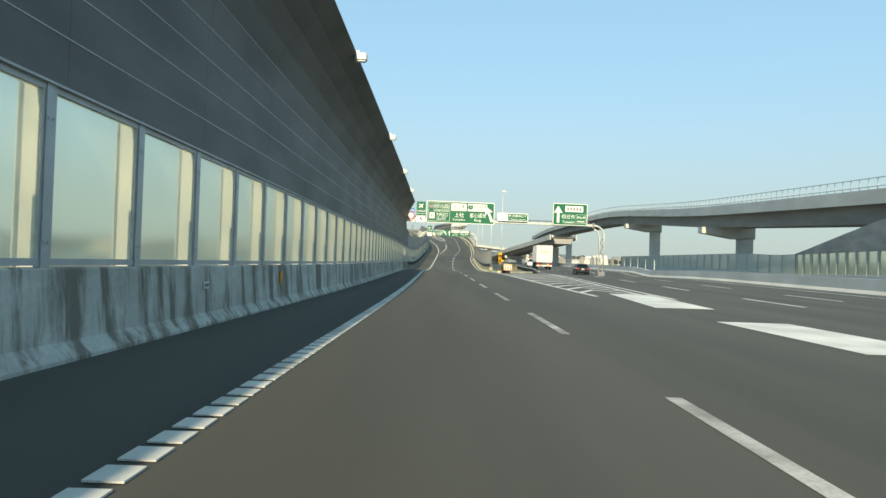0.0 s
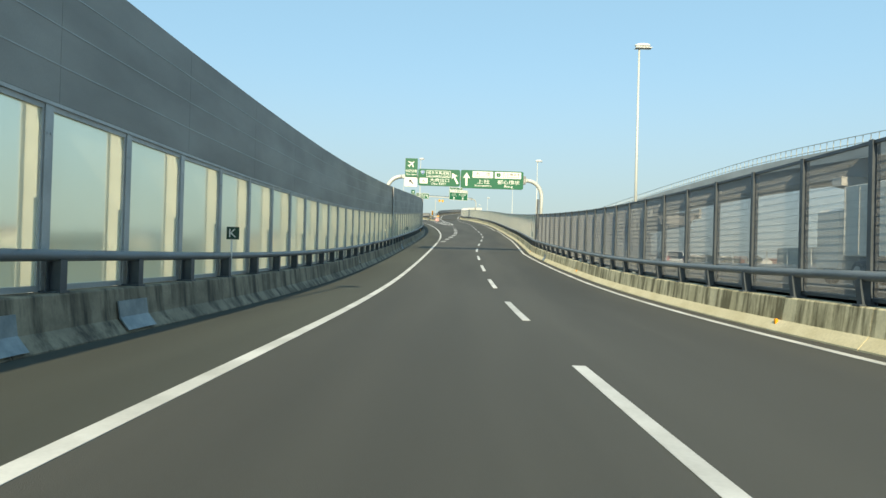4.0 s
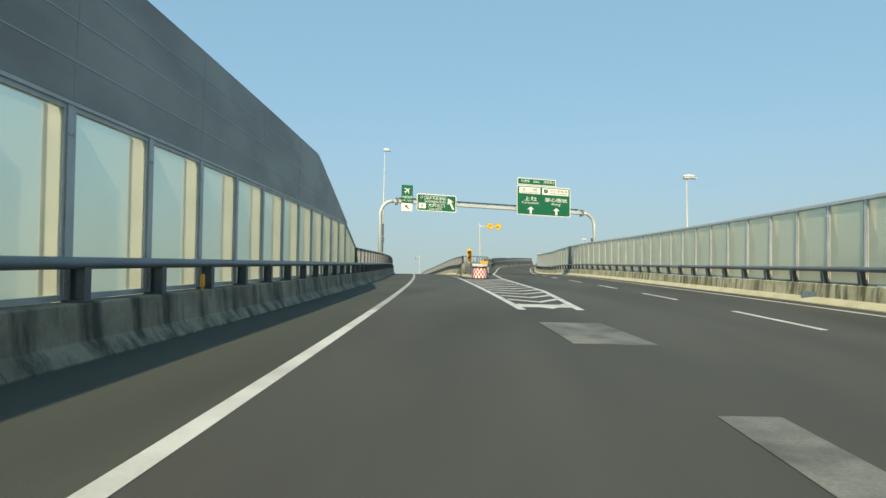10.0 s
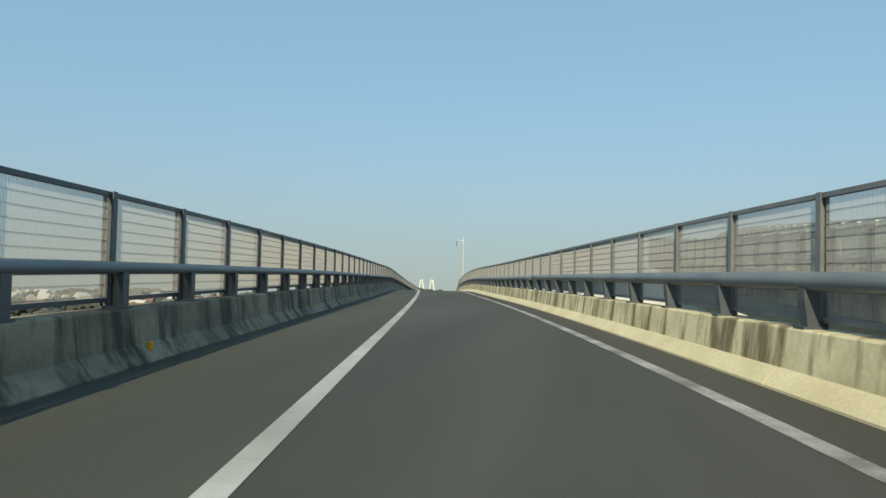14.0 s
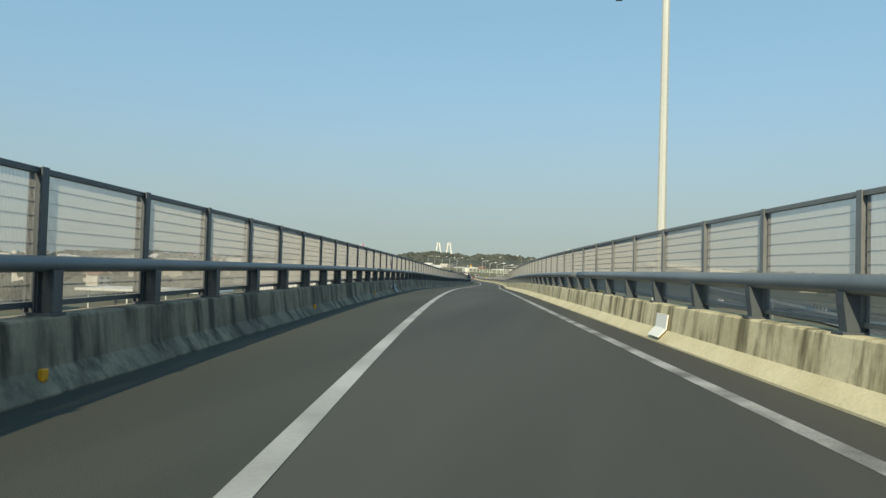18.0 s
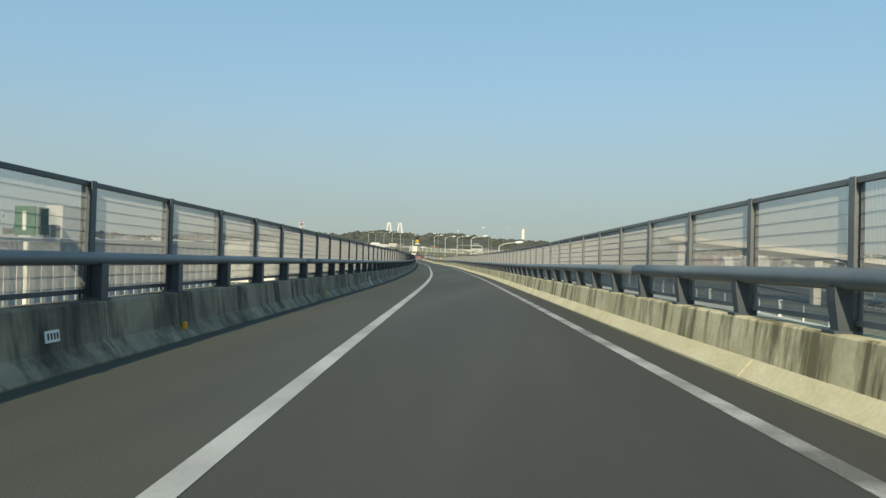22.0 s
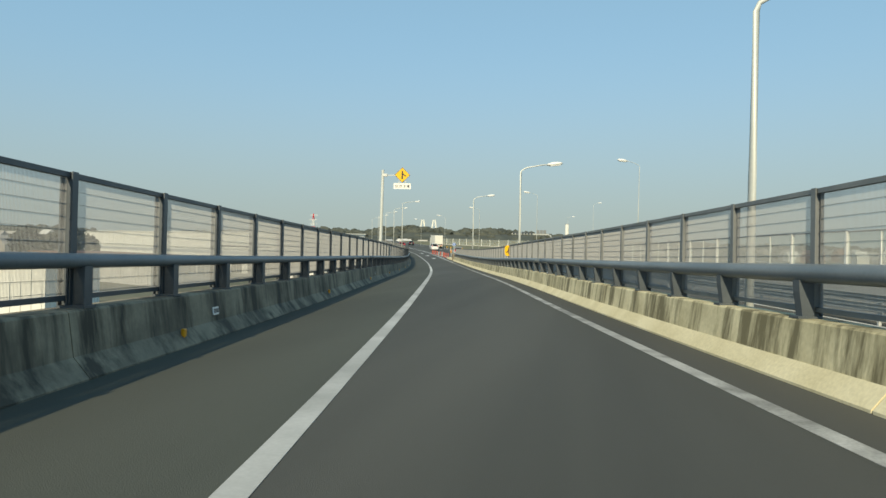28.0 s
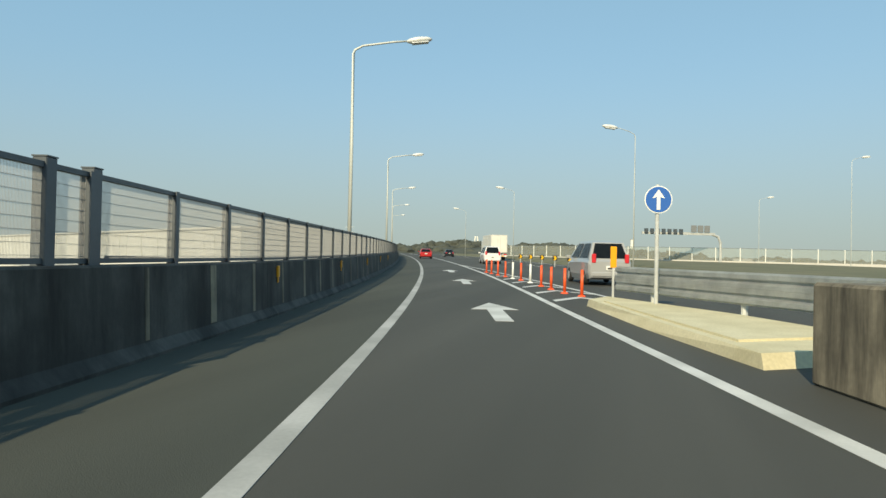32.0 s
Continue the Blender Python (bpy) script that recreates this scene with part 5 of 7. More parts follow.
for k in range(5):
    part("bar", boxes((0.17 + 0.09 * k, -0.463, 0.42, 0.05, 0.004, 0.08)), INK, b)
bm = bmesh.new()
plan = rounded(4.5, 5.55, 0.0, 2.0, 0.32, 6)
lo, hi, top = ([bm.verts.new((5.02 + (x - 5.02) * k, 1.0 + (y - 1.0) * k, z)) for x, y in plan] for k, z in ((1.06, -0.05), (1.0, 1.2), (0.96, 1.24)))
bm.faces.new(top)
for u, v in ((lo, hi), (hi, top)):
    for i in range(len(u)):
        bm.faces.new((u[i], u[(i + 1) % len(u)], v[(i + 1) % len(u)], v[i]))
tagged(put("wall_nose", data("wall_nose", bm, CONC_N), None, RAMP.stand(273.2, 0)), "round-cornered stained concrete nose where the ramps part", "parapet", "", "structure")
signal_box(RAMP.stand(273.9, 5.25, 1.24), "yellow two-lamp warning signal on the concrete nose", 1.15, 0.40, 0.2)
PATCH_PAINT = surface("bare_metal_patch", (0.17, 0.22, 0.24), (0.27, 0.32, 0.335), 0.5, 0.2, (4, 4, 4), 30.0, 0.15)
t = thing("cover_plate", RAMP.stand(274.25, 4.43), "blue-grey sheet-metal plate on the concrete nose", "cover plate", "cover plates")
part("sheet", boxes((0.04, -0.1, 0.56, 0.012, 1.5, 0.52), bevel=0.004), PATCH_PAINT, t)
t = thing("cover_plate", RAMP.stand(275.5, 4.46), "blue-grey sheet-metal plate over the open joint", "cover plate", "cover plates")
part("sheet", boxes((-0.01, 0, 0.50, 0.012, 0.62, 0.36), bevel=0.004), PATCH_PAINT, t)
t = thing("cover_plate", RAMP.stand(277.1, RAMP_R(278)), "white sheet-metal plate bolted to the parapet foot", "cover plate", "cover plates")
part("sheet", boxes((0.10, 0, 0.34, 0.012, 0.62, 0.40), bevel=0.004), SIGN_WHITE, t)
for y in (-0.24, 0.24):
    part("bolt", boxes((0.09, y, 0.42, 0.02, 0.035, 0.035)), SLATE, t)
m = RAMP.stand(266.3, 5.9)
t = thing("marker_board", m, "small amber reflector board on a thin post", "marker", "marker boards")
part("post", tube(bmesh.new(), [(0, 0, 0), (0, 0, 1.15)], 0.03, 8), STEEL, t)
b = part("plate", boxes((0, 0, 1.28, 0.62, 0.04, 0.24), bevel=0.01), SIGN_YELLOW, t)
for x in (-0.22, -0.075, 0.075, 0.22):
    part("reflector", boxes((x, -0.028, 1.28, 0.12, 0.012, 0.16)), REFLECT, b)
# fence frames round the nose
fr = thing("mesh_fence", RAMP.stand(275.3, 5.0, 0.6), "steel fence frames closing the gap between the ramps", "fence", "ramp fences")
CORNERS = [(275.3, 4.80), (275.5, 6.2), (277.8, 7.5), (284.0, 8.1), (290.2, 9.3)]
for (s, o), (s2, o2) in zip(CORNERS, CORNERS[1:]):
    m0, d = between(RAMP, s, s2, o, o2)
    for z in (1.92, 1.35, 0.8):
        part("bar", boxes((0, d / 2, z, 0.05, d, 0.05)), SUNLIT_SLATE, fr, m=m0)
    for k in range(4):
        part("post", boxes((0, d * k / 4, 1.06, 0.08 if k == 0 else 0.04, 0.08 if k == 0 else 0.04, 1.76)), SUNLIT_SLATE, fr, m=m0)
    part("wire_mesh", boxes(*[(0.004, d / 2, 0.85 + 0.11 * k, 0.004, d, 0.004) for k in range(11)], *[(0.004, d * (k + 0.5) / 30, 1.36, 0.003, 0.003, 1.10) for k in range(40)]), WIRE, fr, m=m0)


# ---- signs on poles ----
def diamond_sign(t, x, z, half, picture, y=-0.05):
    b = plate("plate", [(x - half, z), (x, z - half), (x + half, z), (x, z + half)], y + 0.02, INK, t, 0.03)
    plate("face", [(x - half * 0.94, z), (x, z - half * 0.94), (x + half * 0.94, z), (x, z + half * 0.94)], y, SIGN_YELLOW, b)
    for outline in picture:
        plate("symbol", [(x + p * half, z + q * half) for p, q in outline], y - 0.006, INK, b)
    return b


BEND = [[(-0.38, -0.45), (-0.2, -0.45), (-0.16, -0.1), (0.02, 0.1), (0.18, 0.13), (0.18, 0.0), (0.48, 0.2), (0.18, 0.42), (0.18, 0.3), (-0.05, 0.27), (-0.3, 0.05)]]
STEEP = [[(-0.5, -0.05), (0.5, -0.3), (-0.5, -0.3)], [(-0.25, 0.0), (0.2, -0.12), (0.25, 0.02), (-0.2, 0.14)]]
MERGE = [[(-0.10, -0.52), (0.08, -0.52), (0.08, 0.55), (-0.10, 0.55)], [(0.04, 0.06), (0.42, -0.22), (0.48, -0.10), (0.08, 0.22)]]
t = thing("warning_sign", RAMP.stand(286.5, 7.62, -0.3, 0, False), "two yellow diamond warning signs on one grey pole", "warning sign", "warning signs")
part("pole", tube(bmesh.new(), [(0.08, 0, 0), (-0.08, 0, 6.3)], [0.10, 0.075], 10), POLE, t)
part("arm", boxes((0.9, -0.02, 5.95, 2.0, 0.05, 0.05), (0.0, 0, 5.95, 0.3, 0.2, 0.16)), STEEL, t)
diamond_sign(t, 1.12, 5.98, 0.46, BEND)
diamond_sign(t, 2.06, 5.95, 0.46, STEEP)
t = thing("camera_mast", RAMP.stand(386, 5.35, -0.2, 0, False), "thin grey mast with a traffic camera on a bracket", "mast")
part("pole", tube(bmesh.new(), [(0, 0, 0), (0, 0, 8.5)], [0.11, 0.08], 10), POLE, t)
part("bracket", boxes((-0.5, 0, 8.05, 1.05, 0.06, 0.06), (-0.12, 0, 8.0, 0.22, 0.2, 0.2)), STEEL, t)
part("camera_body", boxes((-1.0, 0, 7.75, 0.12, 0.16, 0.4), (-1.0, 0, 7.38, 0.16, 0.2, 0.22), bevel=0.02), SLATE, t)
t = thing("warning_sign", RAMP.stand(639.6, -3.2, 0, 0, False), "yellow merging sign with a white plate on a grey pole", "warning sign", "warning signs")
part("pole", tube(bmesh.new(), [(0.12, 0, -0.5), (0.22, 0, 6.35)], [0.11, 0.085], 10), POLE, t)
part("arm", boxes((0.75, -0.01, 6.04, 1.0, 0.05, 0.05), (0.34, 0, 6.04, 0.3, 0.2, 0.16)), STEEL, t)
diamond_sign(t, 1.40, 6.06, 0.47, MERGE)
b = plate("text_plate", [(0.88, 5.22), (1.92, 5.22), (1.92, 5.56), (0.88, 5.56)], 0, SIGN_WHITE, t, 0.03)
lettering(b, "合流注意", 1.40, 5.39, 0.20, -0.02, INK, 0.94)
part("strut", boxes((1.2, 0, 5.62, 0.05, 0.03, 0.2), (1.6, 0, 5.62, 0.05, 0.03, 0.2)), STEEL, t)
t = thing("arrow_sign", RAMP.stand(272, -3.1, 0, 0, False), "small blue arrow plate clamped to a lamp pole", "road sign")
b = part("plate", boxes((0.0, -0.13, 3.25, 0.5, 0.03, 0.42), bevel=0.01), SIGN_BLUE, t)
arrow(b, 0, 3.25, 0.4, -90, SIGN_WHITE, -0.15, 0.6)
part("clamp", boxes((0.0, -0.06, 3.25, 0.12, 0.12, 0.3), (0.05, -0.06, 3.55, 0.3, 0.08, 0.2)), STEEL, t)
t = thing("bend_marker", RAMP.stand(639.3, 4.66, 0.6, 0, False), "yellow rounded marker board with a black merging arrow", "marker", "marker boards")
outline = [(0.19 * math.copysign(abs(math.cos(q)) ** 0.75, math.cos(q)), 1.0 + 0.32 * math.copysign(abs(math.sin(q)) ** 0.75, math.sin(q))) for q in (2 * math.pi * k / 32 for k in range(32))]
b = plate("plate", outline, -0.12, SIGN_YELLOW, t, 0.03)
plate("symbol", [(0.02, 0.80), (0.07, 0.80), (0.07, 1.20), (0.02, 1.20)], -0.14, INK, b)
plate("symbol", [(-0.10, 0.90), (-0.06, 0.85), (0.04, 0.98), (0.04, 1.06)], -0.14, INK, b)
part("post", boxes((0, -0.06, 0.7, 0.05, 0.05, 1.4)), STEEL, t)


# green distance posts, small plates and reflectors
def distance_post(s, o, high, side):
    t = thing("distance_post", RAMP.stand(s, o, 0, 0, False), "small green distance plate on a thin white post", "distance post", "distance posts")
    part("post", tube(bmesh.new(), [(0, 0, -0.2), (0, 0, high - 0.2)], 0.025, 8), SIGN_WHITE, t)
    b = part("plate", boxes((0, -0.03, high, 0.20, 0.02, 0.28), (0.15, 0.0, high, 0.02, 0.16, 0.26)), GREEN, t)
    part("bar", boxes((0, -0.043, high, 0.035, 0.004, 0.18)), SIGN_WHITE, b)


for s, high in ((278, 1.5), (403.7, 1.5), (464.0, 1.4), (663, 1.5), (697, 1.5)):
    distance_post(s, -2.75, high, -1)
REFL = data("reflector", boxes((0, 0, 0, 0.05, 0.08, 0.10), (0.0, 0, -0.08, 0.03, 0.04, 0.08), bevel=0.01), REFLECT)
REFL_TALL = data("reflector", boxes((0, 0, 0, 0.05, 0.10, 0.22), (0.0, 0, -0.16, 0.03, 0.05, 0.1), bevel=0.012), REFLECT)


def reflector(s, o, z, me):
    ob = put("reflector", me, None, RAMP.stand(s, o, z))
    tagged(ob, "small amber reflector fixed to the concrete parapet", "reflector", "parapet reflectors")


for s in np.arange(16.0, 86, 24.9):
    reflector(s, LEFT - 0.12, 0.68, REFL_TALL)
for s in np.arange(144.2, 240, 25.4):
    reflector(s, LEFT - 0.25, 0.76, REFL_TALL)
for s in np.arange(286.6, 704, 10.0):
    reflector(s, LEFT - 0.09, 0.17, REFL)
for s in np.arange(100.7, 360, 20.0):
    reflector(s, RIGHT(s) + 0.1, 0.17 + BANK(s), REFL)
for s in (709, 717, 725, 733, 741):
    reflector(s + 4, LEFT - 0.1, 0.80, REFL_TALL)
PLATE = data("plate", boxes((0, 0, 0, 0.012, 0.22, 0.11)), LAMP_LENS)
PBAR = data("bar", boxes((0.008, 0, 0, 0.004, 0.022, 0.06)), INK)
for k, s in enumerate((11.0, 120.5, 268.0, 309.0, 360.3, 402.2, 443.8, 463.7, 512.0, 556, 607.9, 629.1, 707.7)):
    z = 0.64 if s < 80 else 0.52 if s > 704 else 0.34
    ob = put("number_plate", PLATE, None, RAMP.stand(s, LEFT - (0.13 if z > 0.5 else 0.155), z) @ Matrix.Rotation(radians(0 if z > 0.5 else -7), 4, "Y"))
    tagged(ob, "small white distance plate with dark bars on the parapet", "plate", "distance plates")
    for q in (-0.07, -0.02, 0.03, 0.075):
        put("bar", PBAR, ob, WORLD[ob] @ Matrix.Translation((0, q, 0)))
for k, (s, side) in enumerate(((95, -1), (98, -1), (142, -1), (187, -1), (207, -1), (276, -1), (358.6, -1), (403.3, -1), (487, -1), (668, -1), (132, 1), (230, 1))):
    foot = LEFT if side < 0 else RIGHT(s)
    bm = bmesh.new()
    pr = [(0.012, 0.05), (0.142, 0.21), (0.172, 0.44), (0.152, 0.44), (0.122, 0.22), (-0.008, 0.055)]
    v = [[bm.verts.new((u - 0.018, y, z)) for u, z in pr] for y in (-0.42, 0.42)]
    for i in range(6):
        bm.faces.new((v[0][i], v[0][(i + 1) % 6], v[1][(i + 1) % 6], v[1][i]))
    bm.faces.new(v[0])
    bm.faces.new(v[1])
    ob = put("cover_plate", data("cover_plate", bm, PATCH_PAINT), None, side_pose(RAMP, s, foot, side))
    tagged(ob, "bent sheet-metal cover plate bolted to the parapet foot", "cover plate", "cover plates")
    for y in (-0.33, 0.33):
        put("bolt", data("bolt", boxes((0.15, y, 0.36, 0.03, 0.03, 0.03)), SLATE), ob, WORLD[ob])
bm = bmesh.new()
pr = [(0.012, 0.09), (0.142, 0.225), (0.172, 0.46), (0.152, 0.46), (0.122, 0.235), (-0.008, 0.095)]
v = [[bm.verts.new((u - 0.018, y, z)) for u, z in pr] for y in (-0.3, 0.3)]
for i in range(6):
    bm.faces.new((v[0][i], v[0][(i + 1) % 6], v[1][(i + 1) % 6], v[1][i]))
bm.faces.new(v[0])
bm.faces.new(v[1])
ob = tagged(put("cover_plate", data("cover_plate", bm, SIGN_WHITE), None, side_pose(RAMP, 382.7, RAMP_R(382.7), 1)), "white sheet-metal cover plate bolted over a parapet joint", "cover plate", "cover plates")
for y in (-0.22, 0.22):
    put("bolt", data("bolt", boxes((0.148, y, 0.36, 0.03, 0.04, 0.04)), SLATE), ob, WORLD[ob])
for s, o in ((102.5, -2.45), (148.6, -2.55), (208.5, -2.55)):
    t = thing("k_sign", RAMP.stand(s, o, 0), "small dark green letter sign on a wall post", "road sign", "letter signs")
    b = part("plate", boxes((0.08, -0.02, 1.52, 0.26, 0.02, 0.26)), plain("dark_green_sign", (0.02, 0.07, 0.045), 0.5), t)
    lettering(b, "K", 0.08, 1.52, 0.17, -0.035, SIGN_WHITE)
    part("stem", boxes((0.05, 0, 1.1, 0.03, 0.03, 0.8)), SIGN_WHITE, t)


# ---- under the ramp: girders and piers ----
def pier(line, s, o, low, width, label):
    top = line.at(s, o, low)
    m = line.stand(s, o, 0, 0, False)
    h = top.z + 0.75
    if h < 1.2:
        return
    t = thing("bridge_pier", Matrix.Translation((top.x, top.y, -0.75)) @ m.to_3x3().to_4x4(), label, "bridge pier", "bridge piers")
    part("column", boxes((0, 0, h / 2 - 0.6, width * 0.34, 1.6, h - 1.2 + 0.02), bevel=0.15), CONC_VIADUCT, t)
    part("cap", prism(bmesh.new(), [(-width / 2, h), (width / 2, h), (width / 2, h - 0.6), (width * 0.2, h - 1.3), (-width * 0.2, h - 1.3), (-width / 2, h - 0.6)], 1.9), CONC_VIADUCT, t)


put("girder", sweep("girder", RAMP, 118, 704, lambda s: [(-1.6, -0.36), (3.9, -0.36), (3.2, -1.7), (-0.9, -1.7)], CONC_VIADUCT, 4.0))
put("girder", sweep("girder", RAMP, 118, 284, lambda s: [(4.2, -0.36), (max(RIGHT(s) - 0.5, 5), -0.36), (max(RIGHT(s) - 1.5, 4.8), -1.6), (4.4, -1.6)], CONC_VIADUCT, 4.0))
put("girder", sweep("girder", RAMP, 284.1, 400, lambda s: [(NOSE(s) - 0.5, BANK(s) - 0.36), (RIGHT(s) - 0.5, BANK(s) - 0.36), (RIGHT(s) - 1.5, BANK(s) - 1.6), (NOSE(s) + 0.5, BANK(s) - 1.6)], CONC_VIADUCT, 4.0))
put("embankment", sweep("embankment", RAMP, 704, 985, lambda s: [(-2.5, -0.36), (61.0, -0.36), (76.0, -0.75 - RAMP.at(s).z), (-16.0, -0.75 - RAMP.at(s).z)], GROUND, 8.0))
put("embankment", sweep("embankment", RAMP, 468, 704, lambda s: [(6.0, SIDE(s) - 0.31), (16.5, SIDE(s) - 0.31), (26.0, min(-0.8 - RAMP.at(s).z, SIDE(s) - 0.4)), (5.0, min(-0.8 - RAMP.at(s).z, SIDE(s) - 0.4))], GROUND, 8.0))
for ob in [o for o in scene.objects if o.name.startswith(("girder", "embankment"))]:
    tagged(ob, "pale concrete bridge girder under the ramp" if ob.name[0] == "g" else "grassed road embankment", "girder" if ob.name[0] == "g" else "embankment", "", "structure")
for s in range(140, 470, 36):
    pier(RAMP, s, 1.2, -1.7, 5.0, "pale concrete hammerhead pier under the ramp")
for s in range(476, 700, 36):
    pier(RAMP, s, 0.6, -1.7, 4.0, "pale concrete hammerhead pier under the ramp")
for s in range(230, 400, 36):
    pier(RAMP, s, (RIGHT(s) + (5 if s < 284 else NOSE(s))) / 2 + (1 if s < 284 else 0), -1.6 + (BANK(s) if s > 284 else 0), 7.0, "pale concrete hammerhead pier under the other ramp")
t = thing("expansion_joint", RAMP.stand(284.5, 0.8), "steel expansion joint strip across the ramp", "expansion joint", "expansion joints")
for ds in (-0.16, 0.16):
    part("edge_bar", boxes((0.0, ds, 0.003, 6.0, 0.06, 0.006)), SLATE, t)

# ---- flyover across the expressway ----
def viaduct(pts_, width, label, rail_posts, piers, deep=2.4, wall=None):
    line = smooth_line(pts_)
    end = line.s[-1]
    v = thing("flyover", line.stand(0), label, "flyover", "", "structure")
    w = width / 2
    put("deck", sweep("deck", line, 0, end, [(-w, 0.0), (w, 0.0), (w, -0.45), (-w, -0.45)], ASPHALT, 4.0), v)
    put("girder", sweep("girder", line, 0, end, [(-w * 0.8, -0.46), (w * 0.8, -0.46), (w * 0.62, -deep), (-w * 0.62, -deep)], GIRDER, 4.0), v)
    for side in (-1, 1):
        put("edge_wall", sweep("edge_wall", line, 0, end, [(side * w, -0.7), (side * (w + 0.3), -0.7), (side * (w + 0.3), 0.75), (side * w, 0.75)], wall or CONC_VIADUCT, 4.0), v)
        if rail_posts:
            bm = boxes((0, 0, 1.32, 0.07, 0.09, 1.15))
            me = data("rail_post", bm, POLE)
            if side < 0:
                for s in spans(0.5, end - 0.5, rail_posts):
                    put("rail_post", me, v, line.stand(s, side * (w + 0.15)))
            else:
                bm = bmesh.new()
                for s in spans(0.5, end - 0.5, rail_posts):
                    box(bm, 0, 0, 1.32, 0.07, 0.09, 1.15, line.stand(s, side * (w + 0.15)))
                tagged(put("far_rail_posts", data("far_rail_posts", bm, POLE), v), kind="stuff")
            for z in (1.0, 1.84):
                put("rail_bar", sweep("rail_bar", line, 0, end, [(side * (w + 0.11), z), (side * (w + 0.19), z), (side * (w + 0.19), z + 0.08), (side * (w + 0.11), z + 0.08)], POLE, 4.0), v)
    for s in piers:
        top = line.at(s, 0, -deep)
        h = top.z + 0.75
        m = Matrix.Translation((top.x, top.y, -0.75)) @ line.stand(s, 0, 0, 0, False).to_3x3().to_4x4()
        p = thing("bridge_pier", m, "pale concrete pier with a cantilevered cap", "bridge pier", "bridge piers")
        part("column", boxes((w * 0.5, 0, (h - 1.5) / 2, 2.2, 2.0, h - 1.48), bevel=0.12), CONC_VIADUCT, p)
        part("cap", prism(bmesh.new(), [(-w * 1.15, h), (w * 0.8, h), (w * 0.8, h - 1.9), (w * 0.05, h - 1.9), (-w * 1.15, h - 1.0)], 2.0), CONC_VIADUCT, p)
    return line


fly = [(-60, 49, 5.0), (0, 48.5, 6.6), (40, 48.5, 7.6), (74, 48.5, 8.7), (120, 49.5, 10.5), (151, 50.5, 12.6), (187, 51, 14.8), (230, 51, 15.2), (300, 50, 14.8), (370, 52, 13.5)]
p_ = [RAMP.at(0)] * 0 + [Vector((o - 0.6, s, z)) for s, o, z in fly]
viaduct([tuple(p) for p in p_], 9.0, "grey concrete flyover with white railings over the expressway", 1.5, (62, 121, 174, 228, 345), 2.6)
low_ = [(33.5, 190, 8.0), (32.5, 215, 7.2), (29, 250, 5.6), (25, 320, 3.0), (23, 400, 0.8)]
viaduct(low_, 7.0, "lower concrete ramp coming down beside the expressway", 0, (20, 80, 130), 1.8)
stub = [RAMP.at(644, 67.5), RAMP.at(641, 90), RAMP.at(636, 124), RAMP.at(625, 176)]
viaduct([(p.x, p.y, z) for p, z in zip(stub, (16.8, 15.0, 11.5, 6.0))], 11.0, "unfinished concrete viaduct end on a tall pier", 2.5, (4, 40, 80), 1.9)

# tall wall with dark top on the far side of the expressway
far_wall = thing("noise_wall", MAIN.stand(20, 31), "far grey noise wall with glazed lower bays and a dark sloping top", "noise wall", "", "structure")
put("upper", sweep("upper", MAIN, 0, 146, lambda s: [(31.0, 3.4), (31.0, max(3.45, min(6.6, 3.4 + (146 - s) * 0.16))), (31.25, max(3.45, min(6.6, 3.4 + (146 - s) * 0.16))), (31.25, 3.4)], PANEL, 3.0), far_wall)
put("plinth", sweep("plinth", MAIN, 0, 260, [(30.6, -0.3), (30.6, 0.9), (31.2, 0.9), (31.2, -0.3)], CONC_VIADUCT, 6.0), far_wall)
FARBAY = bay_meshes(4.0, 0.9, 3.4, frosted("grey_panel", (0.74, 0.75, 0.70), 0.3, 0.4))
glazed(far_wall, MAIN, spans(60, 146, 2.0), lambda s: 31.1, bay_meshes(2.0, 0.9, 3.4), h_post(0.9, 3.4), 2.0, flat, 1)
glazed(far_wall, MAIN, spans(146, 258, 4.0), lambda s: 31.1, FARBAY, h_post(0.9, 3.4), 4.0, flat, 1)
f2 = thing("mesh_fence", MAIN.stand(150, 15.2), "long pale fence along the expressway median", "fence", "expressway fences")
MEDPOST = data("post", boxes((0, 0, 1.5, 0.09, 0.09, 1.5)), POLE)
for s in spans(150, 900, 5.0):
    put("post", MEDPOST, f2, MAIN.stand(s, 15.0))
put("top_bar", sweep("top_bar", MAIN, 150, 900, [(14.97, 2.2), (15.03, 2.2), (15.03, 2.26), (14.97, 2.26)], POLE, 6.0), f2)

# ---- the carriageway that joins at the end ----
wall_q = thing("noise_wall", RAMP.stand(440, 15.8, -5.0), "low clear noise fence with white posts beyond the side road", "noise wall", "", "structure")
QP = data("post", boxes((0, 0, 0.5, 0.14, 0.10, 1.0)), SIGN_WHITE)
QTHIN = data("mullion", boxes((0, 0, 0.5, 0.06, 0.05, 1.0)), SIGN_WHITE)
QPANE = data("pane", boxes((0, 2.0, 0.5, 0.012, 3.9, 1.0)), CLEAR)
QCAP = data("top_bar", boxes((0, 2.0, 0.03, 0.07, 4.0, 0.06)), RAIL_PAINT)
QBASE = lambda s: SIDE(s) if s < 704 else 0.0
QLIP = table((470, 0.9), (540, 1.4), (690, 1.4), (712, 0.6), (900, 0.6))
QTOP = table((470, -0.5), (484, -0.2), (497, 0.05), (561, 1.67), (584, 2.14), (625, 2.43), (680, 2.55), (704, 2.3), (725, 1.95), (900, 1.9))
cut = spans(472, 712, 4.0)
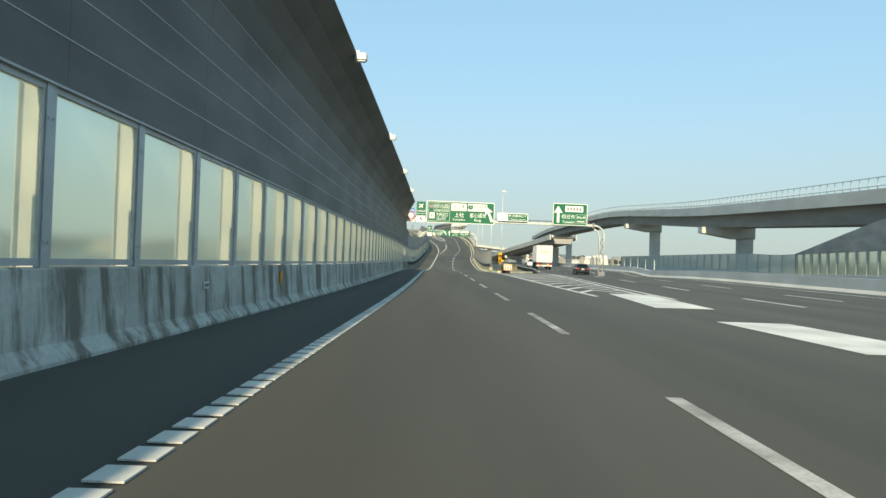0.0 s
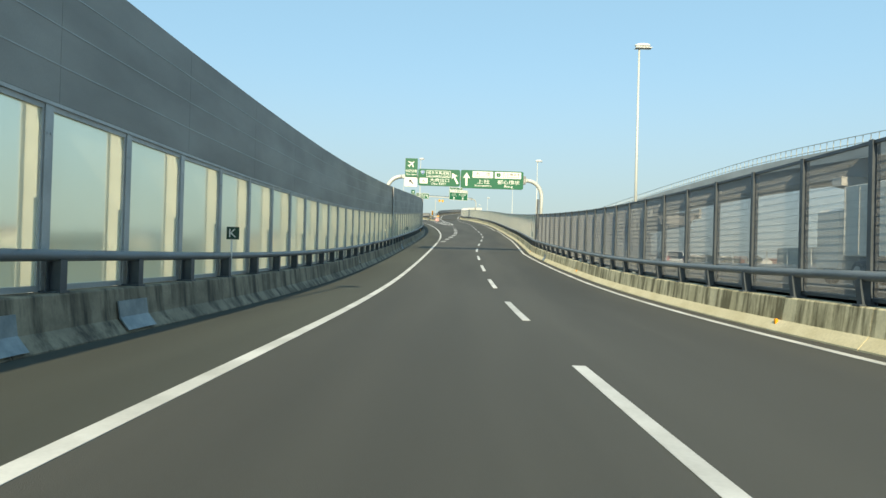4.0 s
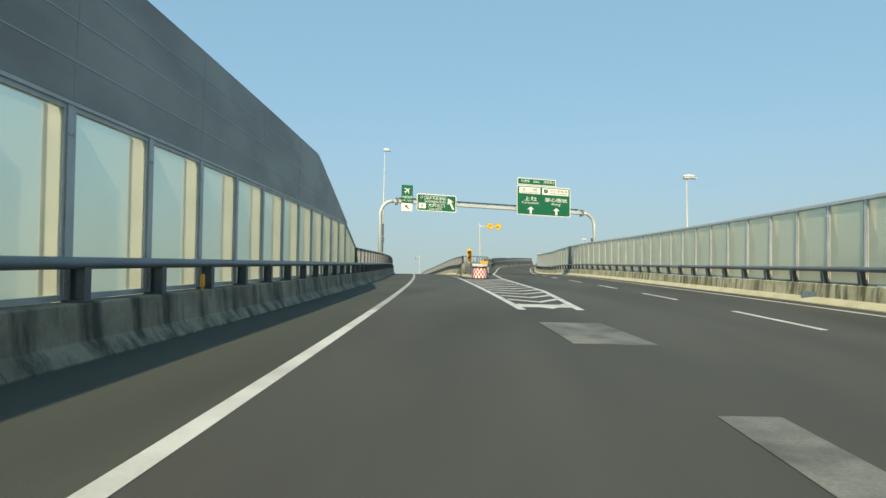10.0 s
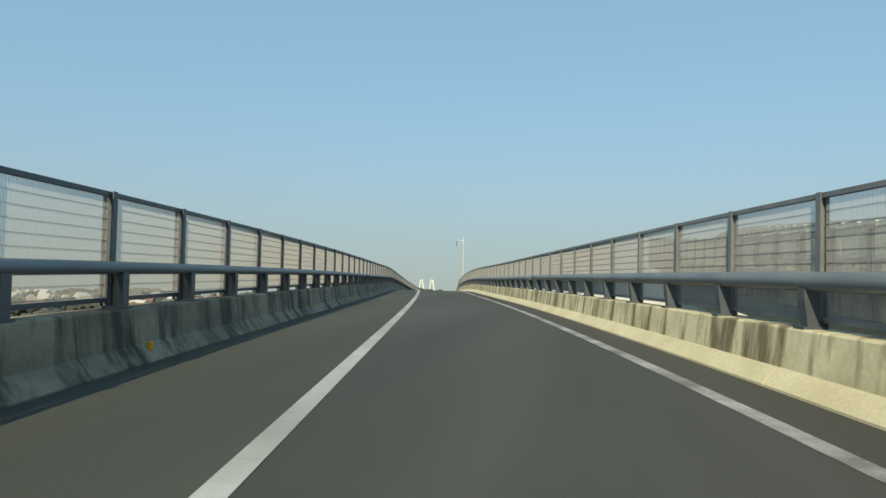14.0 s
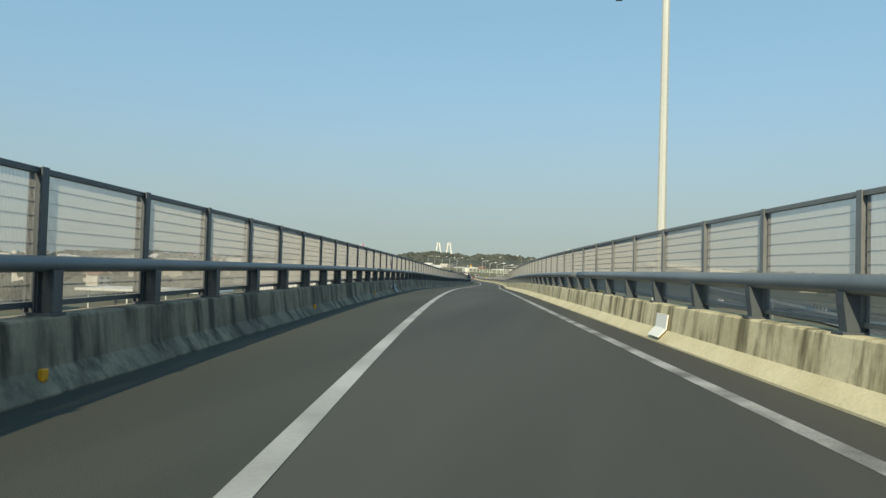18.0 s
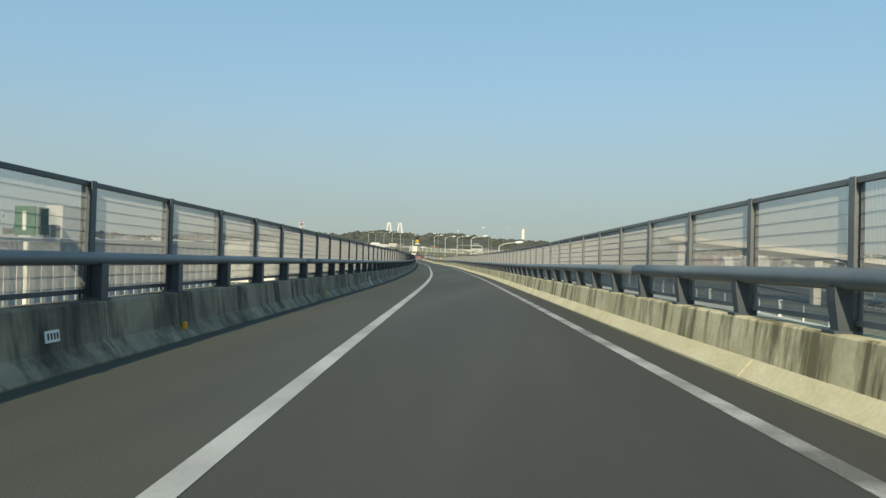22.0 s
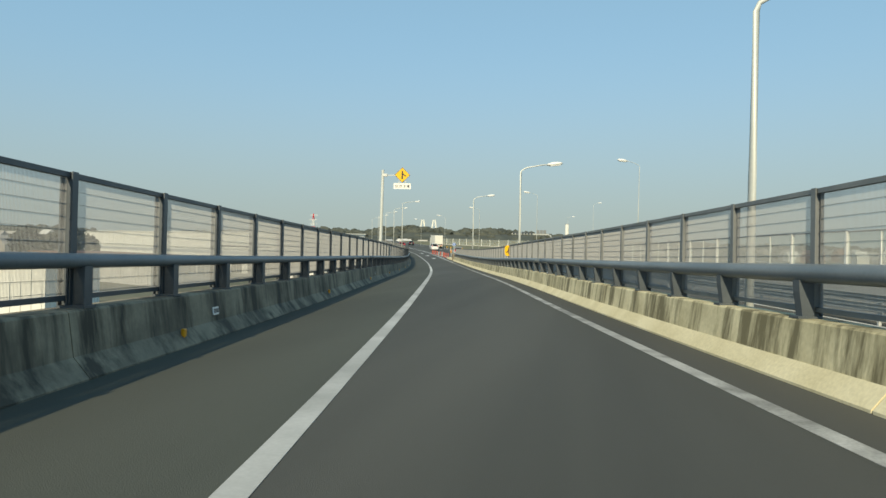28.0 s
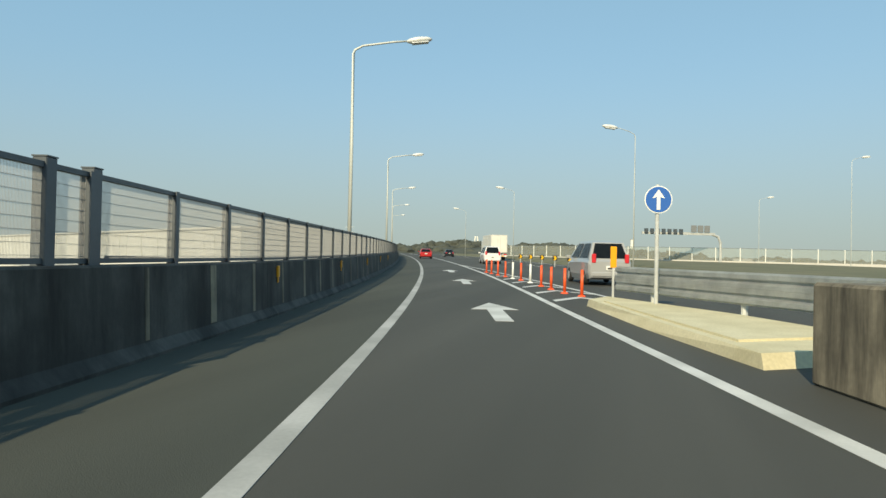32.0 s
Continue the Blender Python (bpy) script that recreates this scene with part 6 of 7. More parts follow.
for a, c in zip(cut, cut[1:]):
    low, high = QBASE(a) + QLIP(a) - 0.05, QTOP(a)
    grow = Matrix.Diagonal((1, 1, high - low, 1))
    put("post", QP, wall_q, RAMP.stand(a, 16.0, low, 0, False) @ grow)
    put("mullion", QTHIN, wall_q, RAMP.stand((a + c) / 2, 16.0, low, 0, False) @ grow)
    m0, d = between(RAMP, a, c, 16.0, 16.0, low)
    put("pane", QPANE, wall_q, m0 @ grow)
    put("top_bar", QCAP, wall_q, between(RAMP, a, c, 16.0, 16.0, high - 0.03)[0])
put("plinth", sweep("plinth", RAMP, 470, 712, lambda s: [(15.6, QBASE(s) - 0.3), (15.75, QBASE(s) + QLIP(s)), (16.2, QBASE(s) + QLIP(s)), (16.2, QBASE(s) - 0.3)], CONC_VIADUCT, 4.0), wall_q)
verge = put("verge", sweep("verge", RAMP, 706, 960, [(15.5, 0.0), (17.5, 0.45), (60.0, 0.30), (60.0, -0.4), (15.5, -0.4)],
                            surface("dry_grass_verge", (0.10, 0.105, 0.055), (0.17, 0.155, 0.09), 0.95, 0, (0.3, 0.3, 0.3), 6.0, 0.35, 0.4), 4.0))
tagged(verge, "low bank of dry brown grass beyond the joining road", "verge", "", "structure")
far_q = thing("noise_wall", RAMP.stand(830, 26, 0.3), "far clear noise fence with pale posts beyond the verge", "noise wall", "", "structure")
line_q = smooth_line([tuple(RAMP.at(s, o, 0.3)) for s, o in ((846, 20), (824, 28), (806, 42), (800, 60), (798, 84))], 4.0)
cut = list(np.arange(0, float(line_q.s[-1]) - 4, 4.0))
for a in cut:
    put("post", QP, far_q, line_q.stand(a, 0, 0, 0, False) @ Matrix.Diagonal((1, 1, 2.4, 1)))
for a, c in zip(cut, cut[1:]):
    m0, d = between(line_q, a, c, 0, 0, 0)
    put("pane", QPANE, far_q, m0 @ Matrix.Diagonal((1, d / 4.0, 2.3, 1)))
    put("top_bar", QCAP, far_q, between(line_q, a, c, 0, 0, 2.3)[0])
put("plinth", sweep("plinth", line_q, 0, cut[-1], [(-0.2, -0.6), (-0.2, 0.25), (0.2, 0.25), (0.2, -0.6)], CONC_VIADUCT, 4.0), far_q)
for (a, c) in ((640, 704), (560, 704)):
    pts_ = [(s, 6.9 if a == 640 else 14.6) for s in np.linspace(a, c, 12)]
    m = RAMP.stand(*pts_[0], SIDE(a), 0, False)
    g = thing("guard_rail", m, "galvanised guard rail along the side road", "guard rail", "guard rails")
    for z in (0.55, 0.85):
        bm = bmesh.new()
        prof = [(0.0, -0.12), (0.05, -0.06), (0.0, 0.0), (0.05, 0.06), (0.0, 0.12)]
        rows_ = [[bm.verts.new(m.inverted() @ RAMP.at(s, o + u, SIDE(s) + z + h)) for u, h in prof] for s, o in pts_]
        for p, q in zip(rows_, rows_[1:]):
            for k in range(4):
                bm.faces.new((p[k], p[k + 1], q[k + 1], q[k]))
        thick_part("beam", bm, STEEL, g, 0.02)
    for s in spans(a, c, 4.0):
        part("post", boxes((0, 0, 0.45, 0.09, 0.09, 0.95)), STEEL, g, m=RAMP.stand(s, pts_[0][1] + 0.1, SIDE(s)))
for o in (10.9,):
    for s0 in np.arange(480.0, 900, 20):
        z = QBASE(s0 + 4)
        ob = put("lane_dash", sweep("lane_dash", RAMP, s0, s0 + 8, lambda s: [(o - 0.07, QBASE(s) + 0.006), (o + 0.07, QBASE(s) + 0.006), (o + 0.07, QBASE(s) + 0.002), (o - 0.07, QBASE(s) + 0.002)], PAINT, 2.0))
        tagged(ob, "white lane dash on asphalt", "road marking", "", "structure")
for s0, s1, o in ((480, 704, 7.3), (480, 704, 14.5), (705, 960, 14.5), (716, 760, 6.0)):
    f = (lambda s: o) if o != 6.0 else (lambda s: 6.0 - (s - 716) * 0.052)
    ob = put("edge_line", sweep("edge_line", RAMP, s0, s1, lambda s: [(f(s) - 0.08, QBASE(s) + 0.006), (f(s) + 0.08, QBASE(s) + 0.006), (f(s) + 0.08, QBASE(s) + 0.002), (f(s) - 0.08, QBASE(s) + 0.002)], PAINT, 3.0))
    tagged(ob, "white edge line on asphalt", "road marking", "", "structure")
hatch(RAMP, 718, 738, lambda s: 3.85, lambda s: 5.9 - (s - 716) * 0.052, 6, 1.5, 0.5)

# nose where the roads meet: block, kerb, rail, flexible posts, round sign
bm = boxes((0.55, 0.6, 0.49, 1.1, 1.2, 0.98), (0.8, -1.0, 0.45, 1.2, 2.2, 0.9), bevel=0.03)
tagged(put("wall_nose", data("wall_nose", bm, CONC_L), None, RAMP.stand(705.5, 4.48)), "square stained concrete block ending the parapet", "parapet", "", "structure")
wedge(RAMP, [(707.6, 4.42), (712, 4.40), (716.6, 4.42), (717.9, 5.2), (713, 6.5), (708.6, 7.0)], 0.17, "yellowish concrete kerb island where the roads meet", CONC_TOE)
guard_rail([(707.4, 7.4), (711.4, 6.85), (714.4, 6.05), (717.4, 5.3)], RAMP, "galvanised guard rail with a flat end plate", 0.80, 2.2, (0.0, -0.27))
t = thing("round_sign", RAMP.stand(714.8, 5.5, 0.25, 0, False), "round blue sign with a white arrow on a grey pole", "road sign")
part("pole", tube(bmesh.new(), [(0, 0.06, -0.2), (0, 0.06, 2.55)], 0.045, 10), STEEL, t)
disc = [(0.30 * math.cos(q), 2.22 + 0.30 * math.sin(q)) for q in (2 * math.pi * k / 28 for k in range(28))]
b = plate("disc", disc, 0.0, SIGN_WHITE, t, 0.02)
plate("face", [(x * 0.93, 2.22 + (z - 2.22) * 0.93) for x, z in disc], -0.014, SIGN_BLUE, b)
arrow(b, 0, 2.22, 0.44, 0, SIGN_WHITE, -0.020, 0.62)


def flex_post(s, o, mat, label):
    t = thing("flexible_post", RAMP.stand(s, o, 0, 0, False), label, "flexible post", "flexible posts")
    part("tube", tube(bmesh.new(), [(0, 0, 0.04), (0, 0, 0.8)], [0.05, 0.045], 10), mat, t, smooth=True)
    part("base", tube(bmesh.new(), [(0, 0, 0), (0, 0, 0.05)], [0.13, 0.09], 10), mat, t)


for k, (s, o) in enumerate(((720.2, 5.0), (721.6, 4.75), (723.6, 4.66), (725.8, 4.66), (728.6, 4.65), (730.8, 4.55), (732.6, 4.4), (734.8, 4.3), (737, 4.15), (739.2, 4.02), (741.5, 3.95))):
    white = k in (4, 6)
    flex_post(s, o, SIGN_WHITE if white else ORANGE, "white flexible lane post" if white else "bright orange flexible lane post")
t = thing("marker_board", RAMP.stand(717.6, 5.25, 0.1), "orange reflector board on a short post", "marker", "marker boards")
part("post", boxes((0, 0, 0.5, 0.05, 0.05, 1.0)), STEEL, t)
part("plate", boxes((0, -0.02, 1.1, 0.16, 0.03, 0.55), bevel=0.01), REFLECT, t)
for k in range(5):
    t = thing("bend_marker", RAMP.stand(757 + k * 4.5, 12.6 - 0.3 * k, 0.0), "small black marker board with a yellow arrow", "marker", "bend markers")
    b = part("plate", boxes((0, -0.02, 0.8, 0.42, 0.03, 0.46)), INK, t)
    plate("chevron", [(-0.14, 0.62), (0.06, 0.62), (0.16, 0.8), (0.06, 0.98), (-0.14, 0.98), (-0.02, 0.8)], -0.04, SIGN_YELLOW, b)
    part("post", boxes((0, 0, 0.35, 0.06, 0.06, 0.7)), STEEL, t)


def lane_arrow(s, o, size=1.0):
    bm = bmesh.new()
    pts_ = [(-0.17, 0), (0.17, 0), (0.17, 2.6), (0.52, 2.6), (0, 4.6), (-0.52, 2.6), (-0.17, 2.6)]
    v = [bm.verts.new(RAMP.at(s + y * size, o + x * size, 0.008)) for x, y in pts_]
    w = [bm.verts.new(c.co - Vector((0, 0, 0.004))) for c in v]
    bm.faces.new(v)
    for i in range(7):
        bm.faces.new((v[i], v[(i + 1) % 7], w[(i + 1) % 7], w[i]))
    tagged(put("lane_arrow", data("lane_arrow", bm, PAINT)), "white lane arrow painted on the road", "road marking", "lane arrows", "structure")


lane_arrow(712.4, 2.02)
lane_arrow(726.5, 1.9)
lane_arrow(740.5, 1.8)
# rumble bars on the left line near the start
bm = bmesh.new()
for s in np.arange(-20, 86, 0.36):
    h = RAMP.stand(s, -0.02, 0.012)
    box(bm, 0, 0, 0, 0.21, 0.25, 0.012, h)
tagged(put("rumble_bars", data("rumble_bars", bm, PAINT)), "raised white ribs along the edge line", "road marking", "", "stuff")


# ---- details on the walls ----
def column(s, o, z0, z1, w, label, mat=FRAME):
    t = thing("wall_column", RAMP.stand(s, o, 0), label, "wall column", "wall columns", "structure")
    part("flange", boxes((0.06, 0, (z0 + z1) / 2, 0.03, w, z1 - z0), (-0.1, 0, (z0 + z1) / 2, 0.3, 0.03, z1 - z0)), mat, t)


column(84.48, -2.60, 0.6, 4.72, 0.10, "dark steel column at the joint of the noise walls", SLATE)
column(137.6, -2.58, 0.6, 4.70, 0.42, "broad steel column of the noise wall")
column(181.55, -2.58, 0.6, 4.70, 0.26, "steel column beside the ladder niche")
column(184.05, -2.58, 0.6, 4.70, 0.26, "steel column beside the ladder niche")
for s_ in (278.85, 280.45):
    t = thing("wall_column", RAMP.stand(s_, off_c(s_) - 0.08, BANK(s_)), "broad grey column at the joint of the pane wall", "wall column", "wall columns", "structure")
    part("flange", boxes((0, 0, 1.80, 0.10, 0.34, 2.50), (0.1, 0, 1.80, 0.2, 0.03, 2.50), bevel=0.004), SUNLIT_SLATE, t)
t = thing("joint_cover", RAMP.stand(279.65, off_c(279.65) - 0.06, BANK(279.65)), "dark sheet-metal strip closing the wall joint", "cover plate", "", "structure")
part("sheet", boxes((0, 0, 1.80, 0.02, 1.28, 2.44), bevel=0.004), PANEL_A, t)
t = thing("wall_ladder", RAMP.stand(182.8, -2.56, 0), "steel escape ladder set into the noise wall", "ladder")
for y in (-0.3, 0.3):
    part("stile", boxes((0, y, 2.65, 0.06, 0.05, 4.1)), FRAME, t)
for k in range(12):
    part("rung", boxes((0, 0, 0.9 + k * 0.33, 0.04, 0.6, 0.035)), STEEL, t)
part("back_panel", boxes((-0.06, 0, 2.65, 0.03, 2.2, 4.06)), PANEL, t)
t = thing("escape_frame", RAMP.stand(75.5, -2.42, 0), "steel stair frame seen through a clear bay", "escape stair")
for y in (-0.55, 0.05):
    part("post", boxes((-0.35, y, 1.7, 0.10, 0.10, 2.6)), SLATE, t)
for k in range(4):
    part("tread", boxes((-0.45, -0.25, 1.15 + k * 0.42, 0.3, 0.7, 0.05)), SLATE, t)
for s in (22, 34, 46, 58):
    t = thing("wall_lamp", RAMP.stand(s - 3.5, -0.98, 6.80), "small grey floodlight on the rim of the wall", "lamp", "wall lamps")
    part("case", boxes((0.10, 0, -0.12, 0.34, 0.22, 0.22), bevel=0.03), POLE, t)
    part("lens", boxes((0.10, 0, -0.24, 0.26, 0.16, 0.02)), LAMP_LENS, t)
    part("bracket", boxes((0.0, 0, -0.02, 0.12, 0.08, 0.14)), STEEL, t)


# ---- vehicles ----
def paint(name, c):
    m = plain(name, c, 0.28)
    m.node_tree.nodes["Principled BSDF"].inputs["Coat Weight"].default_value = 0.6
    return m


def wheel(t, x, y, r, w=0.2):
    bm = bmesh.new()
    side = 1 if x > 0 else -1
    tube(bm, [(x - w / 2, y, r), (x - w / 2 + 0.02, y, r), (x + w / 2 - 0.02, y, r), (x + w / 2, y, r)], [r - 0.04, r, r, r - 0.04], 18)
    ty = part("tyre", bm, RUBBER, t)
    bm = bmesh.new()
    tube(bm, [(x + side * (w / 2 - 0.03), y, r), (x + side * (w / 2 + 0.006), y, r)], [r * 0.66, r * 0.60], 14)
    part("rim", bm, STEEL, ty)


def loft(rows_):
    """Rows of (y, points) with the same number of points, mirrored about x = 0 by the caller."""
    bm = bmesh.new()
    rings = [[bm.verts.new((x, y, z)) for x, z in pts_] for y, pts_ in rows_]
    k = len(rings[0])
    for a, c in zip(rings, rings[1:]):
        for i in range(k):
            bm.faces.new((a[i], a[(i + 1) % k], c[(i + 1) % k], c[i]))
    bm.faces.new(rings[0])
    bm.faces.new(rings[-1])
    return bm


def car(m, label, mat, kind="sedan", name="car"):
    """y runs to the front; the rear bumper stands at y = 0."""
    t = thing(name, m, label, "car", "cars on the road")
    S = {"sedan": dict(L=4.7, w=0.90, belt=0.95, roof=1.45, base=(0.55, 3.75), top=(1.25, 2.75), hood=0.98),
         "van": dict(L=4.75, w=0.90, belt=1.05, roof=1.78, base=(0.12, 4.1), top=(0.45, 2.95), hood=1.08)}[kind]
    L, w, belt = S["L"], S["w"], S["belt"]

    def sec(k, lo, hi):
        return [(-k * 0.92, lo), (-k, lo + 0.22), (-k, hi - 0.14), (-k * 0.93, hi), (k * 0.93, hi), (k, hi - 0.14), (k, lo + 0.22), (k * 0.92, lo)]

    body = [(0.0, sec(w * 0.90, 0.34, belt - 0.08)), (0.12, sec(w * 0.97, 0.28, belt)), (0.9, sec(w, 0.22, belt + 0.02)), (L * 0.55, sec(w, 0.2, belt)),
            (L - 1.15, sec(w * 0.99, 0.22, belt - 0.02)), (L - 0.35, sec(w * 0.93, 0.26, belt - 0.16)), (L, sec(w * 0.78, 0.34, belt - 0.34))]
    part("body", loft(body), mat, t, smooth=False)
    (b0, b1), (t0, t1), zr = S["base"], S["top"], S["roof"]
    bm = bmesh.new()
    wr = w * 0.70
    lo = [bm.verts.new(p) for p in ((-w * 0.92, b0, belt), (w * 0.92, b0, belt), (w * 0.92, b1, belt - 0.02), (-w * 0.92, b1, belt - 0.02))]
    hi = [bm.verts.new(p) for p in ((-wr, t0, zr - 0.03), (wr, t0, zr - 0.03), (wr, t1, zr - 0.02), (-wr, t1, zr - 0.02))]
    mid = [bm.verts.new(p) for p in ((-wr * 0.85, t0 + 0.25, zr + 0.02), (wr * 0.85, t0 + 0.25, zr + 0.02), (wr * 0.85, t1 - 0.25, zr + 0.01), (-wr * 0.85, t1 - 0.25, zr + 0.01))]
    for a, c in ((lo, hi), (hi, mid)):
        for i in range(4):
            bm.faces.new((a[i], a[(i + 1) % 4], c[(i + 1) % 4], c[i]))
    bm.faces.new(mid)
    part("cabin", bm, mat, t)

    def pane(name, corners, shift):
        bm = bmesh.new()
        c = sum((Vector(p) for p in corners), Vector()) / 4
        v = [bm.verts.new(c.lerp(Vector(p), 0.86) + Vector(shift)) for p in corners]
        bm.faces.new(v)
        bmesh.ops.solidify(bm, geom=list(bm.faces), thickness=0.01)
        part(name, bm, DARK_GLASS, t)

    P = lambda v: tuple(v)
    W = w * 0.92
    pane("rear_window", ((-W, b0, belt), (W, b0, belt), (wr, t0, zr - 0.03), (-wr, t0, zr - 0.03)), (0, -0.012, 0.008))
    pane("windscreen", ((-W, b1, belt), (W, b1, belt), (wr, t1, zr - 0.02), (-wr, t1, zr - 0.02)), (0, 0.012, 0.008))
    ym, yt = (b0 + b1) / 2, (t0 + t1) / 2
    for sd in (-1, 1):
        pane("side_window", ((sd * W, b0 + 0.15, belt), (sd * W, ym, belt), (sd * wr, yt, zr - 0.03), (sd * wr, t0 + 0.1, zr - 0.03)), (sd * 0.014, 0, 0.004))
        pane("side_window", ((sd * W, ym, belt), (sd * W, b1 - 0.25, belt), (sd * wr, t1 - 0.05, zr - 0.03), (sd * wr, yt, zr - 0.03)), (sd * 0.014, 0, 0.004))
        hz = belt - 0.16 if kind == "sedan" else belt + 0.05
        part("tail_lamp", boxes((sd * w * 0.74, 0.03, hz, 0.34 if kind == "sedan" else 0.16, 0.12, 0.13 if kind == "sedan" else 0.36), bevel=0.02), SIGN_RED, t)
        part("head_lamp", boxes((sd * w * 0.66, L - 0.10, 0.64, 0.36, 0.16, 0.14), bevel=0.02), LAMP_LENS, t)
        part("mirror", boxes((sd * (w + 0.08), b1 - 0.55, belt + 0.08, 0.2, 0.1, 0.14), bevel=0.02), mat, t)
        for y in (0.85, L - 0.95):
            wheel(t, sd * (w - 0.09), y, 0.32)
    part("bumper", boxes((0, 0.02, 0.46, w * 1.7, 0.12, 0.2), bevel=0.04), mat, t)
    p = part("plate", boxes((0, -0.025 if kind == "sedan" else -0.03, 0.72, 0.34, 0.02, 0.17)), SIGN_WHITE, t)
    part("bar", boxes((0, -0.04, 0.70, 0.24, 0.006, 0.07)), INK, p)
    return t


def lorry(m, label, word):
    t = thing("lorry", m, label, "lorry", "cars on the road")
    white = surface("lorry_white", (0.62, 0.62, 0.56), (0.72, 0.72, 0.66), 0.45, 0, (0.6, 0.6, 0.6), 12.0, 0.06)
    box_ = part("cargo_box", boxes((0, 4.6, 2.45, 2.48, 9.2, 2.65), bevel=0.03), white, t)
    for x in (-0.6, 0.6):
        part("rear_door", boxes((x, -0.015, 2.45, 1.14, 0.03, 2.5), bevel=0.01), white, box_)
        part("lock_bar", boxes((x * 0.35, -0.045, 2.4, 0.03, 0.03, 2.4)), STEEL, box_)
    part("door_rim", boxes((0, -0.02, 3.74, 2.46, 0.04, 0.06), (0, -0.02, 1.16, 2.46, 0.04, 0.06), (-1.21, -0.02, 2.45, 0.06, 0.04, 2.6), (1.21, -0.02, 2.45, 0.06, 0.04, 2.6)), STEEL, box_)
    if word.strip():
        lettering(box_, word, 0, 2.75, 0.34, -0.05, GREY_BACK, 1.75)
    for k in range(9):
        for x in (-1.25, 1.25):
            part("side_rib", boxes((x, 0.7 + k * 1.05, 2.45, 0.02, 0.05, 2.5)), STEEL, box_)
    part("chassis", boxes((0, 5.5, 0.95, 0.9, 11.0, 0.25), (0, 0.5, 0.6, 2.3, 0.1, 0.16)), SLATE, t)
    part("bumper", boxes((0, 0.12, 0.62, 2.35, 0.12, 0.2)), SIGN_WHITE, t)
    for x in (-0.95, 0.95):
        part("tail_lamp", boxes((x, 0.03, 0.86, 0.42, 0.06, 0.16)), SIGN_RED, t)
        part("reflector", boxes((x * 0.6, 0.04, 0.62, 0.5, 0.03, 0.12)), REFLECT, t)
    part("cab", boxes((0, 10.5, 1.75, 2.4, 2.0, 2.5), bevel=0.12), white, t)
    part("windscreen", boxes((0, 11.49, 2.2, 2.1, 0.05, 0.9)), DARK_GLASS, t)
    for y in (1.8, 3.0, 8.2, 10.4):
        for x in (-1.05, 1.05):
            wheel(t, x, y, 0.48, 0.28)
    p = part("plate", boxes((0.5, 0.05, 0.8, 0.4, 0.02, 0.2)), SIGN_WHITE, t)
    part("bar", boxes((0.5, 0.035, 0.79, 0.28, 0.006, 0.08)), INK, p)
    return t


BLACK_CAR, SILVER, WHITE_CAR, RED_CAR = paint("black_paint", (0.012, 0.014, 0.018)), paint("silver_paint", (0.34, 0.35, 0.35)), paint("white_paint", (0.72, 0.73, 0.72)), paint("red_paint", (0.45, 0.02, 0.02))
lorry(MAIN.stand(166, 2.0), "white box lorry with one word on its rear doors", "EXPRESS")
car(MAIN.stand(149, 5.7), "black saloon car on the expressway", BLACK_CAR)
car(MAIN.stand(206, 2.4), "white van far off on the expressway", WHITE_CAR, "van")
car(MAIN.stand(225, 6.2), "white car far off on the expressway", WHITE_CAR)
car(RAMP.stand(727.2, 7.65), "silver people carrier on the joining road", SILVER, "van")
car(RAMP.stand(768, 7.4), "white van on the joining road", WHITE_CAR, "van")
car(RAMP.stand(800, 0.6 + 1.2), "small red car far ahead", RED_CAR)
lorry(RAMP.stand(800, 12.6), "white box lorry far off on the joining road", " ")
car(RAMP.stand(835, 8.2), "dark car far off on the joining road", BLACK_CAR)
for s, o, mat_ in ((80, 4.4, WHITE_CAR), (143, 3.2, BLACK_CAR), (215, 3.5, WHITE_CAR), (262, -3.5, BLACK_CAR), (160, -4.2, SILVER)):
    car(MERGE_LINE.stand(s, o, 0.0), "small car down on the expressway", mat_)


# ---- town and distance ----
def on_ground(x, y, turn=0.0):
    return Matrix.Translation((x, y, -0.75)) @ Matrix.Rotation(radians(turn), 4, "Z")


def spot(s, o):
    p = RAMP.at(s, o)
    return p.x, p.y


WALLS = [surface("render_white", (0.52, 0.51, 0.47), (0.60, 0.59, 0.55), 0.85, 0, (0.5, 0.5, 0.5), 8.0, 0.06, 0, (0.35, 0.65), 0.1),
         surface("render_cream", (0.44, 0.39, 0.30), (0.52, 0.47, 0.38), 0.85, 0, (0.5, 0.5, 0.5), 8.0, 0.06, 0, (0.35, 0.65), 0.1),
         surface("render_grey", (0.30, 0.30, 0.29), (0.38, 0.38, 0.37), 0.85, 0, (0.5, 0.5, 0.5), 8.0, 0.06, 0, (0.35, 0.65), 0.1)]
ROOFS = [surface("tile_grey", (0.10, 0.105, 0.11), (0.15, 0.155, 0.16), 0.7, 0, (1, 1, 1), 6.0, 0.15, 0, (0.35, 0.65), 0.2),
         surface("tile_brown", (0.16, 0.085, 0.055), (0.22, 0.12, 0.08), 0.75, 0, (1, 1, 1), 6.0, 0.15, 0, (0.35, 0.65), 0.2),
         surface("tile_blue", (0.09, 0.12, 0.16), (0.13, 0.16, 0.20), 0.6, 0, (1, 1, 1), 6.0, 0.15, 0, (0.35, 0.65), 0.2)]


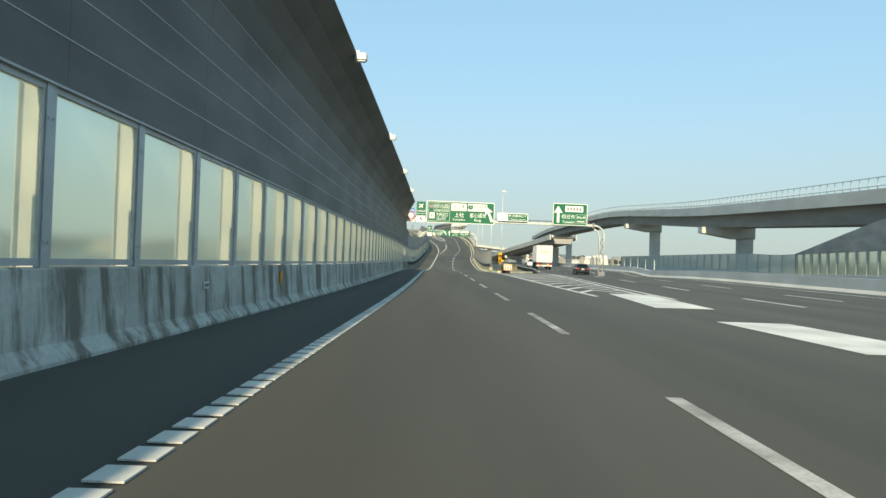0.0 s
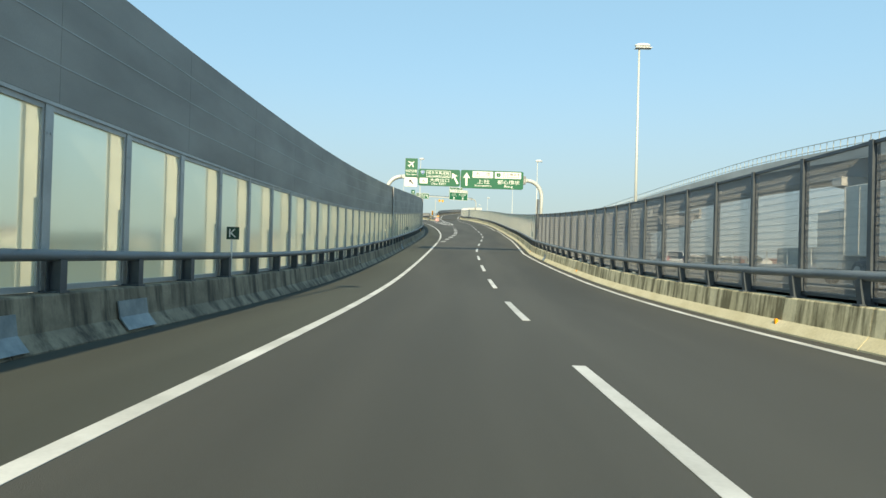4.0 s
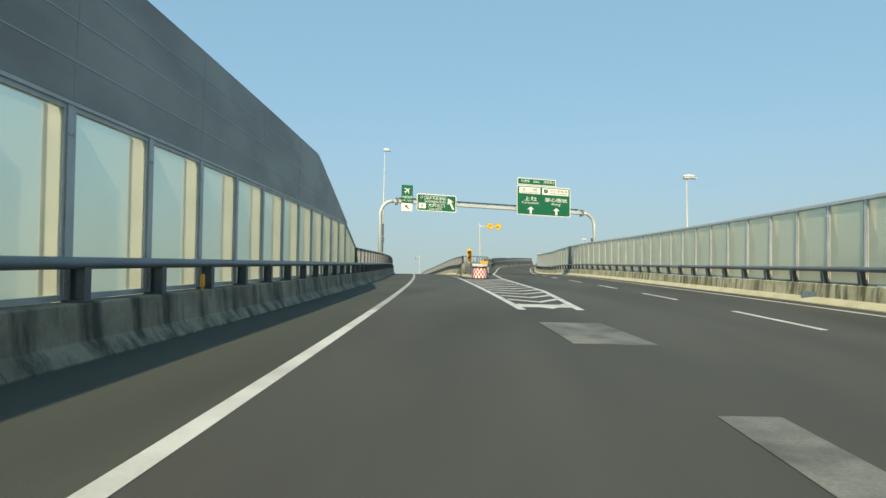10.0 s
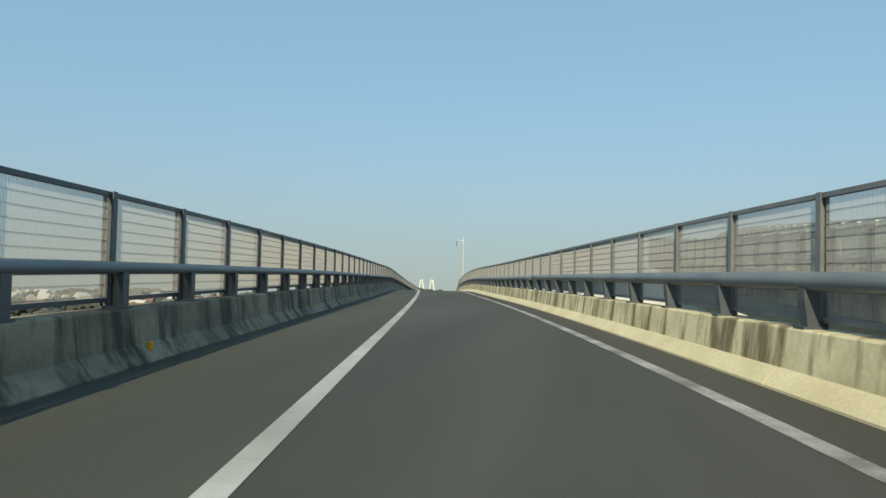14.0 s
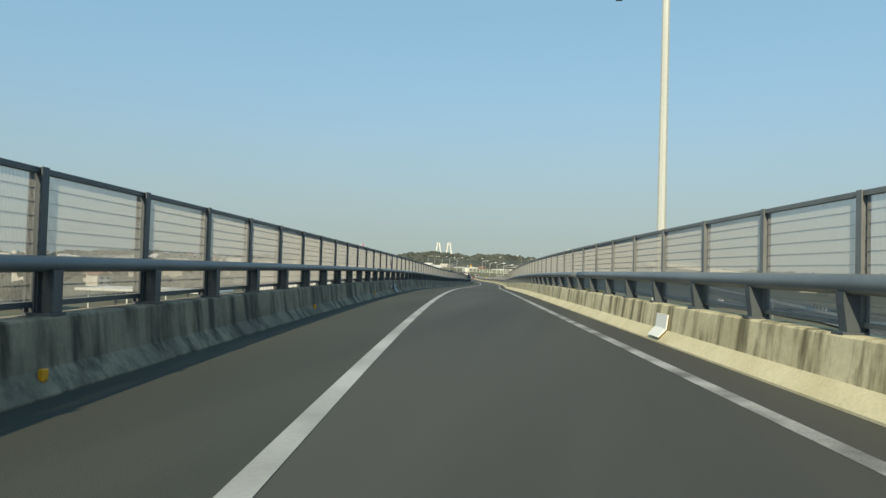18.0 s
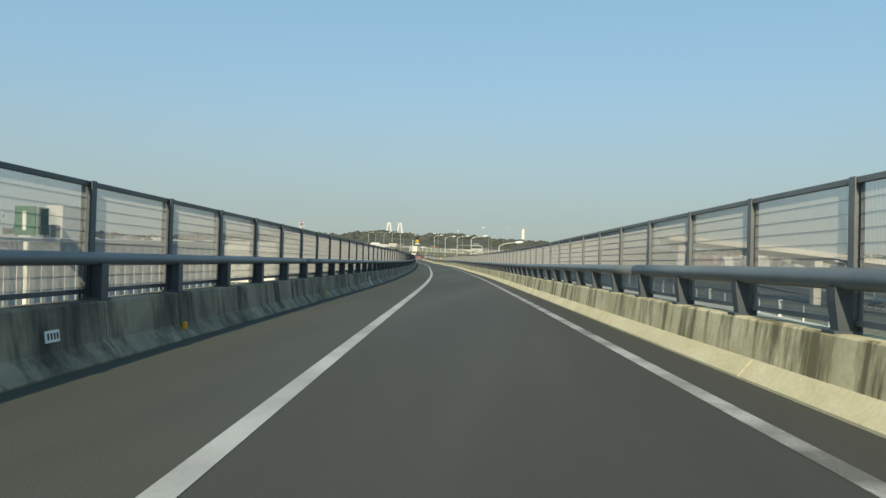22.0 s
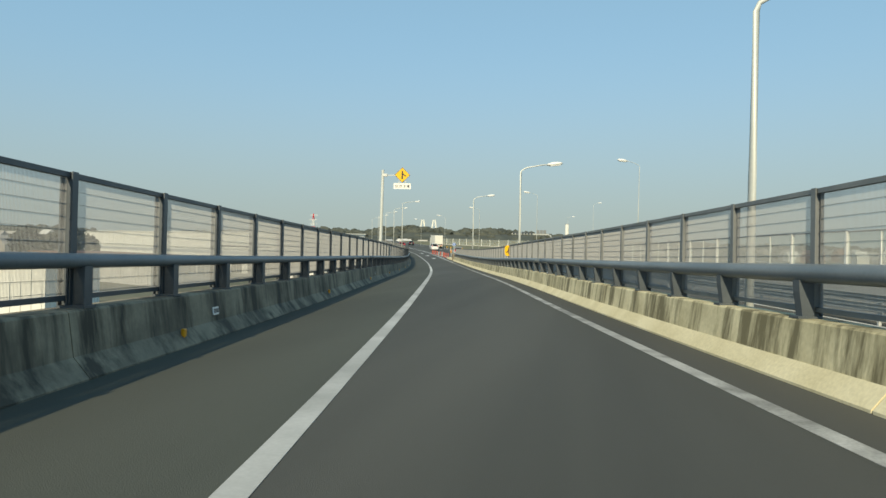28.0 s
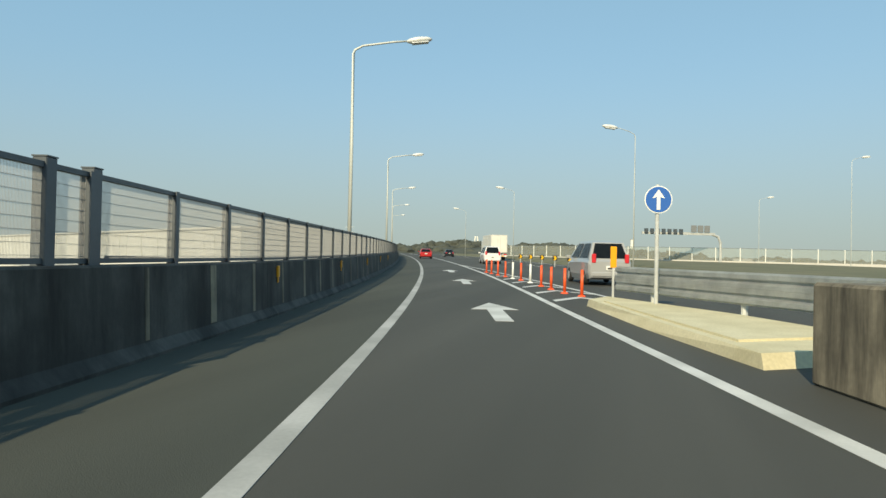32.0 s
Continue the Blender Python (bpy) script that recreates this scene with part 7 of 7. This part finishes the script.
def house(m, w, d, h, wall, roof, label):
    t = thing("house", m, label, "house", "houses of the town")
    part("wall", boxes((0, 0, h / 2, w, d, h)), wall, t)
    bm = bmesh.new()
    prism(bm, [(-w / 2 - 0.5, h - 0.1), (w / 2 + 0.5, h - 0.1), (0, h + w * 0.27)], d + 0.9)
    part("roof", bm, roof, t)
    for x, z in ((-w * 0.25, h * 0.32), (w * 0.25, h * 0.32), (-w * 0.22, h * 0.72), (w * 0.22, h * 0.72)):
        part("window", boxes((x, -d / 2 - 0.02, z, 1.5, 0.08, 1.1)), DARK_GLASS, t)
    return t


rnd = random.Random(5)
kinds = [house(on_ground(*spot(430, -62), 40), 8.5, 10, 5.6, WALLS[0], ROOFS[0], "two-storey white house with a grey tiled roof"),
         house(on_ground(*spot(350, -48), -30), 8, 9, 5.4, WALLS[1], ROOFS[1], "two-storey cream house with a brown tiled roof"),
         house(on_ground(*spot(370, -92), 70), 9, 12, 5.8, WALLS[2], ROOFS[2], "grey house with a blue tiled roof"),
         house(on_ground(*spot(312, -40), 20), 8, 8, 5.2, WALLS[0], ROOFS[1], "white house with a reddish roof")]
for k in range(44):
    s, o = rnd.uniform(320, 780), -rnd.uniform(45, 330)
    if 480 < s < 620 and o > -140 or s > 640 and o > -150:
        o -= 160
    copy_thing(kinds[k % 4], on_ground(*spot(s, o), rnd.uniform(0, 180)))

# far roofs: too small to tell apart
bm_v, bm_f = [], []
for k in range(700):
    a = rnd.uniform(-1.15, 0.75)
    r = rnd.uniform(450, 1500)
    x, y = -60 + r * math.sin(a), 420 + r * math.cos(a)
    if abs(x - (10 + 0.063 * y)) < 60 or min((RAMP.at(q) - Vector((x, y, RAMP.at(q).z))).length for q in range(300, 1000, 50)) < 120:
        continue
    w, d, h = rnd.uniform(7, 14), rnd.uniform(8, 20), rnd.uniform(4, 8)
    th_ = rnd.uniform(0, 3.14)
    c, s_ = math.cos(th_), math.sin(th_)
    z0 = -0.75 + max(0, (r - 700) * 0.012 if a < -0.15 else 0)
    base = len(bm_v)
    for px, py, pz in ((-w, -d, -3), (w, -d, -3), (w, d, -3), (-w, d, -3), (-w, -d, h), (w, -d, h), (w, d, h), (-w, d, h), (0, -d, h + w * 0.4), (0, d, h + w * 0.4)):
        bm_v.append((x + (px * c - py * s_) / 2, y + (px * s_ + py * c) / 2, z0 + pz))
    bm_f += [tuple(base + i for i in f) for f in ((0, 1, 5, 4), (1, 2, 6, 5), (2, 3, 7, 6), (3, 0, 4, 7), (4, 5, 8), (6, 7, 9), (5, 6, 9, 8), (7, 4, 8, 9))]
me = bpy.data.meshes.new("far_houses")
me.from_pydata(bm_v, [], bm_f)
FAR = surface("far_roofs", (0.2, 0.2, 0.2), (0.3, 0.3, 0.3), 0.8)
n_, l_ = FAR.node_tree.nodes, FAR.node_tree.links
geo, ramp_ = n_.new("ShaderNodeNewGeometry"), n_.new("ShaderNodeValToRGB")
ramp_.color_ramp.interpolation = "CONSTANT"
for pos, col in ((0.25, (0.14, 0.145, 0.15)), (0.45, (0.46, 0.44, 0.39)), (0.65, (0.20, 0.12, 0.09)), (0.8, (0.58, 0.57, 0.54))):
    e_ = ramp_.color_ramp.elements.new(pos)
    e_.color = (*col, 1)
ramp_.color_ramp.elements[0].color = (0.28, 0.27, 0.25, 1)
l_.new(geo.outputs["Random Per Island"], ramp_.inputs["Fac"])
l_.new(ramp_.outputs["Color"], n_["Principled BSDF"].inputs["Base Color"])
me.materials.append(FAR)
tagged(put("far_houses", me), "many small far-off houses and sheds of the town", "houses", "", "stuff")

# works building with ribbed walls, right below the ramp
def ribbed(m, w, d, h, mat, roof, label, name="works_building", rib=0.6, stripe=None):
    t = thing(name, m, label, "building", "large buildings")
    part("wall", boxes((0, 0, h / 2, w, d, h)), mat, t)
    bm = bmesh.new()
    k = int(w / rib)
    for i in range(k):
        box(bm, -w / 2 + (i + 0.5) * rib, -d / 2 - 0.03, h / 2, rib * 0.4, 0.08, h - 0.4)
    for i in range(int(d / rib)):
        box(bm, w / 2 + 0.03, -d / 2 + (i + 0.5) * rib, h / 2, 0.08, rib * 0.4, h - 0.4)
    tagged(part("ribs", bm, stripe or mat, t), kind="stuff")
    part("roof", boxes((0, 0, h + 0.12, w + 0.6, d + 0.6, 0.28)), roof, t)
    return t


RIBBED = surface("ribbed_sheet", (0.48, 0.49, 0.47), (0.56, 0.57, 0.55), 0.55, 0.1, (0.3, 0.3, 0.3), 5.0, 0.06)
GREYSHEET = surface("grey_sheet", (0.36, 0.39, 0.40), (0.43, 0.46, 0.47), 0.55, 0.1, (0.3, 0.3, 0.3), 5.0, 0.06)
OFFWHITE = surface("cream_sheet", (0.68, 0.69, 0.64), (0.76, 0.77, 0.72), 0.6, 0, (0.1, 0.1, 0.1), 3.0, 0.05)
turn0 = math.degrees(float(np.interp(515, RAMP.s, RAMP.h)))
t = ribbed(on_ground(-82.4, 506.8, -12.7), 23.3, 22, 13.0, GREYSHEET, GREYSHEET, "grey works building in pale ribbed sheet, plant on its roof", "works_building", 0.9, RIBBED)
for x, y, sx, h, mat_ in ((-5.0, -0.5, 2.6, 2.2, OFFWHITE), (-1.2, 1.5, 1.4, 1.7, RIBBED), (-5.2, 8.1, 2.2, 3.2, RIBBED), (-0.5, 2.8, 1.1, 1.2, SLATE)):
    part("roof_plant", boxes((x, y, 13.2 + h / 2, sx, sx, h), bevel=0.08), mat_, t)
bm = boxes((-9.4, 1.0, 14.3, 4.6, 5.0, 0.16))
bmesh.ops.rotate(bm, cent=(-9.4, 1.0, 14.3), matrix=Matrix.Rotation(radians(-21), 3, "Y"), verts=bm.verts)
part("lean_to_roof", bm, SLATE, t, "dark sloping lean-to roof")
for y in (-1.2, 1.0, 3.2):
    part("lean_to_post", boxes((-7.6, y, 14.0, 0.14, 0.14, 1.7), (-9.4, y, 13.7, 0.12, 0.12, 1.1)), SLATE, t)
part("side_window", boxes((1.6, -11.1, 9.0, 0.9, 0.08, 1.5)), DARK_GLASS, t)
# long white warehouse that faces the sun
a0, a1 = Vector((-128, 772, 0)), Vector((-262, 846, 0))
mid, d0 = (a0 + a1) / 2, (a0 - a1)
yaw0 = math.degrees(math.atan2(d0.y, d0.x))
t = ribbed(on_ground(mid.x + 9 * math.sin(radians(yaw0)) * -1, mid.y + 9 * math.cos(radians(yaw0)), yaw0), d0.length, 18, 12.6, OFFWHITE, OFFWHITE, "very long cream warehouse with a plain front", "warehouse", 3.0)
part("eaves_band", boxes((0, -9.06, 6.3, d0.length * 0.9, 0.1, 1.0)), GREYSHEET, t)
part("window_band", boxes((d0.length * 0.28, -9.1, 8.3, 26, 0.1, 0.5)), DARK_GLASS, t)
for k in range(16):
    x = -d0.length * 0.42 + k * d0.length * 0.056
    door = part("loading_door", boxes((x, -9.12, 1.9, 5.6, 0.1, 3.4)), DARK_GLASS, t)
    part("door_frame", boxes((x, -9.14, 3.65, 5.9, 0.1, 0.2), *[(x - 2.9 + 1.45 * q, -9.14, 1.9, 0.2, 0.1, 3.4) for q in range(5)]), SIGN_WHITE, door)
ribbed(on_ground(-170, 745, yaw0 + 4), 56, 16, 6.2, RIBBED, ROOFS[1], "low workshop with a rust-brown roof", "workshop", 1.2)
ribbed(on_ground(*spot(690, -62), turn0 + 10), 30, 18, 7.0, OFFWHITE, GREYSHEET, "low pale workshop beside the ramp", "workshop", 1.2)
x, y = spot(562, -92)
t = thing("canopy", on_ground(x, y, turn0), "flat white canopy roof over a parking yard", "canopy")
part("roof", boxes((0, 0, 5.4, 38, 18, 0.6), bevel=0.05), OFFWHITE, t)
for px in (-16, -5, 6, 16):
    for py in (-7, 7):
        part("column", boxes((px, py, 2.6, 0.4, 0.4, 5.2)), STEEL, t)
yard = put("yard", sweep("yard", RAMP, 536, 640, lambda s: [(-90, -0.72 - RAMP.at(s).z), (-20, -0.72 - RAMP.at(s).z), (-20, -0.9 - RAMP.at(s).z), (-90, -0.9 - RAMP.at(s).z)], surface("yard_concrete", (0.16, 0.16, 0.155), (0.24, 0.24, 0.23), 0.9, 0, (0.1, 0.1, 0.1), 6.0, 0.12), 8.0))
tagged(yard, "pale concrete yard below the ramp", "yard", "", "structure")
first = car(on_ground(*spot(548, -40), 70), "white car parked in the yard", WHITE_CAR, "van")
for k in range(7):
    copy_thing(first, on_ground(*spot(545 + k * 9.5, -46 - (k % 3) * 12), 60 + 13 * (k % 4)))


def utility_pole(x, y, high):
    t = thing("utility_pole", on_ground(x, y, 35), "grey concrete utility pole with crossarms and a transformer", "utility pole", "utility poles")
    part("pole", tube(bmesh.new(), [(0, 0, 0), (0, 0, high)], [0.19, 0.12], 10), CONC_VIADUCT, t, smooth=True)
    for z, w in ((high - 0.5, 1.9), (high - 1.3, 1.5)):
        arm = part("crossarm", boxes((0.2, -0.1, z, w, 0.09, 0.09)), STEEL, t)
        for u in (-0.4, 0.1, 0.45):
            part("insulator", tube(bmesh.new(), [(0.2 + u * w, -0.1, z + 0.045), (0.2 + u * w, -0.1, z + 0.25)], [0.05, 0.035], 8), SIGN_WHITE, arm)
    part("transformer", tube(bmesh.new(), [(0.42, 0, high - 3.0), (0.42, 0, high - 2.1)], 0.26, 12), GREY_BACK, t, smooth=True)


for x, y, high in ((-79.4, 639.2, 10.6), (-95.0, 668.0, 10.4), (-72.0, 575.0, 10.0), (-110.0, 610.0, 10.2)):
    utility_pole(x, y, high)


# ---- trees and wooded hills ----
ico = bmesh.new()
bmesh.ops.create_icosphere(ico, subdivisions=2, radius=1.0)
ICO_V = np.array([v.co for v in ico.verts])
ICO_F = np.array([[v.index for v in f.verts] for f in ico.faces])
ico.free()
rng = np.random.default_rng(11)


def clumps(name, centres, radii, label, kind="stuff"):
    vs, fs = [], []
    for k, (c, r) in enumerate(zip(centres, radii)):
        v = ICO_V * (1 + rng.normal(0, 0.16, (len(ICO_V), 1))) * np.array([r, r, r * 0.8]) + np.array(c)
        vs.append(v)
        fs.append(ICO_F + k * len(ICO_V))
    me_ = bpy.data.meshes.new(name)
    me_.from_pydata(np.concatenate(vs).tolist(), [], np.concatenate(fs).tolist())
    me_.materials.append(HAZED_FOLIAGE)
    return tagged(put(name, me_), label, "trees", "", kind)


cs, rs = [], []
hills = ((-520, 1480, 190, 17), (-400, 1530, 170, 24), (-290, 1600, 150, 30), (-180, 1640, 150, 29), (-60, 1620, 150, 21), (90, 1560, 160, 13), (260, 1600, 200, 12),
         (-760, 1360, 200, 17), (-980, 1150, 220, 19), (-1150, 900, 200, 17), (480, 1500, 220, 11), (700, 1300, 240, 12))
for hx, hy, w, h in hills:
    for _ in range(230):
        u, v = rng.normal(0, 0.42, 2)
        z = h * max(0.0, 1 - (u * u + v * v) * 0.9)
        r = rng.uniform(4, 9)
        cs.append((hx + u * w, hy + v * w * 0.7, z - 2 + rng.uniform(0, 2.5)))
        rs.append(r)
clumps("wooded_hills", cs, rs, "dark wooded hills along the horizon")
bm = bmesh.new()
for hx, hy, w, h in hills:
    bmesh.ops.create_uvsphere(bm, u_segments=20, v_segments=10, radius=1.0, matrix=Matrix.Translation((hx, hy, -1)) @ Matrix.Diagonal((w * 1.0, w * 0.72, h, 1)))
tagged(put("hill_ground", data("hill_ground", bm, HAZED_FOLIAGE)), "rounded hills under the woods", "hills", "", "structure")
cs, rs = [], []
for _ in range(150):
    s, o = rng.uniform(330, 900), -rng.uniform(110, 420)
    x, y = spot(s, o)
    if -300 < x < -60 and 700 < y < 880:
        continue
    for _ in range(rng.integers(3, 8)):
        r = rng.uniform(1.8, 3.8)
        cs.append((x + rng.normal(0, 6), y + rng.normal(0, 4), r * 0.9 + rng.uniform(0, 2.2)))
        rs.append(r)
for _ in range(60):
    x, y = rng.uniform(190, 520), rng.uniform(350, 1300)
    for _ in range(rng.integers(3, 7)):
        r = rng.uniform(2.0, 4.0)
        cs.append((x + rng.normal(0, 8), y + rng.normal(0, 5), r * 0.9 + rng.uniform(0, 2.0)))
        rs.append(r)
clumps("tree_groups", cs, rs, "groups of dark trees between the houses")


def tree(m, high, label):
    t = thing("tree", m, label, "tree", "trees by the warehouse")
    bm = bmesh.new()
    tube(bm, [(0, 0, -0.2), (0.05, 0.1, high * 0.3), (-0.1, 0, high * 0.6)], [0.22, 0.16, 0.08], 7)
    for k in range(5):
        a = 1.3 * k
        tube(bm, [(0, 0, high * (0.28 + 0.06 * k)), (math.cos(a) * high * 0.2, math.sin(a) * high * 0.2, high * (0.5 + 0.06 * k))], [0.08, 0.03], 5)
    part("trunk", bm, BARK, t)
    vs, fs, k = [], [], 0
    for _ in range(420):
        u = rng.normal(0, 1, 3)
        u /= np.linalg.norm(u)
        rr = rng.uniform(0.55, 1.0)
        c = u * rr * np.array([high * 0.30, high * 0.30, high * 0.34]) + np.array([0, 0, high * 0.66])
        a, b_ = rng.normal(0, 0.34, 3), rng.normal(0, 0.34, 3)
        vs += [c - a, c + b_, c + a, c - b_]
        fs.append((k, k + 1, k + 2, k + 3))
        k += 4
    me_ = bpy.data.meshes.new("crown")
    me_.from_pydata([tuple(v) for v in vs], [], fs)
    me_.materials.append(HAZED_FOLIAGE)
    put("crown", me_, t, m)
    return t


tr = tree(on_ground(-196, 768), 11.0, "leafy evergreen tree beside the warehouse")
for x, y, k in ((-218, 782, 1.1), (-228, 790, 0.95), (-205, 775, 1.15), (-240, 800, 1.0), (-250, 806, 1.2), (-262, 815, 1.1)):
    copy_thing(tr, on_ground(x, y, 50 * k) @ Matrix.Diagonal((k, k, k, 1)))

# pylons, chimney and the far bridge towers
def lattice(m, high, label):
    t = thing("pylon", m, label, "pylon", "lattice pylons")
    for band in range(6):
        z0, z1 = high * band / 6, high * (band + 1) / 6
        w0, w1 = high * 0.085 * (1 - band / 6.6), high * 0.085 * (1 - (band + 1) / 6.6)
        bm = bmesh.new()
        cor = [(-1, -1), (1, -1), (1, 1), (-1, 1)]
        for i in range(4):
            a, c = cor[i], cor[(i + 1) % 4]
            tube(bm, [(a[0] * w0, a[1] * w0, z0), (a[0] * w1, a[1] * w1, z1)], 0.18, 4)
            tube(bm, [(a[0] * w0, a[1] * w0, z0), (c[0] * w1, c[1] * w1, z1)], 0.1, 4)
            tube(bm, [(c[0] * w0, c[1] * w0, z0), (a[0] * w1, a[1] * w1, z1)], 0.1, 4)
        part("band", bm, SIGN_RED if band % 2 else SIGN_WHITE, t)
    for z in (0.72, 0.84, 0.96):
        part("arm", boxes((0, 0, high * z, high * 0.22, 0.3, 0.3)), SIGN_WHITE, t)


lattice(on_ground(-330, 1290), 40, "red and white lattice pylon far off")
t = thing("chimney", on_ground(-60, 2350), "tall slim white chimney on the horizon", "chimney")
part("shaft", tube(bmesh.new(), [(0, 0, 0), (0, 0, 66)], [5.5, 4.5], 14), OFFWHITE, t)
part("rim", tube(bmesh.new(), [(0, 0, 65.9), (0, 0, 67)], [4.9, 4.9], 14), GREYSHEET, t)
for k, x in enumerate((-735, -680)):
    t = thing("bridge_tower", on_ground(x, 3750, 10), "slim pale tower of a far cable-stayed bridge", "bridge tower", "bridge towers")
    for sd in (-1, 1):
        part("leg", tube(bmesh.new(), [(sd * 22, 0, 0), (sd * 4, 0, 122)], [5, 3.5], 6), OFFWHITE, t)
    part("cross_beam", boxes((0, 0, 45, 32, 4, 5)), OFFWHITE, t)

# camera gantry over the far carriageway
t = thing("sensor_gantry", RAMP.stand(806, 42.5, -8.0, 0, False), "grey gantry with a row of sensors over the expressway", "gantry")
part("leg", tube(bmesh.new(), [(7, 0, 0), (7, 0, 11.4), (6.6, 0, 12.4), (5.6, 0, 12.8)], 0.22, 8), STEEL, t)
part("beam", boxes((0.0, 0, 12.8, 12, 0.4, 0.4)), STEEL, t)
for k in range(7):
    part("sensor", boxes((-5.4 + k * 0.95, -0.3, 13.1, 0.55, 0.4, 0.8), bevel=0.04), SLATE, t)
for k in range(3):
    part("panel", boxes((2.4 + k * 1.1, -0.3, 13.6, 0.9, 0.2, 1.1), bevel=0.04), GREY_BACK, t)
# low buildings beyond the expressway
for x, y, w, d, h, mat_ in ((330, 700, 40, 18, 6, GREYSHEET), (300, 960, 50, 22, 7, GREYSHEET), (190, 1050, 36, 16, 6, RIBBED)):
    ribbed(on_ground(x, y, 12), w, d, h, mat_, GREYSHEET, "low industrial shed beyond the expressway", "shed", 2.5)
for s0, s1 in ((92, 152), (170, 216)):
    hatch(MERGE_LINE, s0, s1, lambda s: 0.2, lambda s: 3.0, int((s1 - s0) / 3), 1.4, 1.1)
for s0 in range(10, 480, 12):
    stripe("lane_dash", MERGE_LINE, s0, s0 + 5, -1.6, 0.16, PAINT, 3.0)
stripe("edge_line", MERGE_LINE, 0, 480, -5.6, 0.18, PAINT, 6.0)
stripe("edge_line", MERGE_LINE, 0, 480, 7.6, 0.18, PAINT, 6.0)
